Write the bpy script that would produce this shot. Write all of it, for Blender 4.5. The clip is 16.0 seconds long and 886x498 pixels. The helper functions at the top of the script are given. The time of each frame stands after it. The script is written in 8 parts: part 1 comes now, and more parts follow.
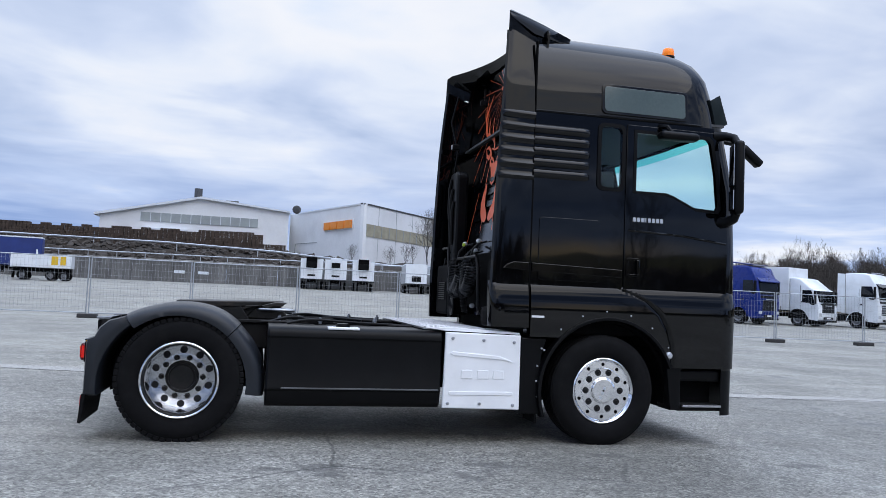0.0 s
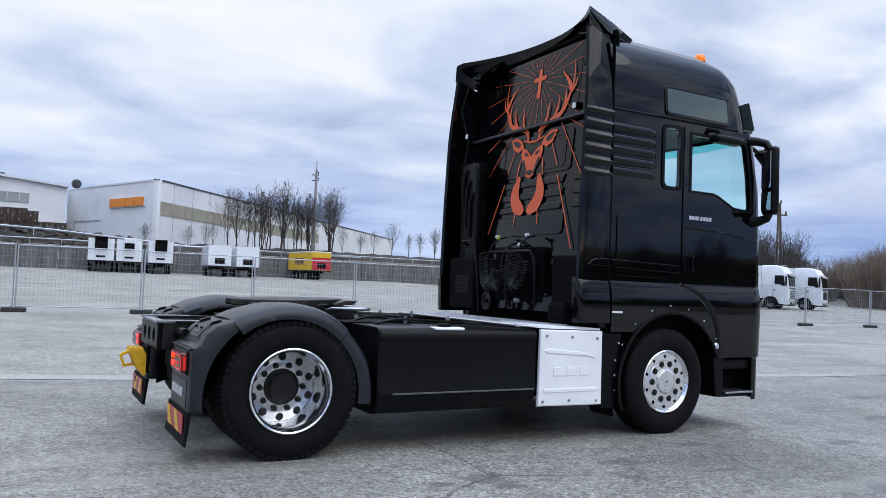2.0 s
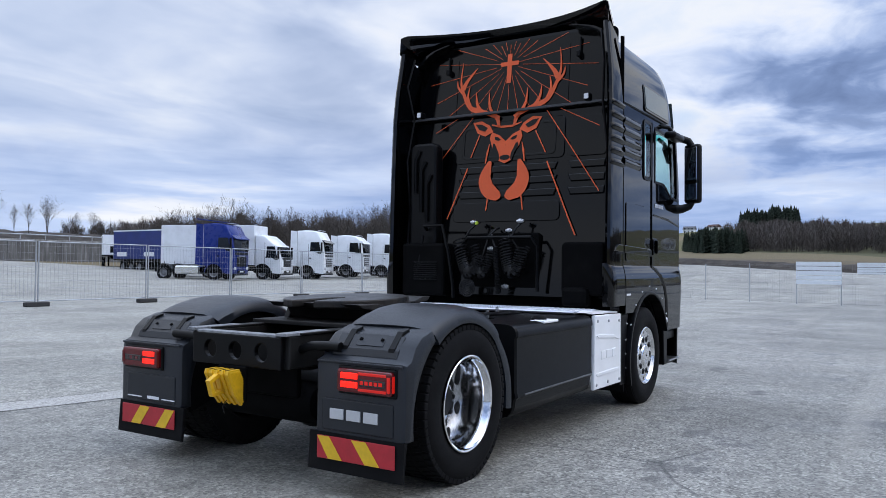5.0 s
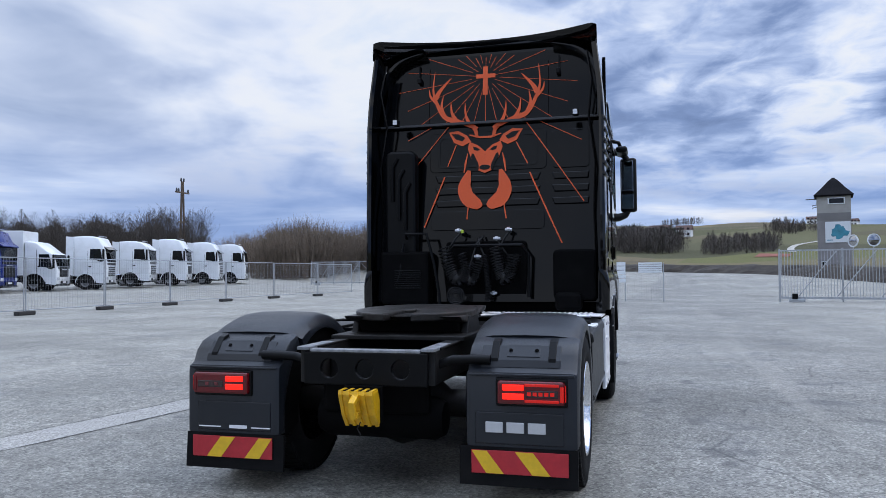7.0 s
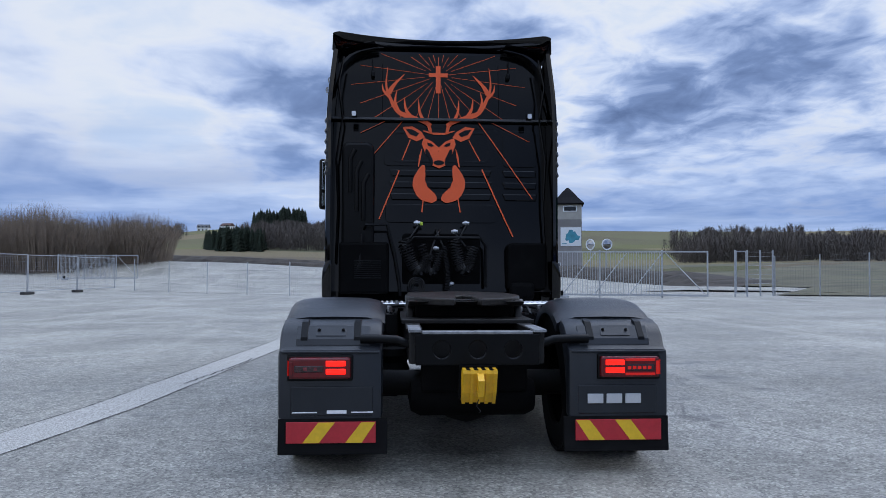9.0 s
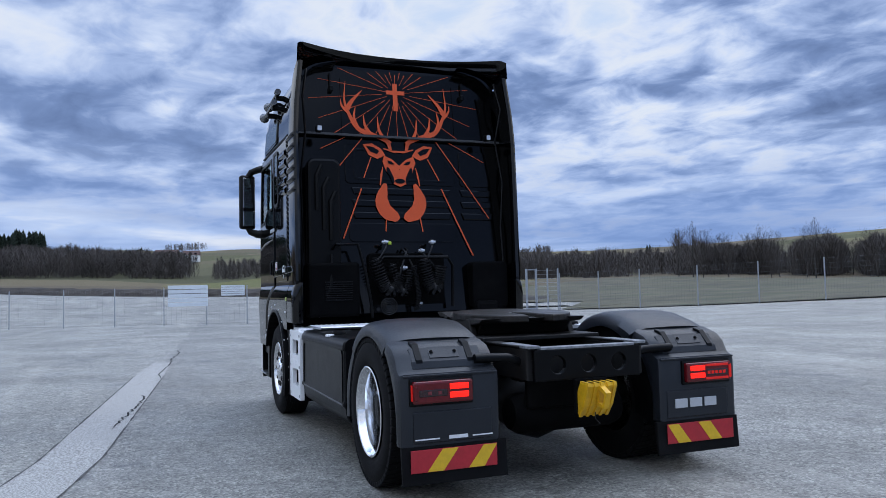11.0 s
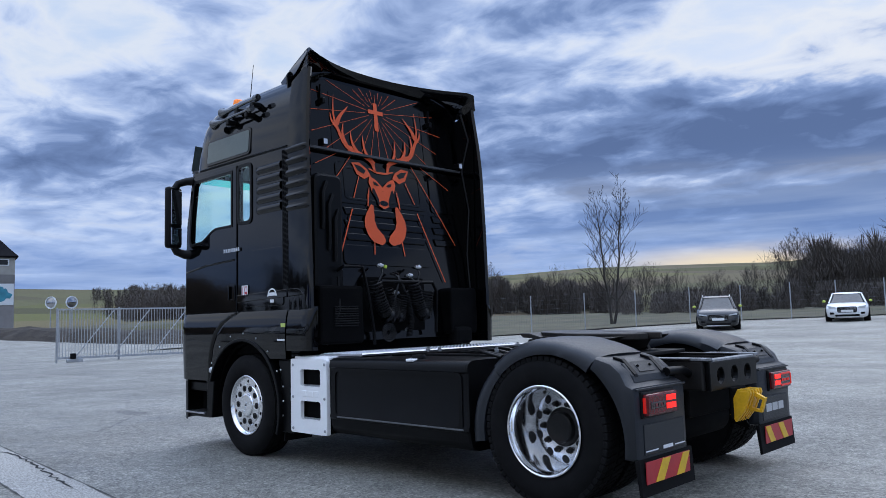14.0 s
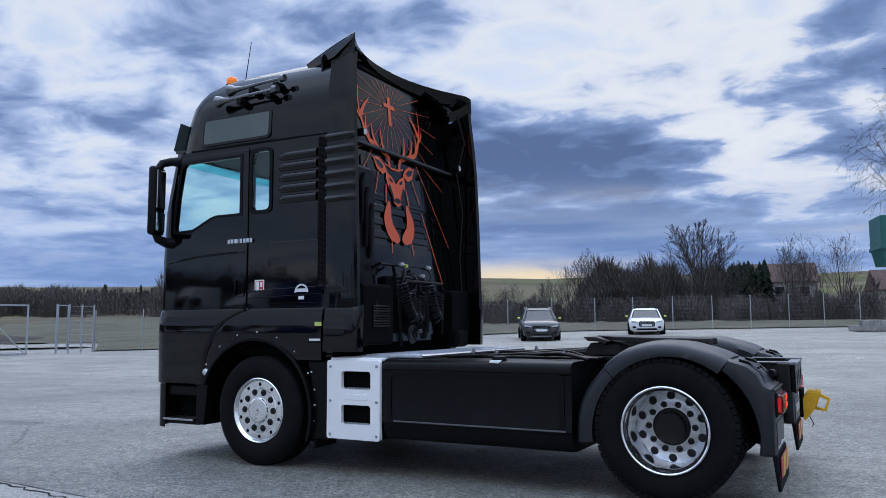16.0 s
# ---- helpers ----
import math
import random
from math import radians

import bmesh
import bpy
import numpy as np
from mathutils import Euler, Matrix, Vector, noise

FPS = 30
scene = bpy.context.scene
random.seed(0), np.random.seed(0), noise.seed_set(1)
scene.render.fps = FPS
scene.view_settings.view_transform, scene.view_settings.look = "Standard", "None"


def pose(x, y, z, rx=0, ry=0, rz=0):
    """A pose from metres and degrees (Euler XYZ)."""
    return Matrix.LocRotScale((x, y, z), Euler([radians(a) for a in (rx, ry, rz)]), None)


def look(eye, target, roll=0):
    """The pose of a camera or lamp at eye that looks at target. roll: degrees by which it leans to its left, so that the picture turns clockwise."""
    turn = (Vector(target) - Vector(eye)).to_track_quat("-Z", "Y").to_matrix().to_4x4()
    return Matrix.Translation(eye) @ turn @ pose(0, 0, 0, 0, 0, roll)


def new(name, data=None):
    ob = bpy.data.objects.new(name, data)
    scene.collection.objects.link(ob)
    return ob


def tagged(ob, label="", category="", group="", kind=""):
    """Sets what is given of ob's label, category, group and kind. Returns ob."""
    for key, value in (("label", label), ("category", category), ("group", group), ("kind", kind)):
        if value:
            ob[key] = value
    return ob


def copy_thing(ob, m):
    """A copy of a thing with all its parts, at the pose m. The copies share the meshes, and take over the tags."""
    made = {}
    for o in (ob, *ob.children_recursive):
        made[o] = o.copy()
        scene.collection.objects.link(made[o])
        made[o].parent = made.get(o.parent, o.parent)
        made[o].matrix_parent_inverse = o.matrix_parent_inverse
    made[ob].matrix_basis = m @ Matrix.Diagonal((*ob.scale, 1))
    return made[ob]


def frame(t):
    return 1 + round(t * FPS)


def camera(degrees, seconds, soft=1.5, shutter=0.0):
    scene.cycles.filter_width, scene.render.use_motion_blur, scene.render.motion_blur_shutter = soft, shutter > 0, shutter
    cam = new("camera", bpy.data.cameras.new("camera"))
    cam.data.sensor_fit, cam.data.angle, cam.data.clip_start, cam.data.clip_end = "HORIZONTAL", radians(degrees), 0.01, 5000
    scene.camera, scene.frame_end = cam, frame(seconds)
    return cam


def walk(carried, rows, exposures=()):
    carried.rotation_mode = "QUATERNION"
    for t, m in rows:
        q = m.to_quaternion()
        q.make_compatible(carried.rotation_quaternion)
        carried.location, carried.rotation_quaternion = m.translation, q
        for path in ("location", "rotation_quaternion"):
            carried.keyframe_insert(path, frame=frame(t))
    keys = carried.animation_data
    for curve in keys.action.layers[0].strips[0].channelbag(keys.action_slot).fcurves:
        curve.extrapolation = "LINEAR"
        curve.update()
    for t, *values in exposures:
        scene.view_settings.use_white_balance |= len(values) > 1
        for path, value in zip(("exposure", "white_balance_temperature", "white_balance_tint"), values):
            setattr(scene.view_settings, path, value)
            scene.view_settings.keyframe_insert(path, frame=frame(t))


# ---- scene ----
cam = camera(60.5, 16.0, soft=0.75)
PATH = [
    (0, (0.6, -7.42, 1.269), (1.061, -5.478, 1.394), 2.5),
    (0.5, (0.008, -7.22, 1.268), (0.607, -5.315, 1.39), 2.9),
    (1, (-0.602, -6.926, 1.263), (0.134, -5.07, 1.38), 2.9),
    (1.5, (-1.176, -6.63, 1.271), (-0.318, -4.826, 1.379), 2.7),
    (2, (-1.677, -6.293, 1.3), (-0.698, -4.552, 1.398), 2.2),
    (2.5, (-2.146, -5.877, 1.322), (-1.035, -4.216, 1.41), 1.8),
    (3, (-2.641, -5.493, 1.36), (-1.395, -3.931, 1.431), 1.4),
    (3.5, (-3.051, -4.992, 1.368), (-1.666, -3.551, 1.426), 1.3),
    (4, (-3.406, -4.5, 1.367), (-1.902, -3.182, 1.416), 1.3),
    (6.5, (-4.688, -2.087, 1.4), (-2.799, -1.43, 1.458), -0.6),
    (7, (-4.89, -1.595, 1.413), (-2.959, -1.077, 1.472), -0.5),
    (7.5, (-5.149, -1.1, 1.414), (-3.183, -0.742, 1.473), -0.2),
    (8, (-5.268, -0.536, 1.393), (-3.277, -0.355, 1.451), 0.0),
    (8.5, (-5.385, -0.007, 1.377), (-3.386, 0.01, 1.431), 0.0),
    (9, (-5.37, 0.527, 1.344), (-3.375, 0.393, 1.396), 0.2),
    (11.5, (-4.625, 3.083, 1.329), (-2.833, 2.203, 1.456), -2.0),
    (12, (-4.369, 3.56, 1.324), (-2.655, 2.541, 1.471), -2.6),
    (12.5, (-4.046, 3.982, 1.31), (-2.412, 2.84, 1.469), -2.8),
    (13, (-3.727, 4.465, 1.299), (-2.179, 3.209, 1.47), -2.7),
    (13.5, (-3.364, 4.877, 1.279), (-1.9, 3.526, 1.458), -2.2),
    (14, (-2.998, 5.24, 1.271), (-1.617, 3.805, 1.458), -1.6),
    (14.5, (-2.597, 5.625, 1.266), (-1.313, 4.104, 1.457), -1.0),
    (15, (-2.121, 5.901, 1.271), (-0.942, 4.297, 1.463), -0.5),
    (15.5, (-1.626, 6.255, 1.274), (-0.568, 4.569, 1.466), -0.2),
    (16, (-1.106, 6.481, 1.253), (-0.169, 4.725, 1.452), -0.3),
]
EXPOSURE = [(0, 0.19, 6650, 10), (2, 0.26, 6750, 10), (3.5, 0.22, 6700, 10), (7, 0.12, 6600, 10), (9, 0.0, 6350, 10), (12.5, 0.0, 6250, 10), (14, -0.04, 6200, 10), (16, -0.08, 6250, 10)]
walk(cam, [(t, look(eye, target, roll)) for t, eye, target, roll in PATH], EXPOSURE)

# ---- sky and light ----
SUN_AZ = radians(-72)            # the sun's bearing, counted from +x towards +y
sun_dir = Vector((math.cos(SUN_AZ) * math.cos(radians(4)), math.sin(SUN_AZ) * math.cos(radians(4)), math.sin(radians(4))))


class Nodes:
    """Short calls for building a node tree."""

    def __init__(self, tree):
        self.t = tree
        tree.nodes.clear()

    def add(self, kind, **props):
        n = self.t.nodes.new(kind)
        for k, v in props.items():
            if k == "op":
                n.operation = v
            elif k == "blend":
                n.blend_type = v
            elif k == "dtype":
                n.data_type = v
        return n

    def put(self, sock, v):
        if isinstance(v, bpy.types.NodeSocket):
            self.t.links.new(v, sock)
        elif isinstance(v, (tuple, list)) and len(v) == 3 and sock.type == "RGBA":
            sock.default_value = (*v, 1)
        else:
            sock.default_value = v

    def math(self, op, a, b=0.0, clamp=False):
        n = self.add("ShaderNodeMath", op=op)
        n.use_clamp = clamp
        self.put(n.inputs[0], a)
        self.put(n.inputs[1], b)
        return n.outputs[0]

    def mix(self, fac, a, b, blend="MIX"):
        n = self.add("ShaderNodeMix", dtype="RGBA", blend=blend)
        self.put(n.inputs[0], fac)
        self.put(n.inputs[6], a)
        self.put(n.inputs[7], b)
        return n.outputs[2]

    def noise(self, vec, scale, detail=4.0, rough=0.55, distort=0.0):
        n = self.add("ShaderNodeTexNoise")
        if vec is not None:
            self.put(n.inputs["Vector"], vec)
        for k, v in (("Scale", scale), ("Detail", detail), ("Roughness", rough), ("Distortion", distort)):
            n.inputs[k].default_value = v
        return n.outputs["Fac"]

    def ramp(self, fac, stops):
        n = self.add("ShaderNodeValToRGB")
        self.put(n.inputs[0], fac)
        while len(n.color_ramp.elements) < len(stops):
            n.color_ramp.elements.new(0.5)
        for e, (p, c) in zip(n.color_ramp.elements, stops):
            e.position, e.color = p, (*c, 1) if isinstance(c, tuple) else (c, c, c, 1)
        return n.outputs[0]

    def combine(self, x, y, z):
        n = self.add("ShaderNodeCombineXYZ")
        for s, v in zip(n.inputs, (x, y, z)):
            self.put(s, v)
        return n.outputs[0]

    def smooth(self, v, lo, hi):
        n = self.add("ShaderNodeMapRange")
        n.interpolation_type = "SMOOTHSTEP"
        self.put(n.inputs[0], v)
        n.inputs[1].default_value, n.inputs[2].default_value = lo, hi
        return n.outputs[0]


def make_sky():
    """An evening sky: a clear base, broken cloud sheets that draw together towards the horizon, and a low glow by the sun."""
    world = bpy.data.worlds.new("sky")
    scene.world = world
    world.use_nodes = True
    n = Nodes(world.node_tree)
    coord = n.add("ShaderNodeTexCoord").outputs["Generated"]
    sep = n.add("ShaderNodeSeparateXYZ")
    n.put(sep.inputs[0], coord)
    x, y, z = sep.outputs
    up = n.math("MAXIMUM", z, 0.0)
    sky = n.add("ShaderNodeTexSky")
    sky.sky_type, sky.sun_disc, sky.sun_elevation, sky.sun_rotation = "NISHITA", False, radians(6), radians(90) - SUN_AZ
    clear = n.mix(1.0, sky.outputs[0], (0.10, 0.10, 0.10), "MULTIPLY")
    # the cloud sheet, seen in perspective on a flat ceiling, its rolls drawn out across the wind
    flat = n.math("ADD", up, 0.15)
    u, v = n.math("DIVIDE", x, flat), n.math("DIVIDE", y, flat)
    sheet = n.combine(n.math("ADD", u, n.math("MULTIPLY", v, 0.2)), n.math("SUBTRACT", n.math("MULTIPLY", v, 1.1), n.math("MULTIPLY", u, 0.2)), 3.7)
    big = n.noise(sheet, 0.40, 2.0, 0.5, 0.3)
    mid = n.noise(sheet, 1.6, 4.0, 0.48, 0.5)
    fine = n.noise(sheet, 4.6, 6.0, 0.55, 0.4)
    towards = n.math("ADD", n.math("MULTIPLY", x, math.cos(SUN_AZ)), n.math("MULTIPLY", y, math.sin(SUN_AZ)))
    # small broken rolls on the sun's side, smooth sheets away from it
    rolls = n.math("MULTIPLY", n.math("SUBTRACT", fine, 0.5), n.math("ADD", 0.08, n.math("MULTIPLY", n.smooth(towards, -0.3, 0.7), 0.34)))
    dense = n.math("ADD", n.math("ADD", n.math("MULTIPLY", big, 0.40), n.math("MULTIPLY", mid, 0.46)), n.math("ADD", 0.085, rolls))
    # thick and thin parts of the sheet, by bearing and height
    for az, el, rad, amp in ((-22, 11, 8, 0.045), (-18, 20, 8, -0.07), (-29, 16, 6, 0.04), (-8, 12, 7, 0.04), (-5, 22, 8, -0.05), (-12, 8.5, 5, -0.04), (44, 13, 9, 0.03), (46, 8, 6, 0.03), (20, 16, 12, -0.03), (-74, 8, 9, 0.07), (-62, 11, 8, 0.05), (-36, 13, 8, 0.025), (-35, 20, 6, -0.05), (-52, 12, 9, 0.045), (-70, 22, 9, -0.07), (-82, 19, 9, -0.09), (-86, 10, 5, -0.09), (76, 20, 15, -0.03), (16, 13, 9, -0.07), (40, 10, 7, 0.035)):
        c = (math.cos(radians(az)) * math.cos(radians(el)), math.sin(radians(az)) * math.cos(radians(el)), math.sin(radians(el)))
        along = n.math("ADD", n.math("ADD", n.math("MULTIPLY", x, c[0]), n.math("MULTIPLY", y, c[1])), n.math("MULTIPLY", z, c[2]))
        dense = n.math("ADD", dense, n.math("MULTIPLY", n.smooth(along, math.cos(radians(rad)), 1.0), amp))
    body = n.ramp(dense, ((0.39, (0.80, 0.83, 0.89)), (0.445, (0.62, 0.71, 0.90)), (0.50, (0.38, 0.49, 0.75)), (0.56, (0.20, 0.29, 0.52)), (0.65, (0.115, 0.175, 0.34))))
    # thinner, paler cloud away from the sun
    soft_body = n.ramp(dense, ((0.41, (0.78, 0.81, 0.88)), (0.49, (0.67, 0.74, 0.87)), (0.55, (0.54, 0.63, 0.82)), (0.62, (0.42, 0.52, 0.73)), (0.70, (0.30, 0.38, 0.58))))
    pale = n.mix(n.smooth(towards, 0.2, -0.7), body, soft_body)
    # the thin places round the hidden sun shine white
    near_sun = n.math("ADD", n.math("ADD", n.math("MULTIPLY", x, -0.10 * 0.93), n.math("MULTIPLY", y, -0.99 * 0.93)), n.math("MULTIPLY", z, 0.36))
    shine = n.math("MULTIPLY", n.smooth(near_sun, 0.78, 1.0), n.smooth(dense, 0.52, 0.46))
    pale = n.mix(n.math("MULTIPLY", shine, 0.5), pale, (0.95, 0.93, 0.90))
    low = n.mix(n.smooth(dense, 0.28, 0.44), n.mix(0.85, clear, (0.64, 0.77, 1.0)), pale)
    # long bars of cloud low over the hills
    bars = n.noise(n.combine(n.math("MULTIPLY", x, 1.6), n.math("MULTIPLY", y, 1.6), n.math("MULTIPLY", z, 15.0)), 1.4, 5.0, 0.55, 0.3)
    rear = n.math("ADD", n.math("MULTIPLY", x, math.cos(radians(34))), n.math("MULTIPLY", y, math.sin(radians(34))))
    bars = n.math("ADD", bars, n.math("MULTIPLY", n.smooth(rear, math.cos(radians(22)), math.cos(radians(6))), 0.11))
    band = n.ramp(bars, ((0.31, (0.80, 0.84, 0.92)), (0.41, (0.45, 0.58, 0.86)), (0.58, (0.22, 0.34, 0.64))))
    low = n.mix(n.math("MULTIPLY", n.smooth(z, 0.22, 0.05), 0.85), low, band)
    glow = n.math("MULTIPLY", n.math("MULTIPLY", n.smooth(towards, 0.958, 1.0), n.smooth(z, 0.092, 0.060)), n.smooth(bars, 0.62, 0.45))
    lit = n.mix(n.math("MULTIPLY", glow, 0.9), low, (1.0, 0.80, 0.50))
    # an overcast vault is brighter and more even overhead than low down
    lit = n.mix(n.math("MULTIPLY", n.smooth(z, 0.45, 0.85), 0.8), lit, (0.46, 0.58, 0.83))
    gain = n.math("ADD", 1.0, n.math("MULTIPLY", n.smooth(z, 0.42, 0.95), 1.75))
    back = n.add("ShaderNodeBackground")
    n.put(back.inputs[0], lit)
    n.put(back.inputs[1], n.math("MULTIPLY", gain, 1.0))
    out = n.add("ShaderNodeOutputWorld")
    n.t.links.new(back.outputs[0], out.inputs[0])


make_sky()
sun = new("sun", bpy.data.lights.new("sun", "SUN"))
sun.data.energy, sun.data.angle, sun.data.color = 0.9, radians(60), (1.0, 0.96, 0.92)
sun.matrix_world = look((0, 0, 30), Vector((0, 0, 30)) - Vector((math.cos(SUN_AZ) * 0.6, math.sin(SUN_AZ) * 0.6, 0.8)))

# ---- materials ----
MATS = {}


def material(name, color, rough=0.5, metal=0.0, vary=0.15, scale=6.0, fine=60.0, bump=0.0, bump_scale=80.0, coat=0.0, spec=0.5, each=0.0, rough_vary=0.1, dirt=None, dirt_amount=0.0, bump_detail=5.0, drip=1.0):
    """A procedural surface: colour that varies at two scales, uneven gloss, fine relief, and dirt in patches."""
    m = bpy.data.materials.new(name)
    m.use_nodes = True
    n = Nodes(m.node_tree)
    vec = n.add("ShaderNodeTexCoord").outputs["Object"]
    wide, grain = n.noise(vec, scale, 3.0), n.noise(vec, fine, 3.0)
    value = n.math("ADD", n.math("MULTIPLY", wide, 0.65), n.math("MULTIPLY", grain, 0.35))
    dark = tuple(c * (1 - vary) for c in color)
    light = tuple(min(1.0, c * (1 + vary)) for c in color)
    base = n.mix(n.smooth(value, 0.3, 0.7), dark, light)
    if each:
        rnd = n.add("ShaderNodeObjectInfo").outputs["Random"]
        base = n.mix(1.0, base, n.ramp(rnd, ((0.0, 1 - each), (1.0, 1.0))), "MULTIPLY")
    if dirt:
        squeeze = n.add("ShaderNodeMapping")     # stains that run down are drawn out upright
        n.put(squeeze.inputs["Vector"], vec)
        squeeze.inputs["Scale"].default_value = (1, 1, 1 / drip)
        run = squeeze.outputs[0]
        base = n.mix(n.math("MULTIPLY", n.smooth(n.noise(run, scale * 0.6, 6.0, 0.65), 0.45, 0.75), dirt_amount), base, dirt)
    b = n.add("ShaderNodeBsdfPrincipled")
    n.put(b.inputs["Base Color"], base)
    b.inputs["Metallic"].default_value = metal
    n.put(b.inputs["Roughness"], n.math("ADD", rough - rough_vary / 2, n.math("MULTIPLY", n.noise(vec, scale * 1.7, 4.0), rough_vary)))
    b.inputs["Coat Weight"].default_value, b.inputs["Coat Roughness"].default_value = coat, 0.03
    b.inputs["Specular IOR Level"].default_value = spec
    if bump:
        k = n.add("ShaderNodeBump")
        k.inputs["Strength"].default_value, k.inputs["Distance"].default_value = bump, 0.01
        n.put(k.inputs["Height"], n.noise(vec, bump_scale, bump_detail, 0.6))
        n.put(b.inputs["Normal"], k.outputs[0])
    out = n.add("ShaderNodeOutputMaterial")
    n.t.links.new(b.outputs[0], out.inputs[0])
    MATS[name] = m
    return m


def glowing(name, color, strength, rough=0.2):
    m = material(name, color, rough, vary=0.05)
    b = next(k for k in m.node_tree.nodes if k.type == "BSDF_PRINCIPLED")
    b.inputs["Emission Color"].default_value, b.inputs["Emission Strength"].default_value = (*color, 1), strength
    return m


def glass(name, color, rough=0.0):
    m = bpy.data.materials.new(name)
    m.use_nodes = True
    n = Nodes(m.node_tree)
    clear, gloss = n.add("ShaderNodeBsdfTransparent"), n.add("ShaderNodeBsdfGlossy")
    n.put(clear.inputs[0], color)
    gloss.inputs["Roughness"].default_value = 0.02
    facing = n.add("ShaderNodeLayerWeight").outputs["Facing"]
    mix = n.add("ShaderNodeMixShader")
    n.put(mix.inputs[0], n.math("ADD", 0.03, n.math("MULTIPLY", n.math("POWER", facing, 4.0), 0.5)))
    n.t.links.new(clear.outputs[0], mix.inputs[1])
    n.t.links.new(gloss.outputs[0], mix.inputs[2])
    out = n.add("ShaderNodeOutputMaterial")
    n.t.links.new(mix.outputs[0], out.inputs[0])
    MATS[name] = m
    return m


BLACK = material("black_paint", (0.0012, 0.0013, 0.0017), 0.035, vary=0.2, scale=2.0, fine=300, bump=0.16, bump_scale=1.6, bump_detail=1.0, spec=0.40, rough_vary=0.04, dirt=(0.005, 0.005, 0.0055), dirt_amount=0.15)
SATIN = material("black_plastic", (0.0022, 0.0024, 0.0030), 0.36, vary=0.25, scale=5, fine=200, bump=0.05, bump_scale=400, spec=0.16, dirt=(0.010, 0.010, 0.0105), dirt_amount=0.25)
# the cab's black paint dulled, standing in for shade on the rear wall
SHADEBLACK = material("shaded_black_paint", (0.0012, 0.0013, 0.0017), 0.10, vary=0.2, scale=2.0, fine=300, bump=0.25, bump_scale=2.0, bump_detail=1.0, spec=0.27, rough_vary=0.06, dirt=(0.004, 0.004, 0.0045), dirt_amount=0.2)
MATT = material("black_underbody", (0.002, 0.002, 0.0023), 0.7, vary=0.3, scale=8, spec=0.06, dirt=(0.010, 0.0095, 0.009), dirt_amount=0.35)
FENDER = material("grey_fender_plastic", (0.0115, 0.0140, 0.0185), 0.36, vary=0.14, scale=4, fine=500, bump=0.12, bump_scale=700, spec=0.40, dirt=(0.024, 0.026, 0.030), dirt_amount=0.35)
RUBBER = material("tyre_rubber", (0.0034, 0.0034, 0.004), 0.75, vary=0.25, scale=9, fine=150, bump=0.1, bump_scale=200, spec=0.15, dirt=(0.015, 0.0145, 0.014), dirt_amount=0.35)
ALU = material("polished_aluminium", (0.86, 0.87, 0.89), 0.11, 1.0, vary=0.06, scale=9, fine=120, rough_vary=0.12)
DISH = material("brushed_aluminium_disc", (0.46, 0.47, 0.49), 0.2, 1.0, vary=0.18, scale=14, fine=160, rough_vary=0.15)
STEEL = material("bare_steel", (0.42, 0.43, 0.45), 0.38, 1.0, vary=0.15, scale=9)
IRON = material("dark_oily_steel", (0.008, 0.008, 0.008), 0.5, 0.0, vary=0.4, scale=6, spec=0.25, dirt=(0.03, 0.018, 0.012), dirt_amount=0.3, bump=0.1, bump_scale=60)
WHITE = material("white_painted_panel", (0.88, 0.89, 0.90), 0.38, vary=0.04, scale=3, fine=160, coat=0.1, bump=0.03, bump_scale=300, dirt=(0.55, 0.55, 0.55), dirt_amount=0.2)
TREAD = material("tread_plate_aluminium", (0.50, 0.51, 0.54), 0.3, 1.0, vary=0.12, scale=12)
ORANGE = material("orange_foil", (0.72, 0.105, 0.03), 0.35, vary=0.06, scale=3, coat=0.05, spec=0.3)
AMBER = glowing("amber_lens", (0.95, 0.22, 0.01), 0.25)
RED = material("red_lens", (0.11, 0.003, 0.006), 0.2, vary=0.15, scale=30, coat=0.1)
REDLIT = glowing("lit_tail_lamp", (0.95, 0.014, 0.006), 1.05)
REDDIM = glowing("dimly_lit_tail_lamp", (0.6, 0.010, 0.006), 0.25)
SMOKE = material("smoked_lens", (0.03, 0.008, 0.01), 0.15, vary=0.5, scale=60, coat=0.5)
SIGNRED = material("red_reflective_foil", (0.42, 0.02, 0.03), 0.35, vary=0.1, scale=20)
SIGNYEL = material("yellow_reflective_foil", (0.72, 0.45, 0.02), 0.35, vary=0.08, scale=20)
YELLOW = material("yellow_plastic", (0.72, 0.40, 0.01), 0.42, vary=0.12, scale=10, bump=0.05, bump_scale=200, dirt=(0.25, 0.16, 0.04), dirt_amount=0.3)
LETTER = material("silver_badge", (0.62, 0.64, 0.67), 0.3, 0.6, vary=0.05)
PRINT = material("white_print", (0.75, 0.76, 0.78), 0.5, vary=0.05)
CABGLASS = glass("tinted_green_glass", (0.86, 0.985, 0.97))
SLEEPGLASS = material("smoked_grey_glass", (0.075, 0.10, 0.094), 0.06, vary=0.12, scale=3, spec=0.6)
MIRROR = material("mirror_glass", (0.45, 0.46, 0.48), 0.02, 1.0, vary=0.01)
TRIM = material("cab_interior_trim", (0.05, 0.052, 0.056), 0.7, vary=0.2, scale=8)
GALV = material("galvanised_steel", (0.42, 0.44, 0.47), 0.45, 0.7, vary=0.15, scale=14)


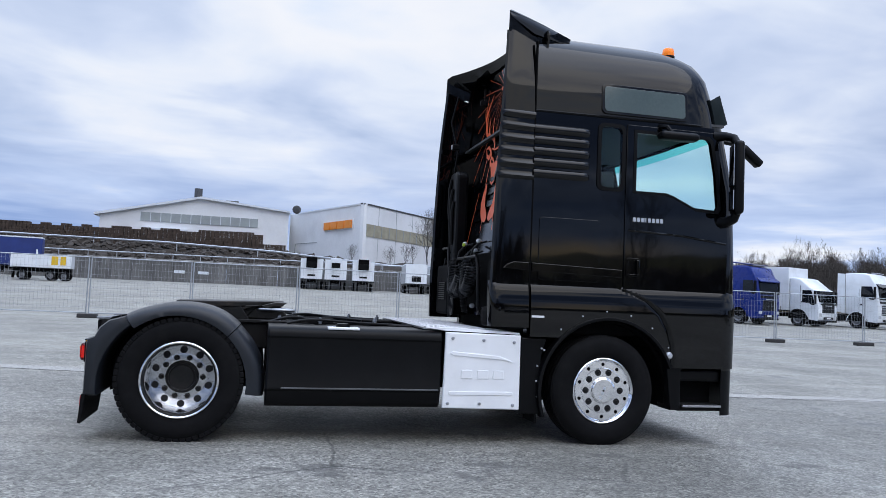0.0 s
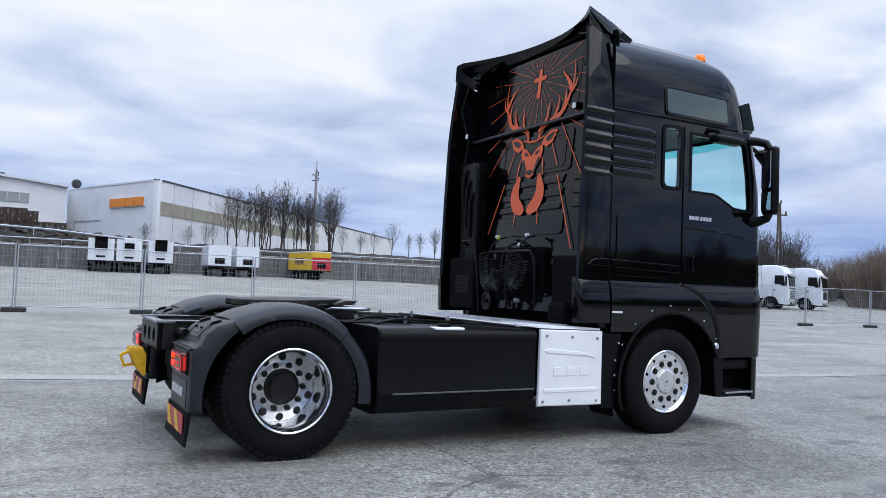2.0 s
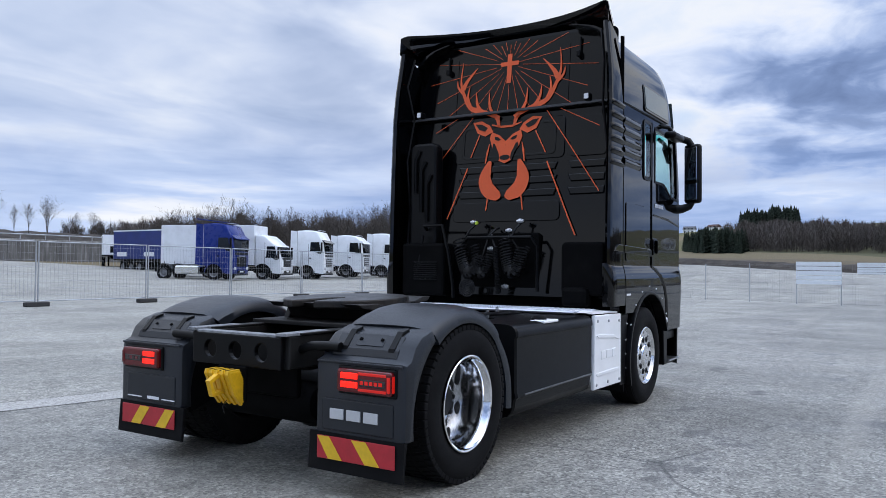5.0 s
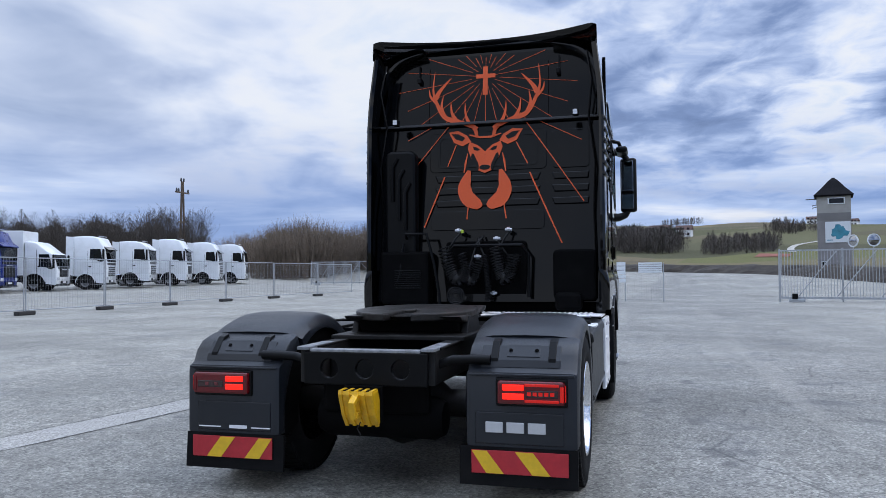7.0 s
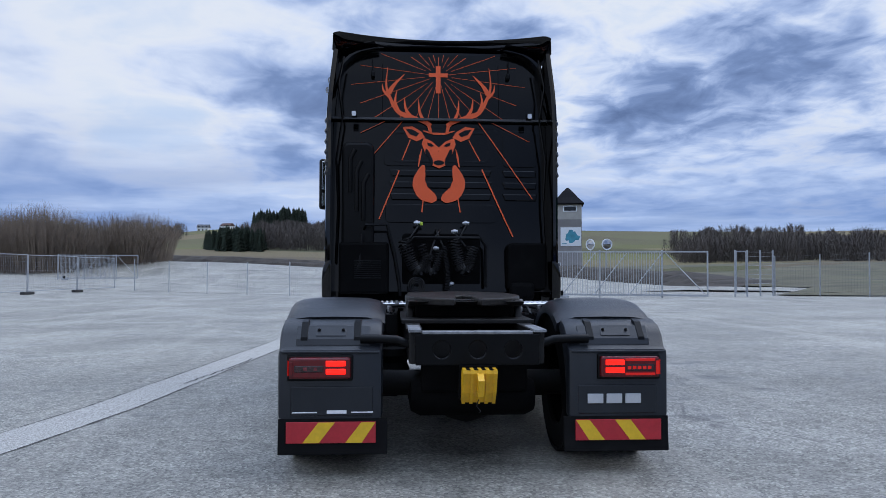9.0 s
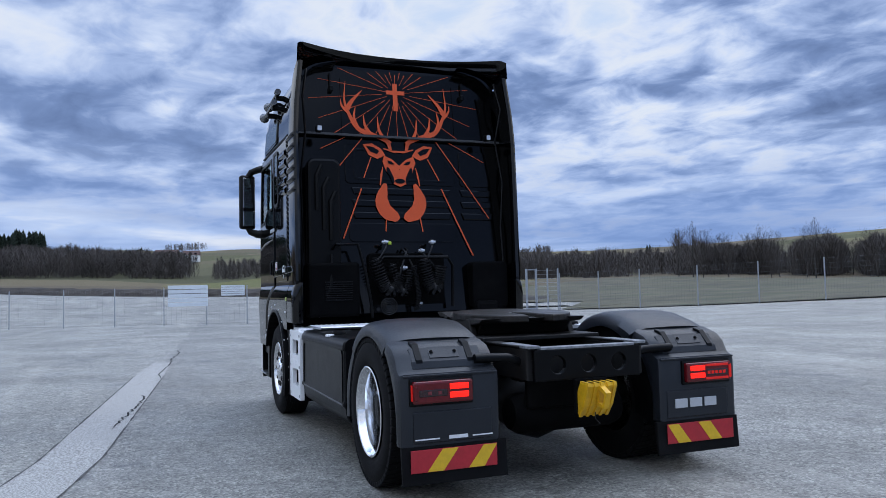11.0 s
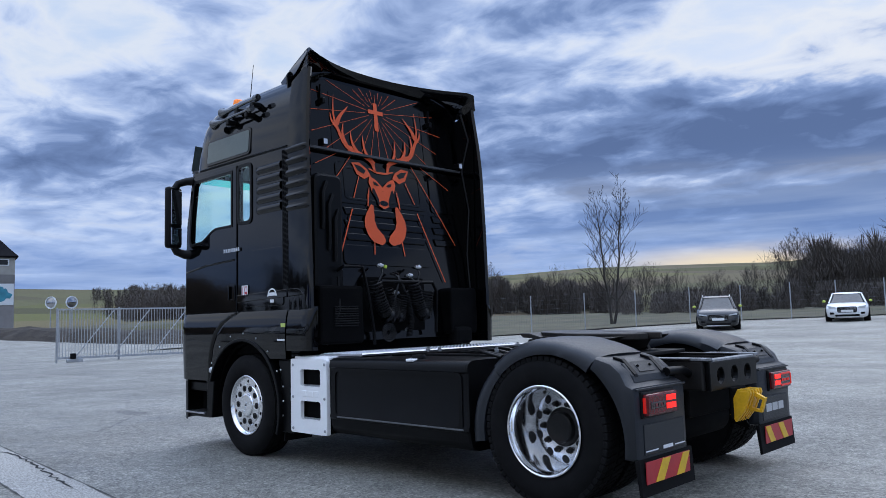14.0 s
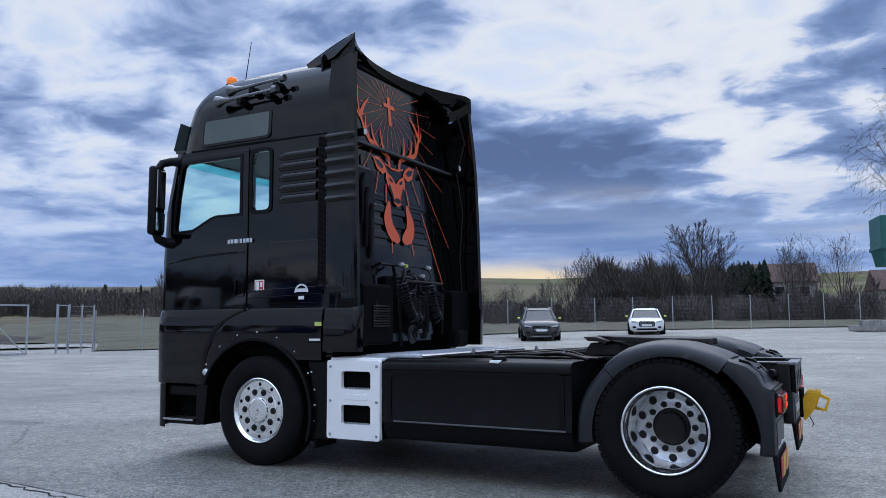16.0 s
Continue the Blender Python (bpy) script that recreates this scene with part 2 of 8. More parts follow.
# ---- mesh helpers ----
def part(name, bm, mat, parent=None, label="", smooth=None, mats=()):
    """Links a bmesh as one mesh object under a thing or a part."""
    bmesh.ops.recalc_face_normals(bm, faces=bm.faces[:])
    me = bpy.data.meshes.new(name)
    if smooth is not None:
        for f in bm.faces:
            f.smooth = True
        for e in bm.edges:
            if len(e.link_faces) == 2 and e.calc_face_angle(0) > radians(smooth):
                e.smooth = False
    bm.to_mesh(me)
    bm.free()
    for m in (mat, *mats):
        me.materials.append(m)
    ob = new(name, me)
    if parent is not None:
        ob.parent = parent
    if label:
        tagged(ob, label)
    return ob


def thing(name, label, category, group="", at=None):
    """An empty at the base of a thing, which parents its parts."""
    ob = tagged(new(name), label, category, group)
    ob.empty_display_size = 0.2
    if at is not None:
        ob.matrix_basis = at
    return ob


def place(bm, verts, m):
    bmesh.ops.transform(bm, matrix=m, verts=verts)


def add_box(bm, x0, x1, y0, y1, z0, z1, bevel=0.0, seg=2, m=None, mat=0):
    vs = [bm.verts.new((x, y, z)) for x in (x0, x1) for y in (y0, y1) for z in (z0, z1)]
    fs = [bm.faces.new([vs[i] for i in q]) for q in ((0, 1, 3, 2), (4, 6, 7, 5), (0, 4, 5, 1), (2, 3, 7, 6), (0, 2, 6, 4), (1, 5, 7, 3))]
    for f in fs:
        f.material_index = mat
    if bevel:
        es = list({e for f in fs for e in f.edges})
        r = bmesh.ops.bevel(bm, geom=es, offset=bevel, segments=seg, profile=0.5, affect="EDGES")
        vs = list({v for f in r["faces"] for v in f.verts} | {v for v in vs if v.is_valid})
    if m is not None:
        place(bm, vs, m)
    return vs


def box(x0, x1, y0, y1, z0, z1, bevel=0.0, seg=2):
    bm = bmesh.new()
    add_box(bm, x0, x1, y0, y1, z0, z1, bevel, seg)
    return bm


def add_tube(bm, pts, r, n=8, closed_ends=True, mat=0):
    """A round tube along points; r is one radius or one for each point."""
    pts = [Vector(p) for p in pts]
    rs = r if isinstance(r, (list, tuple)) else [r] * len(pts)
    rings, side = [], None
    for i, p in enumerate(pts):
        d = (pts[min(i + 1, len(pts) - 1)] - pts[max(i - 1, 0)]).normalized()
        if side is None:
            side = d.orthogonal().normalized()
        side = (side - d * side.dot(d)).normalized()
        other = d.cross(side)
        rings.append([bm.verts.new(p + rs[i] * (math.cos(a) * side + math.sin(a) * other)) for a in (2 * math.pi * k / n for k in range(n))])
    for a, b in zip(rings, rings[1:]):
        for k in range(n):
            bm.faces.new((a[k], a[(k + 1) % n], b[(k + 1) % n], b[k])).material_index = mat
    if closed_ends:
        for ring in (rings[0], rings[-1]):
            if n > 2:
                bm.faces.new(ring).material_index = mat
    return rings


def tube(pts, r, n=8):
    bm = bmesh.new()
    add_tube(bm, pts, r, n)
    return bm


def add_lathe(bm, profile, n=32, m=None, mat=0):
    """Turns (radius, height) pairs round the y axis."""
    rings = []
    for r, h in profile:
        if r < 1e-6:
            rings.append([bm.verts.new((0, h, 0))])
        else:
            rings.append([bm.verts.new((r * math.cos(2 * math.pi * k / n), h, r * math.sin(2 * math.pi * k / n))) for k in range(n)])
    for a, b in zip(rings, rings[1:]):
        for k in range(n):
            q = [a[k % len(a)], a[(k + 1) % len(a)], b[(k + 1) % len(b)], b[k % len(b)]]
            q = [v for i, v in enumerate(q) if v not in q[:i]]
            if len(q) > 2:
                bm.faces.new(q).material_index = mat
    if m is not None:
        place(bm, [v for ring in rings for v in ring], m)


def lathe(profile, n=32, m=None):
    bm = bmesh.new()
    add_lathe(bm, profile, n, m)
    return bm


def add_prism(bm, outline, y0, y1, holes=(), m=None, bevel=0.0, mat=0):
    """A plate whose outline (x, z), with holes, reaches from y0 to y1."""
    loops = []
    edges = []
    for loop in (outline, *holes):
        vs = [bm.verts.new((x, y0, z)) for x, z in loop]
        loops.append(vs)
        edges += [bm.edges.new((a, b)) for a, b in zip(vs, vs[1:] + vs[:1])]
    if holes:
        faces = [g for g in bmesh.ops.triangle_fill(bm, edges=edges, use_beauty=True)["geom"] if isinstance(g, bmesh.types.BMFace)]
    else:
        faces = [bm.faces.new(loops[0])]
    r = bmesh.ops.extrude_face_region(bm, geom=faces)
    top = [g for g in r["geom"] if isinstance(g, bmesh.types.BMVert)]
    bmesh.ops.translate(bm, vec=(0, y1 - y0, 0), verts=top)
    every = [v for vs in loops for v in vs] + top
    for f in {f for v in every for f in v.link_faces}:
        f.material_index = mat
    if bevel:
        rim = [e for e in {e for v in every for e in v.link_edges} if e.calc_face_angle(0) > radians(60)]
        rim = [e for e in rim if abs(e.verts[0].co.y - e.verts[1].co.y) < 1e-6]
        out = bmesh.ops.bevel(bm, geom=rim, offset=bevel, segments=2, profile=0.5, affect="EDGES")
        every = list({v for f in out["faces"] for v in f.verts} | {v for v in every if v.is_valid})
    if m is not None:
        place(bm, every, m)


def prism(outline, y0, y1, holes=(), m=None, bevel=0.0):
    bm = bmesh.new()
    add_prism(bm, outline, y0, y1, holes, m, bevel)
    return bm


def rounded(x0, x1, z0, z1, r, n=4):
    """The outline of a rectangle with round corners."""
    out = []
    for cx, cz, a in ((x1 - r, z1 - r, 0), (x0 + r, z1 - r, 90), (x0 + r, z0 + r, 180), (x1 - r, z0 + r, 270)):
        out += [(cx + r * math.cos(radians(a + 90 * k / n)), cz + r * math.sin(radians(a + 90 * k / n))) for k in range(n + 1)]
    return out


def arc(cx, cz, r, a0, a1, n):
    return [(cx + r * math.cos(radians(a0 + (a1 - a0) * k / n)), cz + r * math.sin(radians(a0 + (a1 - a0) * k / n))) for k in range(n + 1)]


def loft(bm, rows, close=False):
    """Faces between rows of points of one length."""
    vs = [[bm.verts.new(p) for p in row] for row in rows]
    for a, b in zip(vs, vs[1:]):
        for k in range(len(a) - (0 if close else 1)):
            bm.faces.new((a[k], a[(k + 1) % len(a)], b[(k + 1) % len(a)], b[k]))
    return vs


FLIP = Matrix.Diagonal((1, -1, 1, 1))
BACK = Matrix.Rotation(radians(90), 4, "Z")   # a plate drawn in (y, z) that stands across the truck

# ---- the tractor unit: rear axle at x = 0, front axle at x = 3.6, facing +x ----
truck = thing("truck", "glossy black two-axle tractor unit with orange emblem, parked on asphalt", "truck")
BASE_Z = 1.36


def sided(name, make, mat, parent=truck, label="", smooth=None, sides=(-1, 1)):
    """One part on each side of the truck, built for the right side (y < 0) and mirrored to the left."""
    out = []
    for s in sides:
        bm = make()
        if s > 0:
            place(bm, bm.verts[:], FLIP)
        out.append(part(name, bm, mat, parent, label, smooth))
    return out


def front_x(z):
    return float(np.interp(z, (0.34, 1.36, 1.9, 2.36, 2.6, 2.86, 3.0, 3.17, 3.30, 3.44, 3.55, 3.64, 3.70, 3.735, 3.75), (4.88, 4.90, 4.89, 4.87, 4.82, 4.76, 4.73, 4.70, 4.67, 4.62, 4.54, 4.42, 4.22, 3.85, 3.4)))


def half_width(z):
    return float(np.interp(z, (1.0, 2.9, 3.1, 3.3, 3.45, 3.55, 3.65, 3.71, 3.75), (1.22, 1.22, 1.214, 1.195, 1.155, 1.11, 1.02, 0.90, 0.70)))


# side walls of the cab with their openings
door_window = [(3.81, 2.825), (3.81, 2.28), (4.13, 2.28), (4.20, 2.262), (4.33, 2.205), (4.42, 2.165), (4.64, 2.155), (4.66, 2.20), (4.63, 2.50), (4.575, 2.79), (4.54, 2.825)]
rear_window = rounded(3.475, 3.685, 2.30, 2.85, 0.05)
wall_line = [(2.84, BASE_Z), (4.74, BASE_Z), (4.745, 1.9), (4.72, 2.36), (4.66, 2.62), (4.60, 2.93), (2.84, 2.93)]
sided("side_wall", lambda: prism(wall_line, -1.22, -1.175, (door_window[::-1], rear_window)), BLACK)
# door skin a little proud of the wall, with the dark gap all round
door_line = [(3.725, 1.38), (4.755, 1.40), (4.76, 1.9), (4.735, 2.36), (4.675, 2.62), (4.63, 2.86), (4.60, 2.885), (3.725, 2.885)]
doors = sided("door", lambda: prism(door_line, -1.232, -1.222, (door_window[::-1],), bevel=0.004), BLACK)
for d, s in zip(doors, (-1, 1)):
    def glazed(bm, s=s):
        if s > 0:
            place(bm, bm.verts[:], FLIP)
        return bm

    pane = [(x + (0.012 if x < 4 else -0.012), z + (0.01 if z < 2.5 else -0.01)) for x, z in door_window]
    part("window", glazed(prism(pane, -1.222, -1.217)), CABGLASS, d, "green-tinted side window").visible_shadow = False
    rim = [(4.2 + (x - 4.2) * 1.045, 2.5 + (z - 2.5) * 1.06) for x, z in door_window]
    part("window_seal", glazed(prism(rim, -1.237, -1.230, (pane[::-1],))), SATIN, d)
    grip = part("handle", glazed(prism(rounded(3.745, 3.875, 1.52, 1.685, 0.02), -1.242, -1.233, (rounded(3.765, 3.85, 1.54, 1.665, 0.015),), bevel=0.003)), BLACK, d)
    part("grip", glazed(box(3.84, 3.868, -1.256, -1.238, 1.535, 1.67, 0.008)), BLACK, grip)
    # model lettering as plain silver bars
    for k, w in enumerate((0.032, 0.03, 0.034, 0.012, 0.028, 0.03, 0.03, 0.03)):
        x = 3.80 + 0.040 * k - (0.012 if k > 3 else 0)
        x = x if s < 0 else 7.76 - x - w
        part("badge", glazed(box(x, x + w, -1.2375, -1.2325, 2.012, 2.050, 0.002, 1)), LETTER, d, "small silver raised letter block")
    part("door_crease", glazed(tube([(3.76, -1.231, 1.93), (4.3, -1.236, 1.91), (4.74, -1.232, 1.86)], 0.010, 6)), BLACK, d)
sided("rear_quarter_window", lambda: prism(rounded(3.47, 3.69, 2.295, 2.855, 0.052), -1.226, -1.2215), CABGLASS, truck, "narrow green-tinted window")
for ob in [o for o in bpy.data.objects if o.name.startswith("rear_quarter_window")]:
    ob.visible_shadow = False
sided("quarter_window_frame", lambda: prism(rounded(3.445, 3.715, 2.27, 2.88, 0.06), -1.230, -1.222, (rounded(3.478, 3.682, 2.303, 2.847, 0.045),)), SATIN)
# air ribs behind the doors: bulged louvres
for k in range(5):
    z = 2.76 - 0.098 * k

    def rib(z=z, x0=2.845):
        bm = bmesh.new()
        prof = [(-1.221, z + 0.05), (-1.238, z + 0.038), (-1.244, z + 0.012), (-1.240, z - 0.012), (-1.221, z - 0.030)]
        loft(bm, [[(x, yy + e, zz) for yy, zz in prof] for x, e in ((x0, 0.0), (3.30, 0.0), (3.345, 0.004), (3.37, 0.02))])
        return bm

    sided("air_rib", rib, BLACK, smooth=60, sides=(-1,))
    sided("air_rib", lambda: rib(x0=2.945), BLACK, smooth=60, sides=(1,))
# storage hatch, door pillar seam and the crease low on the sleeper
sided("hatch", lambda: prism(rounded(2.92, 3.49, 1.45, 2.0, 0.03), -1.229, -1.221, bevel=0.004), BLACK)
sided("body_crease", lambda: prism([(2.862, 1.525), (2.862, 1.597), (3.712, 1.575), (3.712, 1.50)], -1.2325, -1.2215, bevel=0.006), BLACK)
# cab panels under the doors with the wheel arch cut out
SWEEP = ((1.40, 3.70), (1.37, 3.80), (1.30, 3.95), (1.19, 4.08), (1.05, 4.16), (0.92, 4.20), (0.72, 4.215))


def skin_foot(x):
    """Lower edge of the cab's skirt: straight behind the wheel, round over it, straight before it."""
    if x < 3.06:
        return 0.96
    if x < 4.17:
        return max(0.96 if x < 3.6 else 0.74, 0.5 + math.sqrt(max(0.0, 0.635 ** 2 - (x - 3.6) ** 2)))
    return 0.72


def skin_y(x, z):
    """How far the skirt bulges: a shoulder under the door, flatter below, proud ahead of the sweep."""
    y = float(np.interp(z, (0.72, 0.95, 1.10, 1.20, 1.27, 1.33, 1.375, 1.405, 1.425), (1.236, 1.244, 1.250, 1.251, 1.248, 1.241, 1.231, 1.221, 1.208)))
    edge_x = float(np.interp(-z, [-a for a, _ in SWEEP], [b for _, b in SWEEP]))
    y += 0.012 * min(1.0, max(0.0, (x - edge_x) / 0.035)) - 0.006 * max(0.0, 1 - abs(x - edge_x) / 0.02)
    if x > 4.70:
        y -= 0.13 * (1 - math.sqrt(max(0.0, 1 - ((x - 4.70) / 0.195) ** 2)))
    return y


def lower_skin():
    bm = bmesh.new()
    zs = [1.425, 1.415, 1.405, 1.39, 1.375, *np.linspace(1.355, 0.72, 46)]
    xs = [*np.arange(2.862, 3.66, 0.02), *np.arange(3.66, 4.26, 0.0075), *np.arange(4.26, 4.87, 0.02)]
    loft(bm, [[(x, -skin_y(x, max(z, skin_foot(x))), max(z, skin_foot(x))) for z in zs] for x in xs])
    bmesh.ops.remove_doubles(bm, verts=bm.verts[:], dist=0.0005)
    bmesh.ops.recalc_face_normals(bm, faces=bm.faces[:])
    return bm


sided("lower_panel", lower_skin, BLACK, smooth=30)
sided("panel_backing", lambda: prism([(2.85, 1.38), (2.85, 0.97), (3.02, 0.97), *[p for p in arc(3.6, 0.5, 0.645, 172, 8, 18) if p[1] > 0.97], (4.17, 0.80), (4.20, 0.73), (4.80, 0.73), (4.80, 1.38)], -1.19, -1.10), BLACK)
edge = arc(3.6, 0.5, 0.652, 200, 20, 22)
inner = arc(3.6, 0.5, 0.622, 20, 200, 22)
sided("wheel_arch_lip", lambda: prism(edge + inner, -1.262, -1.16, bevel=0.006), SATIN)


def bolts(pts, y, r=0.009):
    bm = bmesh.new()
    for x, z in pts:
        add_lathe(bm, ((0, -0.006), (r * 0.7, -0.006), (r, -0.002), (r, 0.002)), 10, Matrix.Translation((x, y, z)))
    return bm


for p in arc(3.6, 0.5, 0.70, 150, 35, 6):
    sided("arch_screw", lambda p=p: bolts([p], -1.252, 0.008), LETTER)
# door-foot sweep: the curved line from the door to the arch


def sweep_line():
    line = []
    for (z0, x0), (z1, x1) in zip(SWEEP, SWEEP[1:]):
        line += [(x0 + (x1 - x0) * k / 6, z0 + (z1 - z0) * k / 6) for k in range(6)]
    return tube([(x - 0.003, -skin_y(x, z) - 0.0005, z) for x, z in line], 0.0055, 6)


sided("panel_seam", sweep_line, MATT)
sided("arch_rear_panel", lambda: prism([(2.80, 0.95), (2.80, 0.30), (3.02, 0.30), (3.0, 0.45), (2.975, 0.6), (2.99, 0.8), (3.03, 0.95)], -1.215, -0.95, bevel=0.01), SATIN)
for p in ((2.955, 0.45), (2.945, 0.58), (2.95, 0.71), (2.985, 0.86)):
    sided("panel_screw", lambda p=p: bolts([p], -1.217), LETTER)
sided("arch_lining", lambda: prism(arc(3.6, 0.5, 0.63, 195, -10, 16) + arc(3.6, 0.5, 0.60, -10, 195, 16), -1.15, -0.6), MATT)
sided("front_mud_flap", lambda: prism([(2.92, 0.46), (2.95, 0.22), (2.965, 0.22), (2.94, 0.46)], -1.20, -0.9), RUBBER)
# entry step recess and bumper corner
sided("step_well", lambda: prism([(4.24, 0.72), (4.24, 0.345), (4.30, 0.335), (4.72, 0.335), (4.72, 0.72)], -1.05, -0.7), MATT)
sided("step_side", lambda: prism([(4.17, 0.80), (4.22, 0.345), (4.32, 0.345), (4.32, 0.70), (4.36, 0.72), (4.2, 0.80)], -1.222, -1.0, bevel=0.01), SATIN)
sided("step_base", lambda: box(4.30, 4.74, -1.20, -0.75, 0.335, 0.372, 0.012), SATIN)
sided("step_plate", lambda: box(4.33, 4.72, -1.248, -0.95, 0.374, 0.392, 0.004), TREAD, truck, "perforated bright step plate")
sided("step_upper", lambda: box(4.30, 4.74, -1.19, -0.75, 0.60, 0.70, 0.02), SATIN)
sided("position_lamp", lambda: lathe(((0, -0.022), (0.022, -0.018), (0.032, -0.006), (0.034, 0.006)), 16, Matrix.Translation((4.185, -1.246, 0.83))), LETTER)


def corner_line(z, s, w=None):
    """A round corner of the cab's front at a height, from the side to the front face."""
    w = w or half_width(z)
    x, r = front_x(z), 0.16
    return [(x - r + r * math.sin(radians(a)), s * (w - r * 0.75 + r * 0.75 * math.cos(radians(a))), z) for a in range(0, 91, 15)]


def front_strip(zs):
    bm = bmesh.new()
    rows = []
    for z in zs:
        right, left = corner_line(z, -1), corner_line(z, 1)
        mid = [(front_x(z) + 0.05 * (1 - (y / 1.1) ** 2), y, z) for y in (-0.7, -0.35, 0, 0.35, 0.7)]
        rows.append(right + mid + left[::-1])
    loft(bm, rows)
    return bm


part("front_panel", front_strip((0.70, 0.9, 1.2, 1.30, 1.36, 1.5, 1.6, 1.9, 2.0)), BLACK, truck, smooth=40)
part("bumper", front_strip((0.30, 0.345, 0.45, 0.6, 0.70)), SATIN, truck, smooth=40)
for s in (-1, 1):
    bm = bmesh.new()
    loft(bm, [corner_line(z, s) for z in (2.0, 2.2, 2.36, 2.6, 2.945)])
    part("pillar", bm, BLACK, truck, smooth=40)
bm = bmesh.new()
loft(bm, [[(front_x(z) - 0.012 + 0.05 * (1 - (y / 1.1) ** 2), y, z) for y in (-1.09, -0.7, -0.35, 0, 0.35, 0.7, 1.09)] for z in (2.0, 2.2, 2.36, 2.6, 2.88, 2.955)])
part("windscreen", bm, CABGLASS, truck, "large tinted windscreen", smooth=40).visible_shadow = False
bm = bmesh.new()
loft(bm, [[(front_x(z) - 0.02 + 0.05 * (1 - (y / 1.1) ** 2), y, z) for y in (-1.08, -0.7, -0.35, 0, 0.35, 0.7, 1.08)] for z in (2.86, 2.91, 2.955)])
part("sun_strip", bm, glass("teal_sun_strip", (0.30, 0.86, 0.80)), truck, "teal tinted band along the windscreen top", smooth=40).visible_shadow = False
part("cab_floor", box(2.86, 4.8, -1.17, 1.17, 1.30, 1.36), TRIM, truck)
part("cab_ceiling", box(2.86, 4.74, -1.17, 1.17, 2.962, 2.985), TRIM, truck)


# the high roof, built of level sections
def section(z):
    w, xf, xr = half_width(z), front_x(z), 2.85
    rf = 0.34 if z < 3.4 else 0.30
    pts = [(xr + 0.16, -w + 0.045, z), (xr, -w + 0.045, z)]
    pts += [(x, -w, z) for x in np.linspace(xr, xf - rf - 0.1, 5)]
    pts += [(xf - rf + rf * math.sin(radians(a)), -w + 0.62 * rf * (1 - math.cos(radians(a))), z) for a in range(10, 91, 16)]
    pts += [(xf + 0.03, 0, z)]
    pts += [(x, -y, zz) for x, y, zz in pts[-2::-1]]
    return pts


bm = bmesh.new()
rows = loft(bm, [section(z) for z in (2.935, 2.98, 3.05, 3.13, 3.22, 3.32, 3.40, 3.48, 3.55, 3.61, 3.66, 3.70, 3.73, 3.745)])
top = rows[-1]
bm.faces.new(top)
bm.faces.new([r[0] for r in rows] + [r[-1] for r in rows[::-1]])
part("high_roof", bm, BLACK, truck, smooth=35)
sided("roof_seam", lambda: tube([(2.85, -1.218, 2.93), (3.6, -1.224, 2.935), (4.45, -1.222, 2.94), (4.56, -1.16, 2.945), (4.62, -1.05, 2.95)], 0.012, 6), SATIN)
roof_pane = rounded(3.50, 4.30, 2.985, 3.215, 0.03)
lean = Matrix.Translation((0, -1.2, 2.93)) @ Matrix.Rotation(radians(-4.5), 4, "X") @ Matrix.Translation((0, 1.2, -2.93))
sided("roof_window", lambda: prism(roof_pane, -1.240, -1.222, m=lean, bevel=0.003), SLEEPGLASS, truck, "long smoked roof side window")
sided("roof_window_frame", lambda: prism(rounded(3.475, 4.33, 2.962, 3.24, 0.045), -1.235, -1.20, m=lean, bevel=0.004), BLACK)
# sun visor over the windscreen
bm = bmesh.new()
loft(bm, [[(4.69 + 0.10 * (1 - (y / 1.2) ** 2), y, 3.27), (4.775 + 0.12 * (1 - (y / 1.2) ** 2), y, 3.0)] for y in np.linspace(-1.16, 1.16, 9)])
bmesh.ops.solidify(bm, geom=bm.faces[:], thickness=0.012)
VISOR = material("smoky_visor_plastic", (0.10, 0.125, 0.13), 0.25, vary=0.1, scale=4, coat=0.3)
part("sun_visor", bm, VISOR, truck, "smoky grey plastic sun visor", smooth=40)

# rear wall: it leans forward, with a seam under the high roof
def leaning(bm):
    """Tips a plate of the rear wall forward with height, about the line z = 1.75."""
    for v in bm.verts:
        v.co.x += 0.105 * (v.co.z - 1.75)
    return bm


part("rear_wall", leaning(prism([(-1.19, 1.10), (1.19, 1.10), (1.19, 2.95), (-1.19, 2.95)], -2.84, -2.80, m=BACK)), SHADEBLACK, truck)
part("rear_ledge", box(2.902, 3.0, -1.17, 1.17, 2.950, 2.964, 0.003), MATT, truck)
part("upper_rear_panel", leaning(prism(rounded(-1.12, 1.12, 2.975, 3.71, 0.06), -2.800, -2.783, m=BACK)), SHADEBLACK, truck)
sided("panel_seam", lambda: leaning(box(2.7805, 2.786, -0.642, -0.636, 2.99, 3.60)), MATT)


# side extenders: upright fairings behind the cab, ribbed in the middle
def ext_x(z):
    return float(np.interp(z, (1.07, 1.41, 2.28, 2.93, 3.6), (2.50, 2.50, 2.52, 2.545, 2.59)))


def ext_y(z):
    return float(np.interp(z, (1.0, 2.9, 3.2, 3.64), (1.222, 1.222, 1.208, 1.158)))


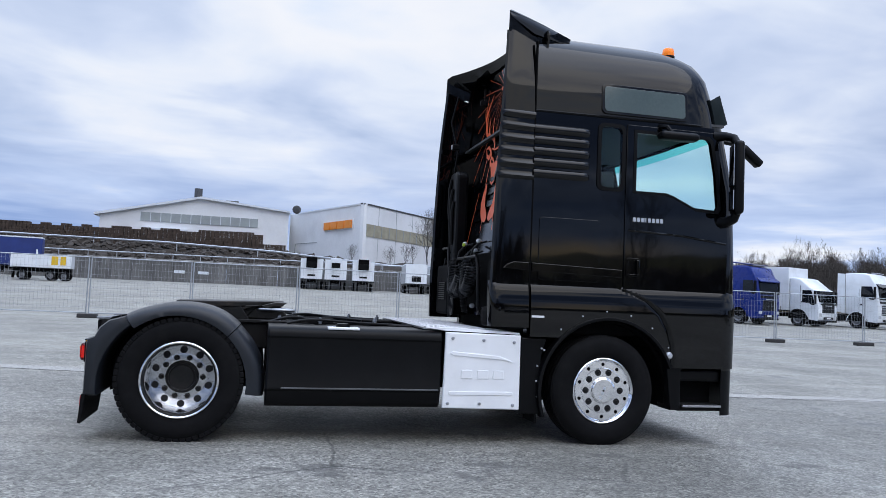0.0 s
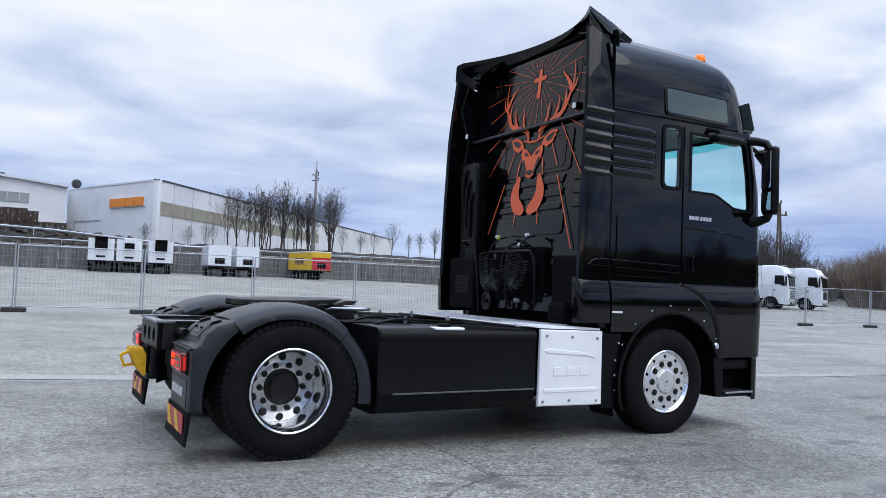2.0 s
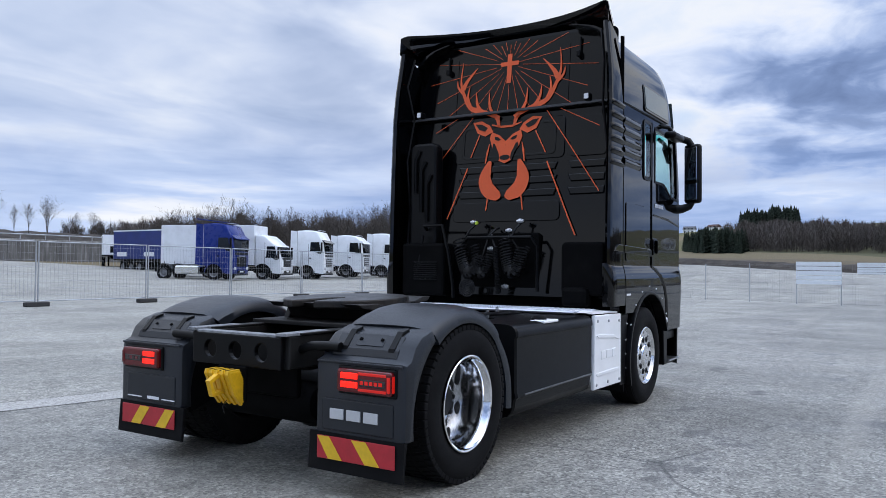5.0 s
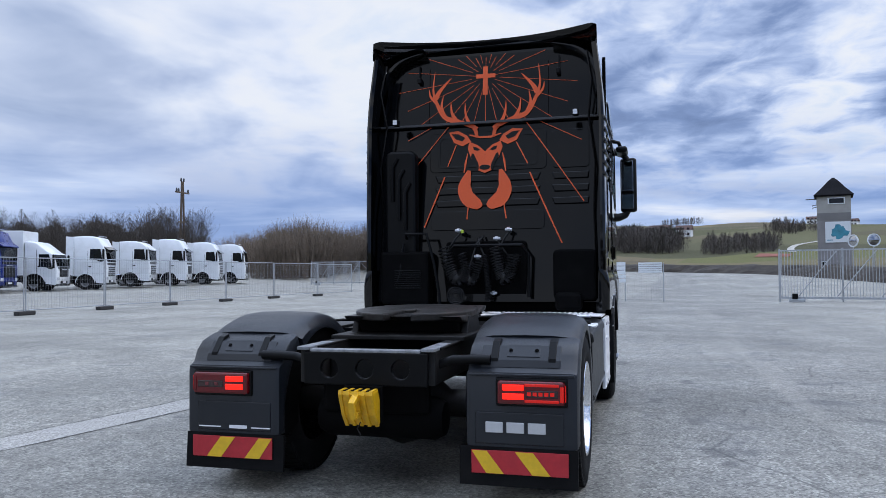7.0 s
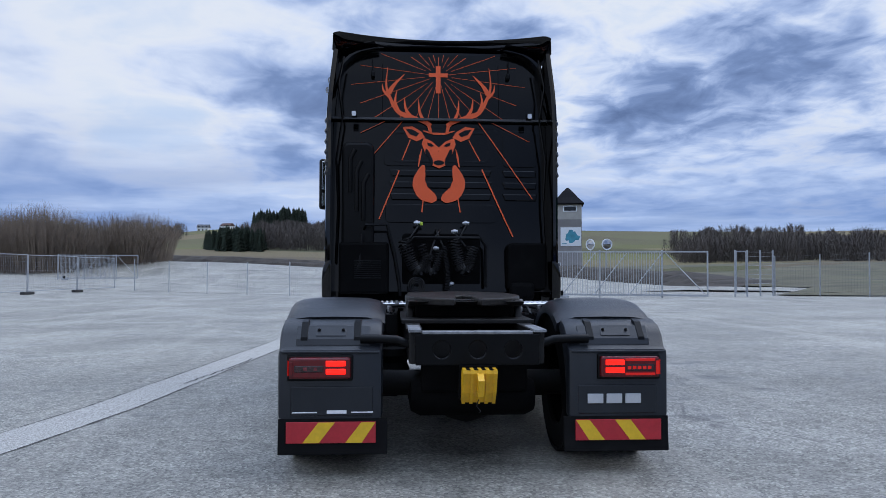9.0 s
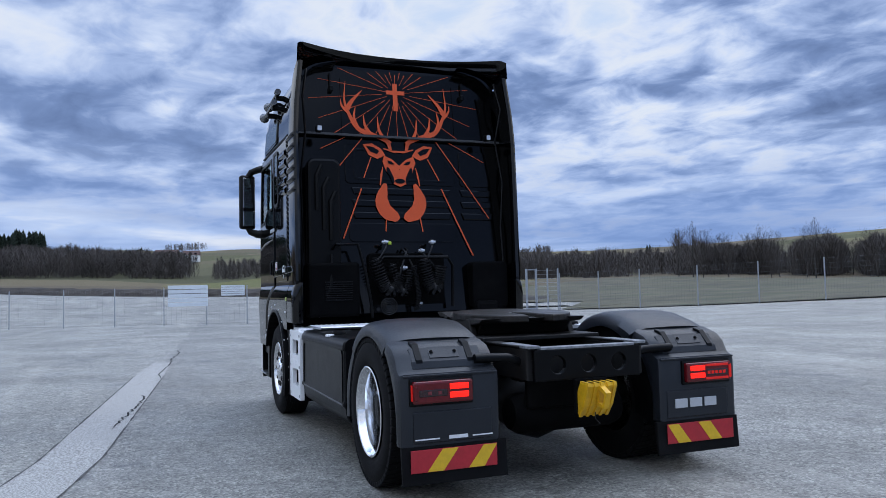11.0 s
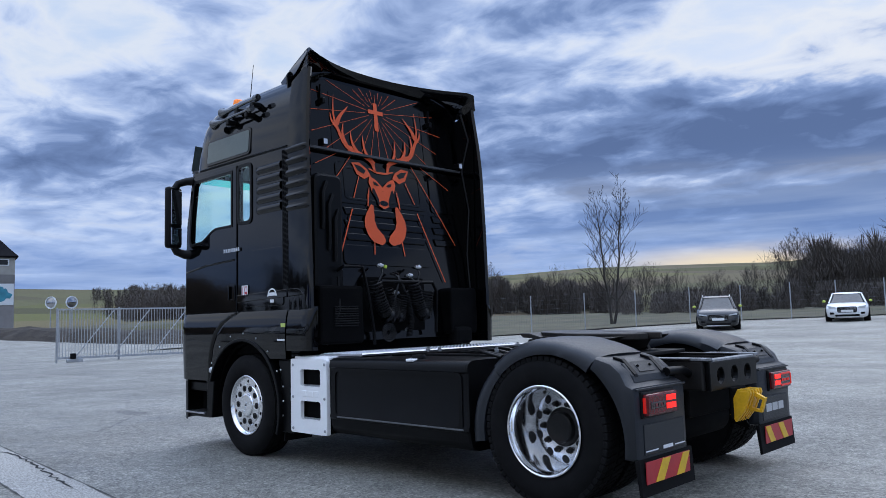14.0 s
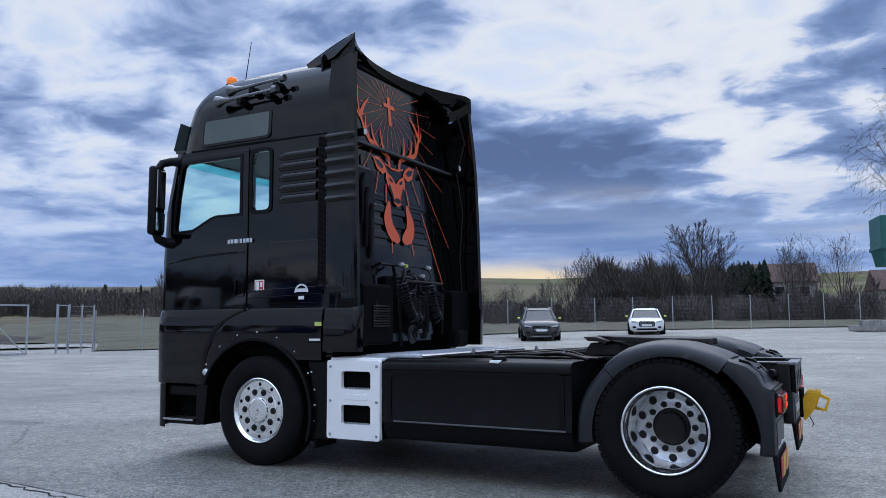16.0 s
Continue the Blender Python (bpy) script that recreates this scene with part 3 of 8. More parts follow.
def extender(z0, z1, steps, ribs=False):
    def make():
        bm = bmesh.new()
        rows = []
        for z in np.linspace(z0, z1, steps):
            xr, y = ext_x(z), ext_y(z)
            out = 0.018 * max(0.0, math.sin((z - z0) / 0.11 * 2 * math.pi)) if ribs else 0.0
            fore = z - (0.09 * ((z - z0) / (z1 - z0)) ** 2 if z1 > 3.0 else 0.0)      # the top edge drops forward
            rows.append([(2.851, -y - out, fore), (xr + 0.06, -y - out, z), (xr + 0.015, -y + 0.008, z), (xr, -y + 0.03, z), (xr + 0.02, -y + 0.055, z), (2.851, -y + 0.05, fore)])
        vs = loft(bm, rows, close=True)
        for r in (vs[0], vs[-1]):
            bm.faces.new(r)
        return bm
    return make


for z0, z1, steps, ribs in ((1.345, 2.312, 6, False), (2.312, 2.915, 40, True), (2.915, 3.645, 8, False)):
    sided("side_fairing", extender(z0, z1, steps, ribs), BLACK, smooth=40)


def fairing_foot():
    """The shoulder under the door carried on to the rear edge of the fairing."""
    bm = bmesh.new()
    zs = (1.425, 1.405, 1.375, 1.33, 1.27, 1.20, 1.13, 1.06, 1.035)
    rows = []
    for x, inward in ((2.495, 0.06), (2.502, 0.02), (2.515, 0.006), (2.54, 0.0), (2.62, 0.0), (2.72, 0.0), (2.836, 0.0)):
        rows.append([(x + 0.03 * (1.42 - z), -skin_y(2.9, z) + inward, z) for z in zs] + [(x + 0.012, -1.15, 1.035), (x, -1.15, 1.425)])
    vs = loft(bm, rows, close=True)
    for r in (vs[0], vs[-1]):
        bm.faces.new(r)
    return bm


sided("fairing_foot", fairing_foot, BLACK, smooth=40)
sided("fairing_crease", lambda: prism([(2.60, 1.537), (2.64, 1.575), (2.70, 1.598), (2.838, 1.597), (2.838, 1.525)], -1.2325, -1.22, bevel=0.006), BLACK)
sided("fairing_gap", lambda: prism([(2.844, 1.03), (2.856, 1.03), (2.856, 3.55), (2.844, 3.55)], -1.2245, -1.19), MATT, sides=(-1,))
bm = bmesh.new()
for k in range(26):
    z = 1.62 + 0.049 * k
    for j in range(3):
        x = 2.845 + 0.028 * j
        add_box(bm, x, x + 0.018, 1.221, 1.228, z + 0.012 * j, z + 0.030 + 0.012 * j)
part("intake_grille", bm, MATT, truck, "perforated black air intake strip")
part("intake_strip", box(2.842, 2.935, 1.2195, 1.224, 1.56, 2.90, 0.002), SATIN, truck)

# roof spoiler: high at its corners, hollow towards the middle
bm = bmesh.new()
rows = []
for y in (-1.155, -1.145, -1.125, -1.095, -1.06, *np.linspace(-1.0, 1.0, 17), 1.06, 1.095, 1.125, 1.145, 1.155):
    k = 1 - (abs(y) / 1.155) ** 2.2
    zr, xr = 3.845 + 0.035 * k - 0.03 * max(0.0, (abs(y) - 1.08) / 0.075) ** 2, 2.60 + 0.40 * k
    yf, zf, xf = y * 0.88, 3.672 + 0.075 * min(1.0, 1.6 * k), 3.24 + 0.16 * k
    top = [(xr + (xf - xr) * t, y + (yf - y) * t, zr + (zf - zr) * t + 0.012 * math.sin(math.pi * t)) for t in (0.0, 0.06, 0.3, 0.55, 0.8, 1.0)]
    under = [(xf - 0.03, yf, zf - 0.06), (xr + 0.25, y * 0.97, zr - 0.17), (xr + 0.02, y, zr - 0.05)]
    rows.append(top + under)
vs = loft(bm, rows, close=True)
for r in (vs[0], vs[-1]):
    bm.faces.new(r)
part("roof_spoiler", bm, BLACK, truck, smooth=50)


# side cheek of the spoiler: a long flat triangle down to the roof
def gusset():
    bm = bmesh.new()
    loft(bm, [[(2.60 + 0.64 * t, -1.156 + 0.14 * t, 3.818 - 0.148 * t + 0.010 * math.sin(math.pi * t)) for t in (0, 0.25, 0.5, 0.75, 1)],
              [(2.595 + 0.645 * t, -1.162 + 0.145 * t + 0.010 * math.sin(math.pi * t), 3.64 + 0.028 * t - 0.095 * math.sin(math.pi * t)) for t in (0, 0.25, 0.5, 0.75, 1)]])
    bmesh.ops.solidify(bm, geom=bm.faces[:], thickness=0.02)
    return bm


sided("spoiler_cheek", gusset, BLACK, smooth=40)

# pressed panels and ribs of the rear wall
def back_plate(outline, x0, x1, holes=(), bevel=0.004):
    return prism(outline, -x1, -x0, holes, BACK, bevel)


part("rear_panel", leaning(back_plate(rounded(-0.62, 0.62, 2.46, 2.88, 0.05), 2.788, 2.80)), SHADEBLACK, truck)
part("rear_panel_inset", leaning(back_plate(rounded(-0.53, 0.53, 2.50, 2.84, 0.05), 2.782, 2.788, (rounded(-0.51, 0.51, 2.52, 2.82, 0.045),), 0.002)), SHADEBLACK, truck)
part("rear_side_panel", leaning(back_plate(rounded(-1.05, -0.68, 2.46, 2.86, 0.04), 2.786, 2.80)), SHADEBLACK, truck)
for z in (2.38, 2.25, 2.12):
    part("pressed_rib", leaning(back_plate([(-0.56, z + 0.04), (-0.53, z - 0.035), (0.53, z - 0.035), (0.56, z + 0.04)], 2.784, 2.80, bevel=0.010)), SHADEBLACK, truck)
    part("pressed_rib", leaning(back_plate([(-1.05, z + 0.04), (-1.04, z - 0.035), (-0.70, z - 0.035), (-0.67, z + 0.04)], 2.784, 2.80, bevel=0.010)), SHADEBLACK, truck)
part("rear_panel_low", leaning(back_plate(rounded(-0.60, 0.60, 1.84, 2.04, 0.05), 2.786, 2.80)), SHADEBLACK, truck)
part("lower_rear_box", back_plate(rounded(-1.12, -0.70, 1.12, 1.62, 0.05), 2.62, 2.80, bevel=0.02), MATT, truck)
part("fluid_tank", box(2.56, 2.72, -0.98, -0.72, 1.02, 1.20, 0.04), MATT, truck)
part("air_filter_box", box(2.56, 2.80, 0.56, 1.08, 1.08, 1.62, 0.03), MATT, truck)
for k in range(9):
    part("filter_slat", box(2.548, 2.562, 0.64, 0.92, 1.24 + 0.022 * k, 1.252 + 0.022 * k, 0.003, 1), SATIN, truck)
bm = bmesh.new()
add_prism(bm, rounded(0.72, 1.06, 1.55, 2.68, 0.08), -2.80, -2.66, (), BACK, 0.03)
part("air_duct", bm, SATIN, truck)
for k, (y, z0, z1) in enumerate(((0.97, 2.15, 2.60), (0.90, 1.95, 2.48), (0.83, 1.85, 2.34))):
    part("duct_rib", tube([(2.655, y, z0), (2.645, y, z0 + 0.1), (2.645, y, z1 - 0.1), (2.655, y - 0.05, z1)], 0.022, 8), SATIN, truck, smooth=40)
part("centre_bracket", back_plate(rounded(-0.42, 0.42, 1.10, 1.72, 0.04), 2.74, 2.80, bevel=0.01), MATT, truck)
part("grab_rail", tube([(2.62, -0.46, 1.15), (2.60, -0.46, 1.58), (2.60, -0.40, 1.67), (2.60, 0.30, 1.67), (2.60, 0.36, 1.60), (2.64, 0.36, 1.5)], 0.018), SATIN, truck, smooth=40)
part("grab_rail", tube([(2.64, 0.82, 1.76), (2.56, 0.80, 1.80), (2.56, 0.58, 1.80), (2.56, 0.50, 1.5), (2.56, 0.45, 1.2), (2.56, 0.44, 1.06)], 0.016), SATIN, truck, smooth=40)
part("grab_rail", tube([(2.60, 0.84, 1.70), (2.56, 0.86, 1.4), (2.60, 0.98, 1.08)], 0.014), SATIN, truck, smooth=40)


def coil(path, r, turns, wire):
    """A springy hose wound round a path."""
    pts = [Vector(p) for p in path]
    out = []
    total = turns * 10
    for i in range(total + 1):
        s = i / total * (len(pts) - 1)
        k = min(int(s), len(pts) - 2)
        p, d = pts[k].lerp(pts[k + 1], s - k), (pts[k + 1] - pts[k]).normalized()
        side = Vector((1, 0, 0))
        other = d.cross(side).normalized()
        a = 2 * math.pi * turns * i / total
        out.append(p + r * (math.cos(a) * side + math.sin(a) * other))
    return tube(out, wire, 5)


HOSE = material("black_air_hose", (0.004, 0.004, 0.0045), 0.4, vary=0.2, scale=20, spec=0.25)
def loop_path(y0, y1, z0, z1, z_low, n=9):
    """A slack U from one coupling down and up to the next."""
    out = []
    for k in range(n + 1):
        t = k / n
        z = z0 + (z1 - z0) * t - (0.5 * (z0 + z1) - z_low) * 4 * t * (1 - t) * (1.0 + 0.15 * math.sin(math.pi * t))
        out.append((2.60 - 0.04 * math.sin(math.pi * t), y0 + (y1 - y0) * t, z))
    return out


part("coiled_hose", coil(loop_path(0.40, 0.13, 1.66, 1.50, 1.36), 0.066, 30, 0.0075), HOSE, truck, smooth=60)
part("coiled_hose", coil(loop_path(-0.12, -0.32, 1.66, 1.58, 1.37), 0.066, 32, 0.0075), HOSE, truck, smooth=60)
part("coiled_hose", coil(loop_path(0.22, 0.02, 1.60, 1.54, 1.34), 0.045, 30, 0.0065), HOSE, truck, smooth=60)
part("coiled_cable", coil([(2.60, -0.02, 1.58), (2.575, -0.04, 1.42), (2.57, -0.06, 1.28), (2.60, -0.05, 1.12)], 0.028, 30, 0.006), HOSE, truck, smooth=60)
bm = bmesh.new()
for k in range(4):
    r = 0.085 - 0.018 * k
    add_tube(bm, [(2.54 + 0.004 * k, 0.27 + r * math.cos(t), 1.17 + r * math.sin(t)) for t in np.linspace(0, 2 * math.pi, 21)], 0.0075, 5)
part("hose_loop", bm, HOSE, truck, smooth=60)
for a, b in (((0.24, 1.81), (0.36, 1.63)), ((-0.26, 1.81), (-0.16, 1.62)), ((0.06, 1.74), (-0.02, 1.55)), ((0.02, 1.75), (0.15, 1.42)), ((-0.14, 1.72), (-0.27, 1.55))):
    part("hose", tube([(2.74, a[0], a[1] + 0.02), (2.66, a[0], a[1]), (2.61, (a[0] * 2 + b[0]) / 3, a[1] - 0.06), (2.60, b[0], b[1])], 0.011, 6), HOSE, truck, smooth=60)
for y, z in ((0.26, 1.83), (-0.26, 1.83), (-0.14, 1.74), (0.06, 1.56), (-0.10, 1.19)):
    part("hose_coupling", lathe(((0, -0.03), (0.016, -0.03), (0.016, -0.01), (0.024, -0.008), (0.024, 0.02), (0.014, 0.022), (0.014, 0.04), (0, 0.04)), 10, Matrix.Translation((2.66, y, z))), LETTER, truck)
part("coupling_cap", box(2.62, 2.65, 0.205, 0.235, 1.80, 1.835, 0.008), material("lime_cap", (0.45, 0.6, 0.05), 0.4), truck, "lime green coupling cap")
sided("work_lamp", lambda: prism(rounded(-0.965, -0.905, 2.945, 3.01, 0.012), -2.72, -2.64, m=BACK, bevel=0.006), SATIN)
sided("work_lamp_lens", lambda: prism(rounded(-0.957, -0.913, 2.953, 3.002, 0.008), -2.638, -2.634, m=BACK), LETTER)
sided("wall_clip", lambda: box(2.90, 2.97, -0.765, -0.725, 3.44, 3.50, 0.008), SATIN)
sided("wall_strut", lambda: box(2.945, 2.965, -0.76, -0.745, 3.49, 3.64), SATIN)
sided("inner_cable", lambda: tube([(2.72, -1.05, 3.6), (2.66, -1.10, 3.3), (2.74, -1.06, 2.95), (2.70, -1.12, 2.5), (2.73, -1.10, 2.0), (2.70, -1.12, 1.4)], 0.012, 6), HOSE, smooth=60)

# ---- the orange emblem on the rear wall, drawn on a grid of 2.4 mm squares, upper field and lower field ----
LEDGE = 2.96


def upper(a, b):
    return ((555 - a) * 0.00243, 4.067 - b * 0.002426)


def on_wall(y, z, lift=0.0):
    z += 0.02 * min(max((z - 1.9) / 0.6, 0), 1) if z < LEDGE else 0.0
    return Vector((2.777 + 0.105 * (z - 1.75) - lift, y + 0.023, z))


def stroke(bm, pts, widths, lift=0.0, across=1):
    """A flat ribbon that tapers along its line."""
    fine = []
    for (p, w), (q, v) in zip(zip(pts, widths), zip(pts[1:], widths[1:])):
        for k in range(4):
            s = k / 4
            fine.append((p[0] + (q[0] - p[0]) * s, p[1] + (q[1] - p[1]) * s, w + (v - w) * s))
    fine.append((*pts[-1], widths[-1]))
    rows = []
    for i, (y, z, w) in enumerate(fine):
        a, b = fine[max(i - 1, 0)], fine[min(i + 1, len(fine) - 1)]
        d = Vector((b[0] - a[0], b[1] - a[1])).normalized()
        rows.append([on_wall(y + d.y * w * t, z - d.x * w * t, lift) for t in (0.5 - k / across for k in range(across + 1))])
    loft(bm, rows)


def field(bm, pts, lift=0.0):
    """A flat patch of any outline, cut at the ribs by its rows."""
    c = (sum(p[0] for p in pts) / len(pts), sum(p[1] for p in pts) / len(pts))
    rows = [[on_wall(c[0] + (y - c[0]) * k, c[1] + (z - c[1]) * k, lift) for y, z in pts] for k in (1.0, 0.8, 0.6, 0.4, 0.2, 0.02)]
    loft(bm, rows, close=True)


def curve(pts, n=5):
    """A smooth line through points."""
    out = []
    for i in range(len(pts) - 1):
        p = [np.array(pts[min(max(i + k, 0), len(pts) - 1)], float) for k in (-1, 0, 1, 2)]
        for s in np.linspace(0, 1, n, endpoint=False):
            out.append(tuple(0.5 * (2 * p[1] + (p[2] - p[0]) * s + (2 * p[0] - 5 * p[1] + 4 * p[2] - p[3]) * s * s + (3 * p[1] - p[0] - 3 * p[2] + p[3]) * s ** 3)))
    return out + [tuple(pts[-1])]


bm = bmesh.new()
stroke(bm, [upper(553, 198), upper(553, 326)], [0.052, 0.052])
stroke(bm, [upper(511, 241), upper(597, 241)], [0.045, 0.045], 0.001)
part("emblem_cross", bm, ORANGE, truck, "orange foil cross")
for k in range(26):
    a = 2 * math.pi * (k + 0.5) / 26
    c, s = math.cos(a), math.sin(a)
    far = min((0.86 + 0.10 * (k % 2)) / max(abs(c), 0.05), (0.21 + 0.03 * (k % 2) if s > 0 else 0.49) / max(abs(s), 0.05))
    near = 0.10 + 0.05 * (k % 2)
    if far > near:
        bm = bmesh.new()
        stroke(bm, [(near * c, 3.475 + near * s), (far * c, 3.475 + far * s)], [0.0035, 0.0055])
        part("emblem_ray", bm, ORANGE, truck, "thin orange foil ray")
count_lift = [0.001]
for m in (1, -1):
    def both(pts):
        return [(m * y, z) for y, z in pts]

    def tine(pts, w):
        line = curve(both(pts), 4)
        bm = bmesh.new()
        count_lift[0] += 0.0007
        stroke(bm, line, [w * (1 - 0.95 * (i / (len(line) - 1)) ** 1.6) for i in range(len(line))], count_lift[0])
        part("emblem_branch", bm, ORANGE, truck, "orange foil branching stroke")

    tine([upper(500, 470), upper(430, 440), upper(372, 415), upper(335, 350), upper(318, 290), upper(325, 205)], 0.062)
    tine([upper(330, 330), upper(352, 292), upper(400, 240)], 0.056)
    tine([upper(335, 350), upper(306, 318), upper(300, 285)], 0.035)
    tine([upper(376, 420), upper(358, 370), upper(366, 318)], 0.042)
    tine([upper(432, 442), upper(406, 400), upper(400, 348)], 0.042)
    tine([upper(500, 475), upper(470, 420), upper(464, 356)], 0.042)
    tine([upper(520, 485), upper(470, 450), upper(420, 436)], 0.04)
bm = bmesh.new()
centre = [(0.0, 2.647), (0.075, 2.714), (0.166, 2.754), (0.186, 2.686), (0.150, 2.584), (0.099, 2.528), (0.075, 2.449), (0.0, 2.418)]
field(bm, centre + [(-y, z) for y, z in centre[-2:0:-1]])
stroke(bm, [(-0.17, 2.83), (-0.06, 2.80), (0.06, 2.80), (0.17, 2.83)], [0.012, 0.022, 0.022, 0.012])
for m in (1, -1):
    stroke(bm, [(m * 0.150, 2.945), (m * 0.105, 2.88), (m * 0.085, 2.80)], [0.05, 0.042, 0.03])
part("emblem_shield", bm, ORANGE, truck, "orange foil shield-like form")
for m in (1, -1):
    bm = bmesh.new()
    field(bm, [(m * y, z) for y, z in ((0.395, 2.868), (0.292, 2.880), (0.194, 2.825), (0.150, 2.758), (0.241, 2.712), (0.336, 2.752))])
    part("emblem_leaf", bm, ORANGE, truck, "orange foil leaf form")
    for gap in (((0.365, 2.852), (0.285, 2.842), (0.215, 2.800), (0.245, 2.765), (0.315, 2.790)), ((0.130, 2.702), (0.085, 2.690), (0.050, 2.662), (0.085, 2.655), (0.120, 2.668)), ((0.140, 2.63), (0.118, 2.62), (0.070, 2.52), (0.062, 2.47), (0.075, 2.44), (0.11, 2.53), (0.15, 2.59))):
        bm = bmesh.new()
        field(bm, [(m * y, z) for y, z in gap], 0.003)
        part("emblem_gap", bm, SHADEBLACK, truck, "black gap in the orange foil")
    bm = bmesh.new()
    stroke(bm, [(m * 0.185, 2.63), (m * 0.205, 2.54), (m * 0.222, 2.43)], [0.006, 0.022, 0.012])
    part("emblem_line", bm, ORANGE, truck, "orange foil slanting line")
    bm = bmesh.new()
    stroke(bm, curve([(m * y, z) for y, z in ((0.165, 2.45), (0.195, 2.36), (0.215, 2.27), (0.180, 2.17), (0.100, 2.115), (0.025, 2.085))], 4), list(np.interp(np.linspace(0, 1, 21), (0, 0.2, 0.45, 0.7, 0.9, 1), (0.03, 0.10, 0.15, 0.15, 0.10, 0.02))), 0.002, 7)
    part("emblem_lobe", bm, ORANGE, truck, "orange foil crescent")
bm = bmesh.new()
field(bm, [(0.058 * math.cos(t), 2.478 + 0.026 * math.sin(t)) for t in np.linspace(0, 2 * math.pi, 14, endpoint=False)], 0.003)
part("emblem_gap", bm, SHADEBLACK, truck, "black gap in the orange foil")
for a, b, w in (((0.40, 2.93), (0.76, 2.50), 0.012), ((-0.44, 2.93), (-1.02, 2.10), 0.014), ((0.31, 2.73), (0.40, 2.50), 0.016), ((-0.33, 2.73), (-0.45, 2.50), 0.016), ((0.43, 2.39), (0.645, 1.875), 0.020), ((-0.47, 2.41), (-0.80, 1.69), 0.020), ((0.17, 2.10), (0.185, 1.95), 0.018), ((-0.205, 2.10), (-0.23, 1.95), 0.018), ((0.55, 2.95), (0.85, 2.80), 0.010), ((-0.55, 2.95), (-1.0, 2.72), 0.010)):
    steps = 12
    bm = bmesh.new()
    stroke(bm, [(a[0] + (b[0] - a[0]) * k / steps, a[1] + (b[1] - a[1]) * k / steps) for k in range(steps + 1)], [w * 0.72] * (steps + 1))
    part("emblem_line", bm, ORANGE, truck, "orange foil slanting line")

# ---- chassis, tanks, fenders and wheels ----
sided("frame_rail", lambda: prism([(-0.70, 0.76), (2.9, 0.70), (4.3, 0.70), (4.3, 0.95), (2.9, 0.97), (-0.70, 0.955)], -0.42, -0.34, bevel=0.01), IRON)
holes = [[(y + 0.055 * math.cos(a), 0.85 + 0.055 * math.sin(a)) for a in np.linspace(0, 2 * math.pi, 16, endpoint=False)] for y in (-0.22, 0.0, 0.22)]
part("rear_crossmember", prism([(-0.38, 0.755), (0.38, 0.755), (0.385, 0.945), (-0.385, 0.945)], 0.70, 0.735, [h[::-1] for h in holes], BACK, 0.006), SATIN, truck)
bm = bmesh.new()
for s in (-1, 1):
    add_box(bm, -0.62, 1.0, s * 0.385 - 0.05, s * 0.385 + 0.05, 0.957, 0.970, 0.004)
part("frame_flange", bm, IRON, truck)
SCUFFED = material("scuffed_grey_steel", (0.22, 0.23, 0.245), 0.5, 0.2, vary=0.3, scale=20, dirt=(0.04, 0.04, 0.042), dirt_amount=0.8)
part("frame_edge", box(-0.737, -0.66, -0.34, 0.34, 0.945, 0.962, 0.004), SCUFFED, truck, "scuffed bare steel edge")
for s in (-1, 1):
    part("frame_edge", box(-0.74, -0.36, s * 0.385 - 0.04, s * 0.385 + 0.04, 0.955, 0.974, 0.004), SCUFFED, truck, "scuffed bare steel edge")
part("frame_crossmember", box(-0.45, -0.30, -0.34, 0.34, 0.72, 0.90, 0.02), IRON, truck)
part("rear_axle", lathe(((0, -0.75), (0.09, -0.75), (0.09, -0.32), (0.14, -0.26), (0.24, -0.14), (0.28, 0.0), (0.24, 0.14), (0.14, 0.26), (0.09, 0.32), (0.09, 0.75), (0, 0.75)), 24, Matrix.Translation((0.03, 0, 0.54))), IRON, truck, smooth=40)
sided("air_spring", lambda: lathe(((0, 0), (0.11, 0), (0.13, 0.05), (0.11, 0.10), (0.13, 0.15), (0.11, 0.2), (0, 0.2)), 18, Matrix.Translation((0.35, -0.52, 0.55)) @ Matrix.Rotation(radians(90), 4, "X")), RUBBER, smooth=40)
part("rear_cross_plate", box(-0.55, -0.50, -0.34, 0.34, 0.56, 0.76, 0.02), MATT, truck)
part("air_tank", lathe(((0, -0.42), (0.10, -0.40), (0.13, -0.34), (0.13, 0.34), (0.10, 0.40), (0, 0.42)), 20, Matrix.Translation((-0.40, 0, 0.52))), MATT, truck, smooth=40)
sided("fender_tube", lambda: tube([(-0.60, -0.38, 0.86), (-0.60, -0.50, 0.90), (-0.60, -0.62, 0.905), (-0.60, -0.72, 0.905)], 0.028, 10), SATIN, smooth=40)
part("gearbox", box(2.2, 4.2, -0.33, 0.33, 0.40, 1.0, 0.08), MATT, truck)
part("front_axle", box(3.5, 3.7, -1.0, 1.0, 0.40, 0.52, 0.04), IRON, truck)
part("underbody", box(2.86, 4.78, -1.1, 1.1, 0.98, 1.29, 0.02), MATT, truck)
part("engine_skirt", box(4.25, 4.75, -1.04, 1.04, 0.42, 0.98, 0.04), MATT, truck)
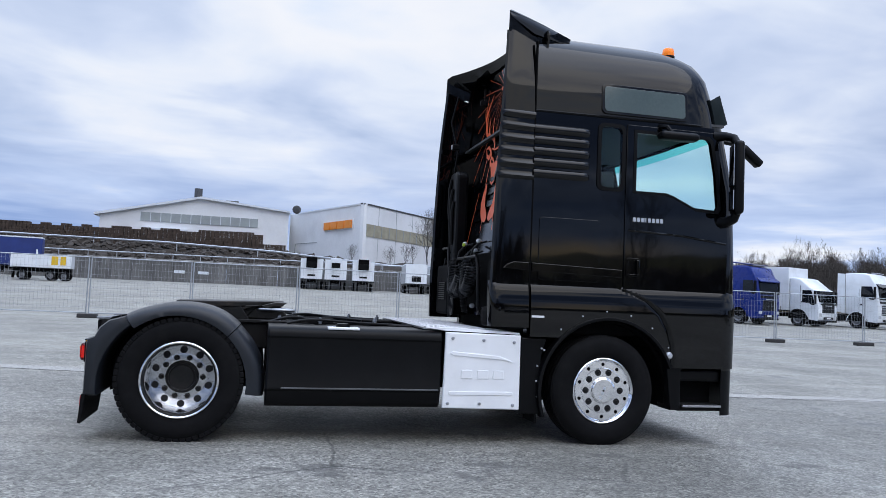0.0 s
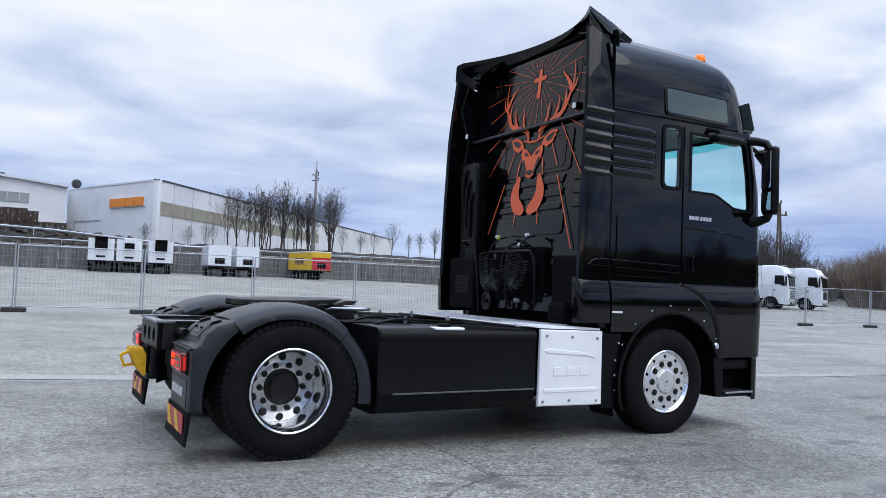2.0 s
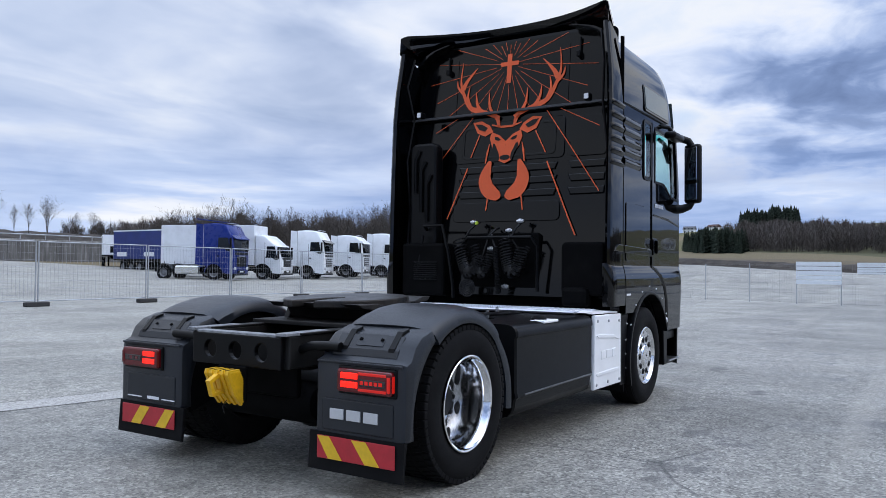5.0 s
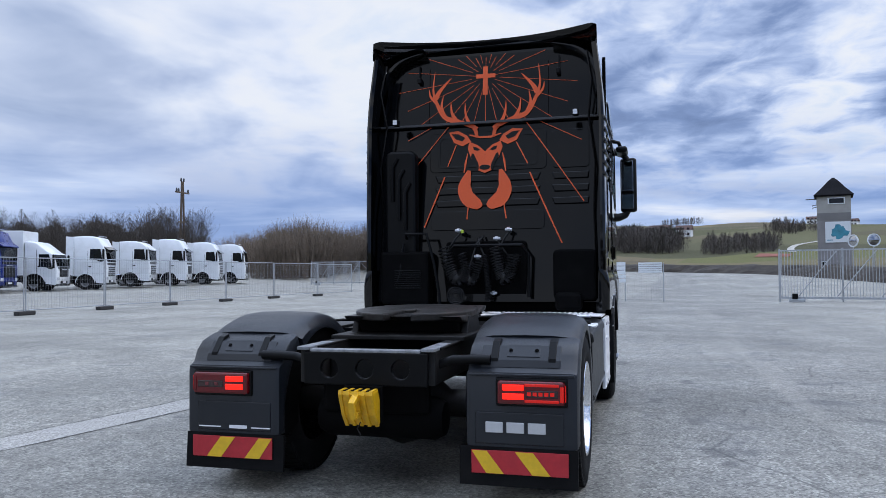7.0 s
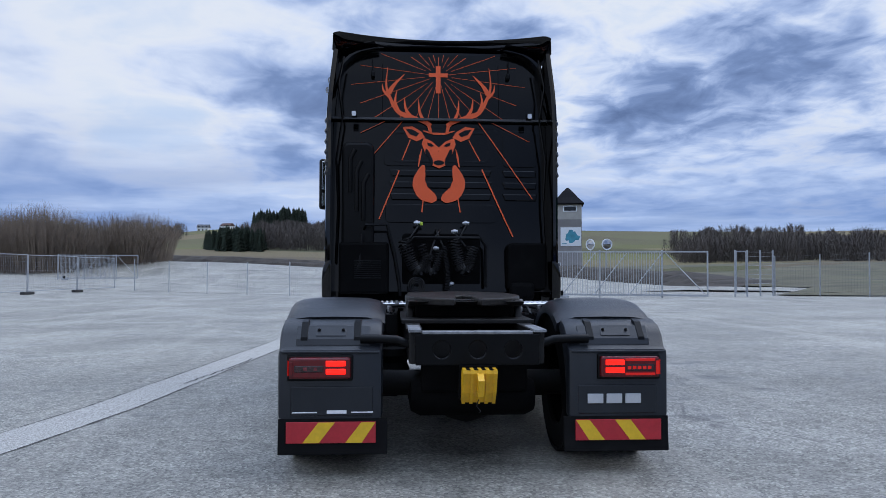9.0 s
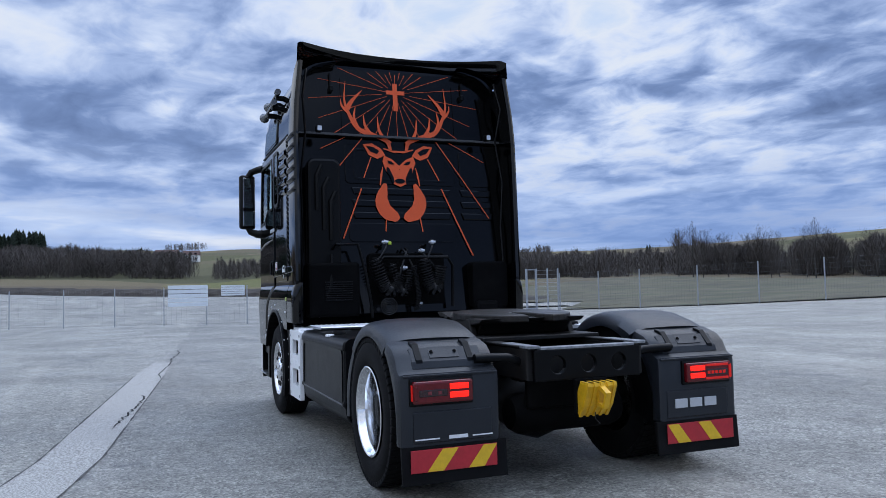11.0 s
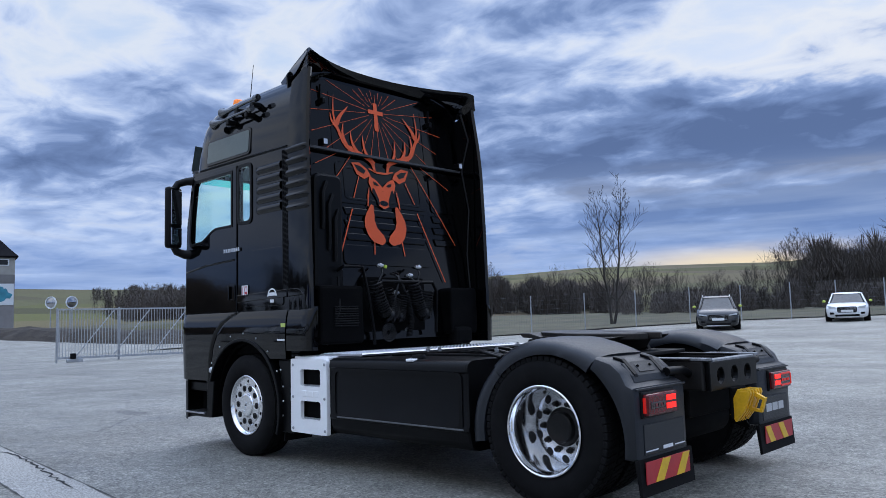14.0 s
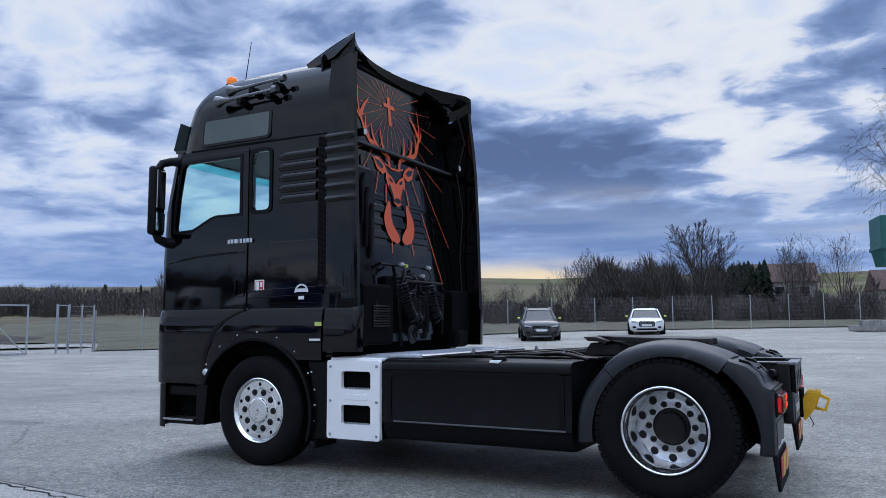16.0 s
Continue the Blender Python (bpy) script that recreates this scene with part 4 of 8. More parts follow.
# fifth wheel
bm = bmesh.new()
ring = [(0.30 + 0.46 * math.cos(a), 0.43 * math.sin(a)) for a in np.linspace(radians(-167), radians(167), 37)]
slot = [(-0.05, 0.075), (0.20, 0.06), (0.27, 0.0), (0.20, -0.06), (-0.05, -0.075)]
plan = ring + slot
tip = Matrix.Translation((0.4, 0, 1.14)) @ Matrix.Rotation(radians(-1.4), 4, "Y") @ Matrix.Translation((-0.4, 0, -1.14))
add_prism(bm, [(x * 1.06 + 0.02, y) for x, y in plan], 1.098, 1.150, (), tip @ Matrix(((1, 0, 0, 0), (0, 0, 1, 0), (0, 1, 0, 0), (0, 0, 0, 1))), 0.01)
add_prism(bm, [(0.84, 1.150), (0.74, 1.150), (0.62, 1.118), (0.66, 1.085), (0.72, 1.112), (0.80, 1.115)], -0.40, 0.40, (), None, 0.006)
add_prism(bm, [(0.60, 1.12), (0.45, 1.12), (-0.05, 1.115), (0.0, 1.085), (0.2, 1.06), (0.42, 1.06)], -0.41, 0.41, (), None, 0.008)
GREASE = material("greasy_worn_steel", (0.016, 0.015, 0.014), 0.42, 0.3, vary=0.5, scale=5, fine=40, spec=0.4, bump=0.25, bump_scale=40, dirt=(0.06, 0.045, 0.035), dirt_amount=0.45, rough_vary=0.25)
fifth = part("fifth_wheel", bm, GREASE, truck, "greasy dark steel coupling plate")
part("coupling_skirt", prism([(0.05, 1.12), (0.14, 1.0), (0.48, 1.0), (0.60, 1.12)], -0.36, 0.36, bevel=0.01), IRON, fifth)
part("coupling_block", prism([(0.46, 1.0), (0.50, 1.10), (0.80, 1.10), (0.86, 1.02), (0.84, 0.99)], -0.33, 0.33, bevel=0.012), GREASE, fifth)
part("mounting_plate", box(-0.15, 0.85, -0.46, 0.46, 0.965, 0.995, 0.006), IRON, fifth)
part("release_handle", tube([(0.55, -0.30, 1.07), (0.75, -0.42, 1.09), (0.86, -0.44, 1.09), (0.90, -0.50, 1.085), (0.84, -0.54, 1.085), (0.72, -0.50, 1.085), (0.60, -0.40, 1.085)], 0.012, 8), STEEL, fifth, "bare steel release handle", smooth=50)
sided("coupling_bracket", lambda: prism([(0.12, 0.99), (0.18, 1.11), (0.44, 1.11), (0.52, 0.99)], -0.42, -0.37, bevel=0.008), IRON, fifth)
# walkway behind the cab
walk_plate = part("catwalk", box(1.98, 2.55, -1.10, 1.10, 0.985, 1.005, 0.005), TREAD, truck, "perforated aluminium walkway")
bm = bmesh.new()
for i in range(12):
    for j in range(44):
        x, y = 2.01 + 0.045 * i, -1.075 + 0.05 * j
        add_lathe(bm, ((0.006, -0.004), (0.015, 0.0), (0.011, 0.006), (0, 0.006)), 6, Matrix.Translation((x, y, 1.006)) @ Matrix.Rotation(radians(90), 4, "X"))
tagged(part("tread_studs", bm, TREAD, walk_plate), kind="stuff")
part("catwalk_edge", tube([(1.97, y, 1.0) for y in np.linspace(-1.1, 1.1, 3)], 0.014, 6), TREAD, walk_plate)
for y in (-0.62, -0.52, 0.5, 0.6, 0.72):
    part("frame_pipe", tube([(0.62, y, 0.985), (1.2, y * 0.97, 0.99), (1.97, y, 0.985)], 0.013, 6), HOSE, truck, smooth=60)
rng = random.Random(19)
for k in range(7):
    y0, y1 = rng.uniform(-0.9, -0.36) * (1 if k % 2 else -1), rng.uniform(-0.85, -0.38) * (1 if k % 2 else -1)
    x0, x1 = rng.uniform(0.66, 0.9), rng.uniform(1.3, 1.95)
    part("frame_hose", tube(curve([(x0, y0, 0.985), (x0 + 0.2, y0, 1.015 + rng.uniform(0, 0.02)), ((x0 + x1) / 2, (y0 + y1) / 2 + rng.uniform(-0.05, 0.05), 1.01), (x1, y1, 0.99)], 5), rng.choice((0.009, 0.012)), 6), HOSE, truck, smooth=60)
for x, y in ((0.78, -0.52), (0.95, 0.55), (1.12, -0.74), (1.52, 0.62), (1.62, -0.56), (1.80, 0.48)):
    part("hose_fitting", lathe(((0, -0.03), (0.014, -0.03), (0.014, 0.0), (0.020, 0.002), (0.020, 0.024), (0.012, 0.026), (0.012, 0.04), (0, 0.04)), 8, Matrix.Translation((x, y, 1.005)) @ Matrix.Rotation(radians(90), 4, "X")), STEEL, truck)
    part("hose_bracket", box(x - 0.05, x + 0.05, y - 0.035, y + 0.035, 0.965, 0.985, 0.006), MATT, truck)
part("frame_cover", box(0.62, 1.97, -0.33, 0.33, 0.90, 0.955, 0.01), MATT, truck)
sided("valve_block", lambda: box(1.0, 1.25, -0.62, -0.50, 0.93, 1.01, 0.02), MATT)


# tank covers
def tank(x0, x1):
    def make():
        bm = bmesh.new()
        prof = [(-1.13, 0.98), (-1.165, 0.976), (-1.190, 0.966), (-1.207, 0.948), (-1.215, 0.925), (-1.217, 0.90), (-1.205, 0.885), (-1.207, 0.52), (-1.216, 0.498), (-1.216, 0.482), (-1.200, 0.465), (-1.192, 0.41), (-1.178, 0.37), (-1.15, 0.345), (-1.11, 0.335), (-0.48, 0.335), (-0.48, 0.98)]
        vs = loft(bm, [[(x0 + 0.01, y + (0.012 if y < -1.1 else 0), z) for y, z in prof]] + [[(x, y, z) for y, z in prof] for x in (x0 + 0.025, x1 - 0.012)] + [[(x1, y + (0.01 if y < -1.1 else 0), z) for y, z in prof]], close=True)
        for r in (vs[0], vs[-1]):
            bm.faces.new(r)
        return bm
    return make


part("tank_cover", tank(0.67, 2.105)(), SATIN, truck, smooth=30)
bm = tank(0.67, 2.27)()
place(bm, bm.verts[:], FLIP)
part("tank_cover", bm, SATIN, truck, smooth=30)
part("cover_border", prism(rounded(0.73, 2.22, 0.475, 0.895, 0.05), 1.2, 1.2145, (rounded(0.765, 2.185, 0.505, 0.865, 0.04)[::-1],), bevel=0.0), SATIN, truck)
for s, x0, x1 in ((-1, 0.80, 2.08), (1, 0.72, 2.16)):
    part("cover_strip", box(x0, x1, s * 1.217 - 0.004, s * 1.217 + 0.004, 0.484, 0.497, 0.003), material("grey_trim", (0.09, 0.095, 0.10), 0.35), truck, "grey trim strip")
    bm = bmesh.new()
    add_lathe(bm, ((0, 0.0), (0.055, 0.0), (0.06, -0.02), (0.05, -0.045), (0, -0.05)), 18, Matrix.Translation((1.28, s * 1.10, 0.965)) @ Matrix.Rotation(radians(-90 if s < 0 else -90), 4, "X"))
    part("filler_cap", bm, SATIN, truck, smooth=40)
    part("filler_collar", box(*((1.15, 1.41) if s < 0 else (1.24, 1.32)), s * 1.145 - 0.06, s * 1.145 + 0.06, 0.962, 0.984, 0.008), WHITE, truck)
# white guards: a full panel on one side, a stepped frame on the other
emboss = [(2.13, 0.975), (2.79, 0.965), (2.795, 0.335), (2.12, 0.345)]
guard = part("side_guard", prism(emboss, -1.226, -1.19, bevel=0.010), WHITE, truck, "white painted metal side guard")
part("guard_top", prism([(2.02, 1.0), (2.13, 0.985), (2.79, 0.97), (2.79, 0.985), (2.2, 1.012)], -1.19, -0.55), WHITE, guard)
part("guard_swage", prism([(2.17, 0.80), (2.19, 0.815), (2.60, 0.785), (2.70, 0.75), (2.72, 0.735), (2.62, 0.755), (2.2, 0.782)], -1.233, -1.225, bevel=0.003), WHITE, guard)
part("guard_swage", prism(rounded(2.17, 2.73, 0.455, 0.485, 0.012), -1.232, -1.225, bevel=0.003), WHITE, guard)
for k, (x, z) in enumerate(((2.19, 0.925), (2.46, 0.915), (2.73, 0.905), (2.165, 0.385), (2.44, 0.385), (2.735, 0.375))):
    part("guard_bolt", bolts([(x, z)], -1.229, 0.014), STEEL, guard)
bm = bmesh.new()
for k in range(3):
    add_box(bm, 2.27 + 0.14 * k, 2.37 + 0.14 * k, -1.231, -1.225, 0.59, 0.665, 0.004, 1)
part("guard_lettering", bm, WHITE, guard, "raised white lettering")
opening = [rounded(2.375, 2.665, 0.725, 0.875, 0.025)[::-1], rounded(2.375, 2.665, 0.44, 0.60, 0.025)[::-1]]
ladder = part("step_guard", prism(rounded(2.285, 2.81, 0.32, 0.965, 0.02), 1.19, 1.228, opening, bevel=0.0), WHITE, truck, "white painted step frame with two openings")
part("step_cavity", box(2.30, 2.80, 0.80, 1.17, 0.33, 0.95), MATT, ladder)
for z in (0.43, 0.715):
    step = part("step_tread", box(2.365, 2.675, 1.0, 1.20, z, z + 0.014, 0.003), TREAD, ladder)
    for k in range(9):
        part("tooth", box(2.38 + 0.033 * k, 2.40 + 0.033 * k, 1.185, 1.198, z + 0.014, z + 0.026, 0.002, 1), TREAD, step)
for x, z in ((2.315, 0.92), (2.775, 0.91), (2.315, 0.63), (2.775, 0.63), (2.315, 0.36), (2.775, 0.355)):
    part("guard_bolt", lathe(((0, 0.006), (0.009, 0.006), (0.013, 0.002), (0.013, -0.002)), 10, Matrix.Translation((x, 1.230, z))), STEEL, ladder)
bm = bmesh.new()
for k in range(3):
    add_box(bm, 2.40 + 0.085 * k, 2.465 + 0.085 * k, 1.226, 1.232, 0.64, 0.69, 0.003, 1)
part("guard_lettering", bm, WHITE, ladder, "raised white lettering")
part("guard_top", box(2.29, 2.80, 0.55, 1.19, 0.955, 0.985, 0.006), WHITE, ladder)

# stickers on the cab
part("lower_sticker", box(2.87, 2.985, -1.2545, -1.2515, 1.125, 1.143), PRINT, truck, "small white printed sticker")
part("lower_sticker", box(2.87, 2.985, 1.2515, 1.2545, 1.125, 1.143), PRINT, truck, "small white printed sticker")
warn = part("red_sticker", box(3.52, 3.62, 1.2295, 1.2315, 1.53, 1.66), SIGNRED, truck, "small red and white sticker")
part("sticker_frame", prism(rounded(3.515, 3.625, 1.525, 1.665, 0.006), 1.2293, 1.232, (rounded(3.525, 3.615, 1.535, 1.655, 0.004)[::-1],)), PRINT, warn)
for k, (x0, x1, z0, z1) in enumerate(((3.575, 3.605, 1.56, 1.65), (3.535, 3.56, 1.60, 1.645), (3.54, 3.565, 1.55, 1.58))):
    part("print", box(x0, x1, 1.231, 1.2325, z0, z1), PRINT, warn)
crest = part("round_badge", prism(arc(3.09, 1.54, 0.075, 0, 180, 14) + arc(3.09, 1.54, 0.062, 180, 0, 14), 1.2345, 1.2375), PRINT, truck, "silver arched badge")
part("badge_bar", box(3.03, 3.15, 1.2345, 1.2375, 1.545, 1.575), PRINT, crest)
part("badge_bar", box(3.06, 3.12, 1.2345, 1.2375, 1.48, 1.51), PRINT, crest)
part("lime_sticker", box(2.86, 2.93, 1.2475, 1.2515, 1.25, 1.285), material("lime_print", (0.5, 0.6, 0.15), 0.5), truck, "small lime sticker")

# fenders: top arch, front leg and rear box
def arch_piece(a0, a1, n, outer, y0=-1.22, y1=-0.57, inner=0.532):
    def make():
        bm = bmesh.new()
        rows = []
        for k in range(n + 1):
            a = a0 + (a1 - a0) * k / n
            c, s, r = math.cos(radians(a)), math.sin(radians(a)), outer(a)
            prof = [(inner, y0 + 0.004), (r - 0.09, y0), (r - 0.05, y0 + 0.007), (r - 0.022, y0 + 0.028), (r - 0.005, y0 + 0.07), (r + 0.008, y0 + 0.16), (r + 0.012, (y0 + y1) / 2), (r + 0.006, y1 - 0.12), (r - 0.012, y1 - 0.045), (r - 0.05, y1), (inner, y1)]
            rows.append([(c * p, y, 0.5 + s * p) for p, y in prof])
        vs = loft(bm, rows, close=True)
        for r in (vs[0], vs[-1]):
            bm.faces.new(r)
        return bm
    return make


def fender_r(a):
    return float(np.interp(a, (-8, 20, 40, 62, 90, 108, 128, 145), (0.675, 0.67, 0.65, 0.648, 0.628, 0.625, 0.655, 0.69)))


sided("fender_top", arch_piece(46, 127, 20, fender_r), FENDER, smooth=50)
sided("fender_front", arch_piece(-7, 45.3, 8, lambda a: fender_r(a) - 0.008, -1.215), FENDER, smooth=50)
rear_line = [(-0.385, 1.02), (-0.435, 1.005), (-0.50, 0.985), (-0.565, 0.93), (-0.60, 0.86), (-0.645, 0.84), (-0.655, 0.80), (-0.655, 0.42), (-0.615, 0.41)] + arc(0, 0.5, 0.56, 189, 127, 10)
sided("fender_rear", lambda: prism(rear_line, -1.222, -0.58, bevel=0.035), FENDER, smooth=42)
sided("fender_liner", lambda: prism(arc(0, 0.5, 0.575, -8, 192, 20) + arc(0, 0.5, 0.36, 188, -8, 20), -0.615, -0.60), MATT)
sided("fender_step", lambda: prism([(-0.52, 0.98), (-0.585, 0.905), (-0.60, 0.865), (-0.575, 0.86), (-0.5, 0.96)], -1.12, -0.66, bevel=0.006), FENDER)
for y in (-1.07, -0.74, 1.07, 0.74):
    part("fender_latch", prism([(-0.44, 1.02), (-0.50, 1.005), (-0.585, 0.915), (-0.590, 0.895), (-0.572, 0.895), (-0.49, 0.985), (-0.44, 1.0)], y - 0.022, y + 0.022, bevel=0.004), SATIN, truck)
sided("access_plate", lambda: prism([(-0.515, 0.984), (-0.575, 0.924), (-0.57, 0.915), (-0.50, 0.975)], -1.0, -0.81, bevel=0.003), FENDER)
for y in (-0.98, -0.83):
    sided("plate_bolt", lambda y=y: lathe(((0, -0.01), (0.010, -0.01), (0.010, 0.004)), 8, Matrix.Translation((-0.548, y, 0.953)) @ Matrix.Rotation(radians(45), 4, "Y") @ Matrix.Rotation(radians(90), 4, "X") @ Matrix.Rotation(radians(180), 4, "X")), MATT)
sided("fender_crease", lambda: box(-0.664, -0.652, -1.20, -0.60, 0.822, 0.835, 0.004), FENDER)


# tail lamps
CELL = material("dull_red_reflector", (0.16, 0.03, 0.035), 0.25, vary=0.3, scale=60)
for s in (-1, 1):
    lo, hi = sorted((s * 0.775, s * 1.15))
    lamp = part("tail_lamp", box(-0.70, -0.645, lo, hi, 0.67, 0.80, 0.014), RED, truck, "red tail lamp, one segment lit")
    part("lamp_housing", box(-0.672, -0.64, lo - 0.014, hi + 0.014, 0.655, 0.815, 0.012), SATIN, lamp)
    for z in (0.699, 0.748):
        a, b = sorted((s * 0.805, s * 0.925))
        part("lit_segment", box(-0.7035, -0.698, a, b, z, z + 0.034, 0.004), REDLIT, lamp, "glowing red segment")
    a, b = sorted((s * 0.94, s * 1.115))
    part("smoked_segment", box(-0.7025, -0.698, a, b, 0.712, 0.752, 0.004), SMOKE, lamp)
    a, b = sorted((s * 1.125, s * 1.146))
    part("lamp_edge", box(-0.703, -0.698, a, b, 0.69, 0.775, 0.004), REDDIM if s < 0 else RED, lamp)
    if s < 0:
        for z in (0.684, 0.772):
            part("light_strip", box(-0.7035, -0.698, -1.12, -0.93, z, z + 0.016, 0.003), REDDIM, lamp, "faintly glowing red strip")
    a, b = sorted((s * 1.151, s * 1.156))
    part("side_lens", box(-0.69, -0.665, a, b, 0.69, 0.78, 0.001), REDDIM, lamp, "glowing red side marker")
    for k in range(5):
        y = s * (0.955 + 0.032 * k)
        part("reflector_cell", box(-0.7045, -0.702, y - 0.011, y + 0.011, 0.722, 0.742), REDDIM if s < 0 else (CELL if k % 2 else SMOKE), lamp)
# lettering on one fender, plate field on the other
sided("plate_field", lambda: box(-0.660, -0.652, -1.14, -0.64, 0.44, 0.62, 0.006), FENDER)
for k in range(3):
    y = -0.70 - 0.12 * k
    part("fender_badge", box(-0.667, -0.658, y - 0.10, y, 0.505, 0.565, 0.003), LETTER, truck, "silver raised badge block")
part("plate_print", box(-0.663, -0.659, 0.80, 0.92, 0.455, 0.475), PRINT, truck, "small white print")
for y0, y1 in ((0.98, 1.13), (0.64, 0.77)):
    part("plate_print", box(-0.663, -0.659, y0, y1, 0.459, 0.466), PRINT, truck, "small white print")
# mud flaps with striped boards
for s in (-1, 1):
    lo, hi = sorted((s * 0.55, s * 1.215))
    flap = part("mud_flap", prism([(-0.66, 0.425), (-0.675, 0.21), (-0.655, 0.205), (-0.63, 0.42)], lo, hi, bevel=0.004), RUBBER, truck, "black rubber mud flap")
    a, b = sorted((s * 0.62, s * 1.165))
    board = part("warning_board", box(-0.678, -0.672, a, b, 0.278, 0.408, 0.003), SIGNRED, flap, "red board with yellow diagonal stripes")
    for y in (0.72, 0.98):
        d = -0.06
        pts = [(y, 0.281), (y + 0.10, 0.281), (y + 0.10 + d * -1.6, 0.405), (y + d * -1.6, 0.405)]
        pts = [(min(max(p, 0.622), 1.163), z) for p, z in pts]
        pts = [(1.785 - p, z) for p, z in pts]
        outline = [(s * p, z) for p, z in pts]
        part("yellow_stripe", prism(outline, 0.6785, 0.681, m=BACK), SIGNYEL, board)

# wheel chock on the rear crossmember
chock = part("wheel_chock", prism([(-0.735, 0.645), (-0.785, 0.742), (-0.868, 0.740), (-0.872, 0.722), (-0.820, 0.602), (-0.765, 0.535), (-0.728, 0.575)], -0.105, 0.105, bevel=0.008), YELLOW, truck, "yellow plastic wheel chock")
for y in (-0.092, -0.046, 0.0, 0.046, 0.092):
    part("chock_rib", prism([(-0.788, 0.748), (-0.874, 0.746), (-0.880, 0.722), (-0.828, 0.600), (-0.772, 0.528), (-0.76, 0.536), (-0.812, 0.604), (-0.86, 0.72), (-0.858, 0.734), (-0.79, 0.736)], y - 0.010, y + 0.010), YELLOW, chock)
part("chock_grip", prism([(-0.868, 0.728), (-0.942, 0.688), (-0.912, 0.592), (-0.826, 0.604)], -0.018, 0.018, ([(-0.870, 0.700), (-0.922, 0.676), (-0.898, 0.612), (-0.848, 0.622)][::-1],), bevel=0.0), YELLOW, chock)
# black plates on the top face stand in for its shaded hollows
for y in (-0.069, -0.023, 0.023, 0.069):
    part("chock_cavity", box(-0.862, -0.797, y - 0.010, y + 0.010, 0.742, 0.7455), MATT, chock, "dark plate for a shaded hollow between the ribs")
part("chock_hook", tube([(-0.79, 0.0, 0.56), (-0.81, 0.015, 0.52), (-0.82, -0.01, 0.49), (-0.81, 0.0, 0.48)], 0.0035, 6), IRON, chock)
part("chock_holder", box(-0.76, -0.735, -0.12, 0.12, 0.55, 0.76, 0.01), MATT, truck)


# wheels
def tyre_profile(w, r=0.5, lug=0.0):
    h = w / 2
    return ((0.292, -h + 0.035), (0.31, -h + 0.015), (0.36, -h + 0.002), (0.42, -h), (0.452, -h + 0.008), (0.476, -h + 0.024), (0.49, -h + 0.034), (r - 0.008, -h + 0.062), (r - 0.006, 0), (r - 0.008, h - 0.062), (0.49, h - 0.034), (0.42, h), (0.31, h - 0.015), (0.292, h - 0.035))


def make_tyre(w):
    return lathe(tyre_profile(w), 72)


def make_tread(w, tread):
    bm = bmesh.new()
    # grooves round the tread and lugs on the shoulder
    if tread:
        for k in range(60):
            a = 2 * math.pi * k / 60
            for side in (-1, 1):
                add_box(bm, 0.462, 0.4975, side * (w / 2 - 0.042) - 0.030, side * (w / 2 - 0.042) + 0.030, -0.0225, 0.0225, 0.005, 1, Matrix.Rotation(a, 4, "Y"))
        for k in range(60):
            for off in (-0.045, 0.045):
                a = 2 * math.pi * (k + 0.5) / 60
                add_box(bm, 0.48, 0.4995, off - 0.035, off + 0.035, -0.018, 0.018, 0.004, 1, Matrix.Rotation(a, 4, "Y") @ Matrix.Rotation(radians(12), 4, "X"))
    else:
        for off in (-0.09, -0.03, 0.03, 0.09):
            add_lathe(bm, ((0.488, off - 0.022), (0.499, off - 0.020), (0.499, off + 0.020), (0.488, off + 0.022)), 72)
    return bm


def ring_of(n, r, turn=0.0):
    return [(r * math.cos(2 * math.pi * (k + turn) / n), r * math.sin(2 * math.pi * (k + turn) / n)) for k in range(n)]


# near-black that stands in for the shade inside the wheels
DARKHOLE = material("wheel_hole_shadow", (0.008, 0.008, 0.009), 0.8, vary=0.2)


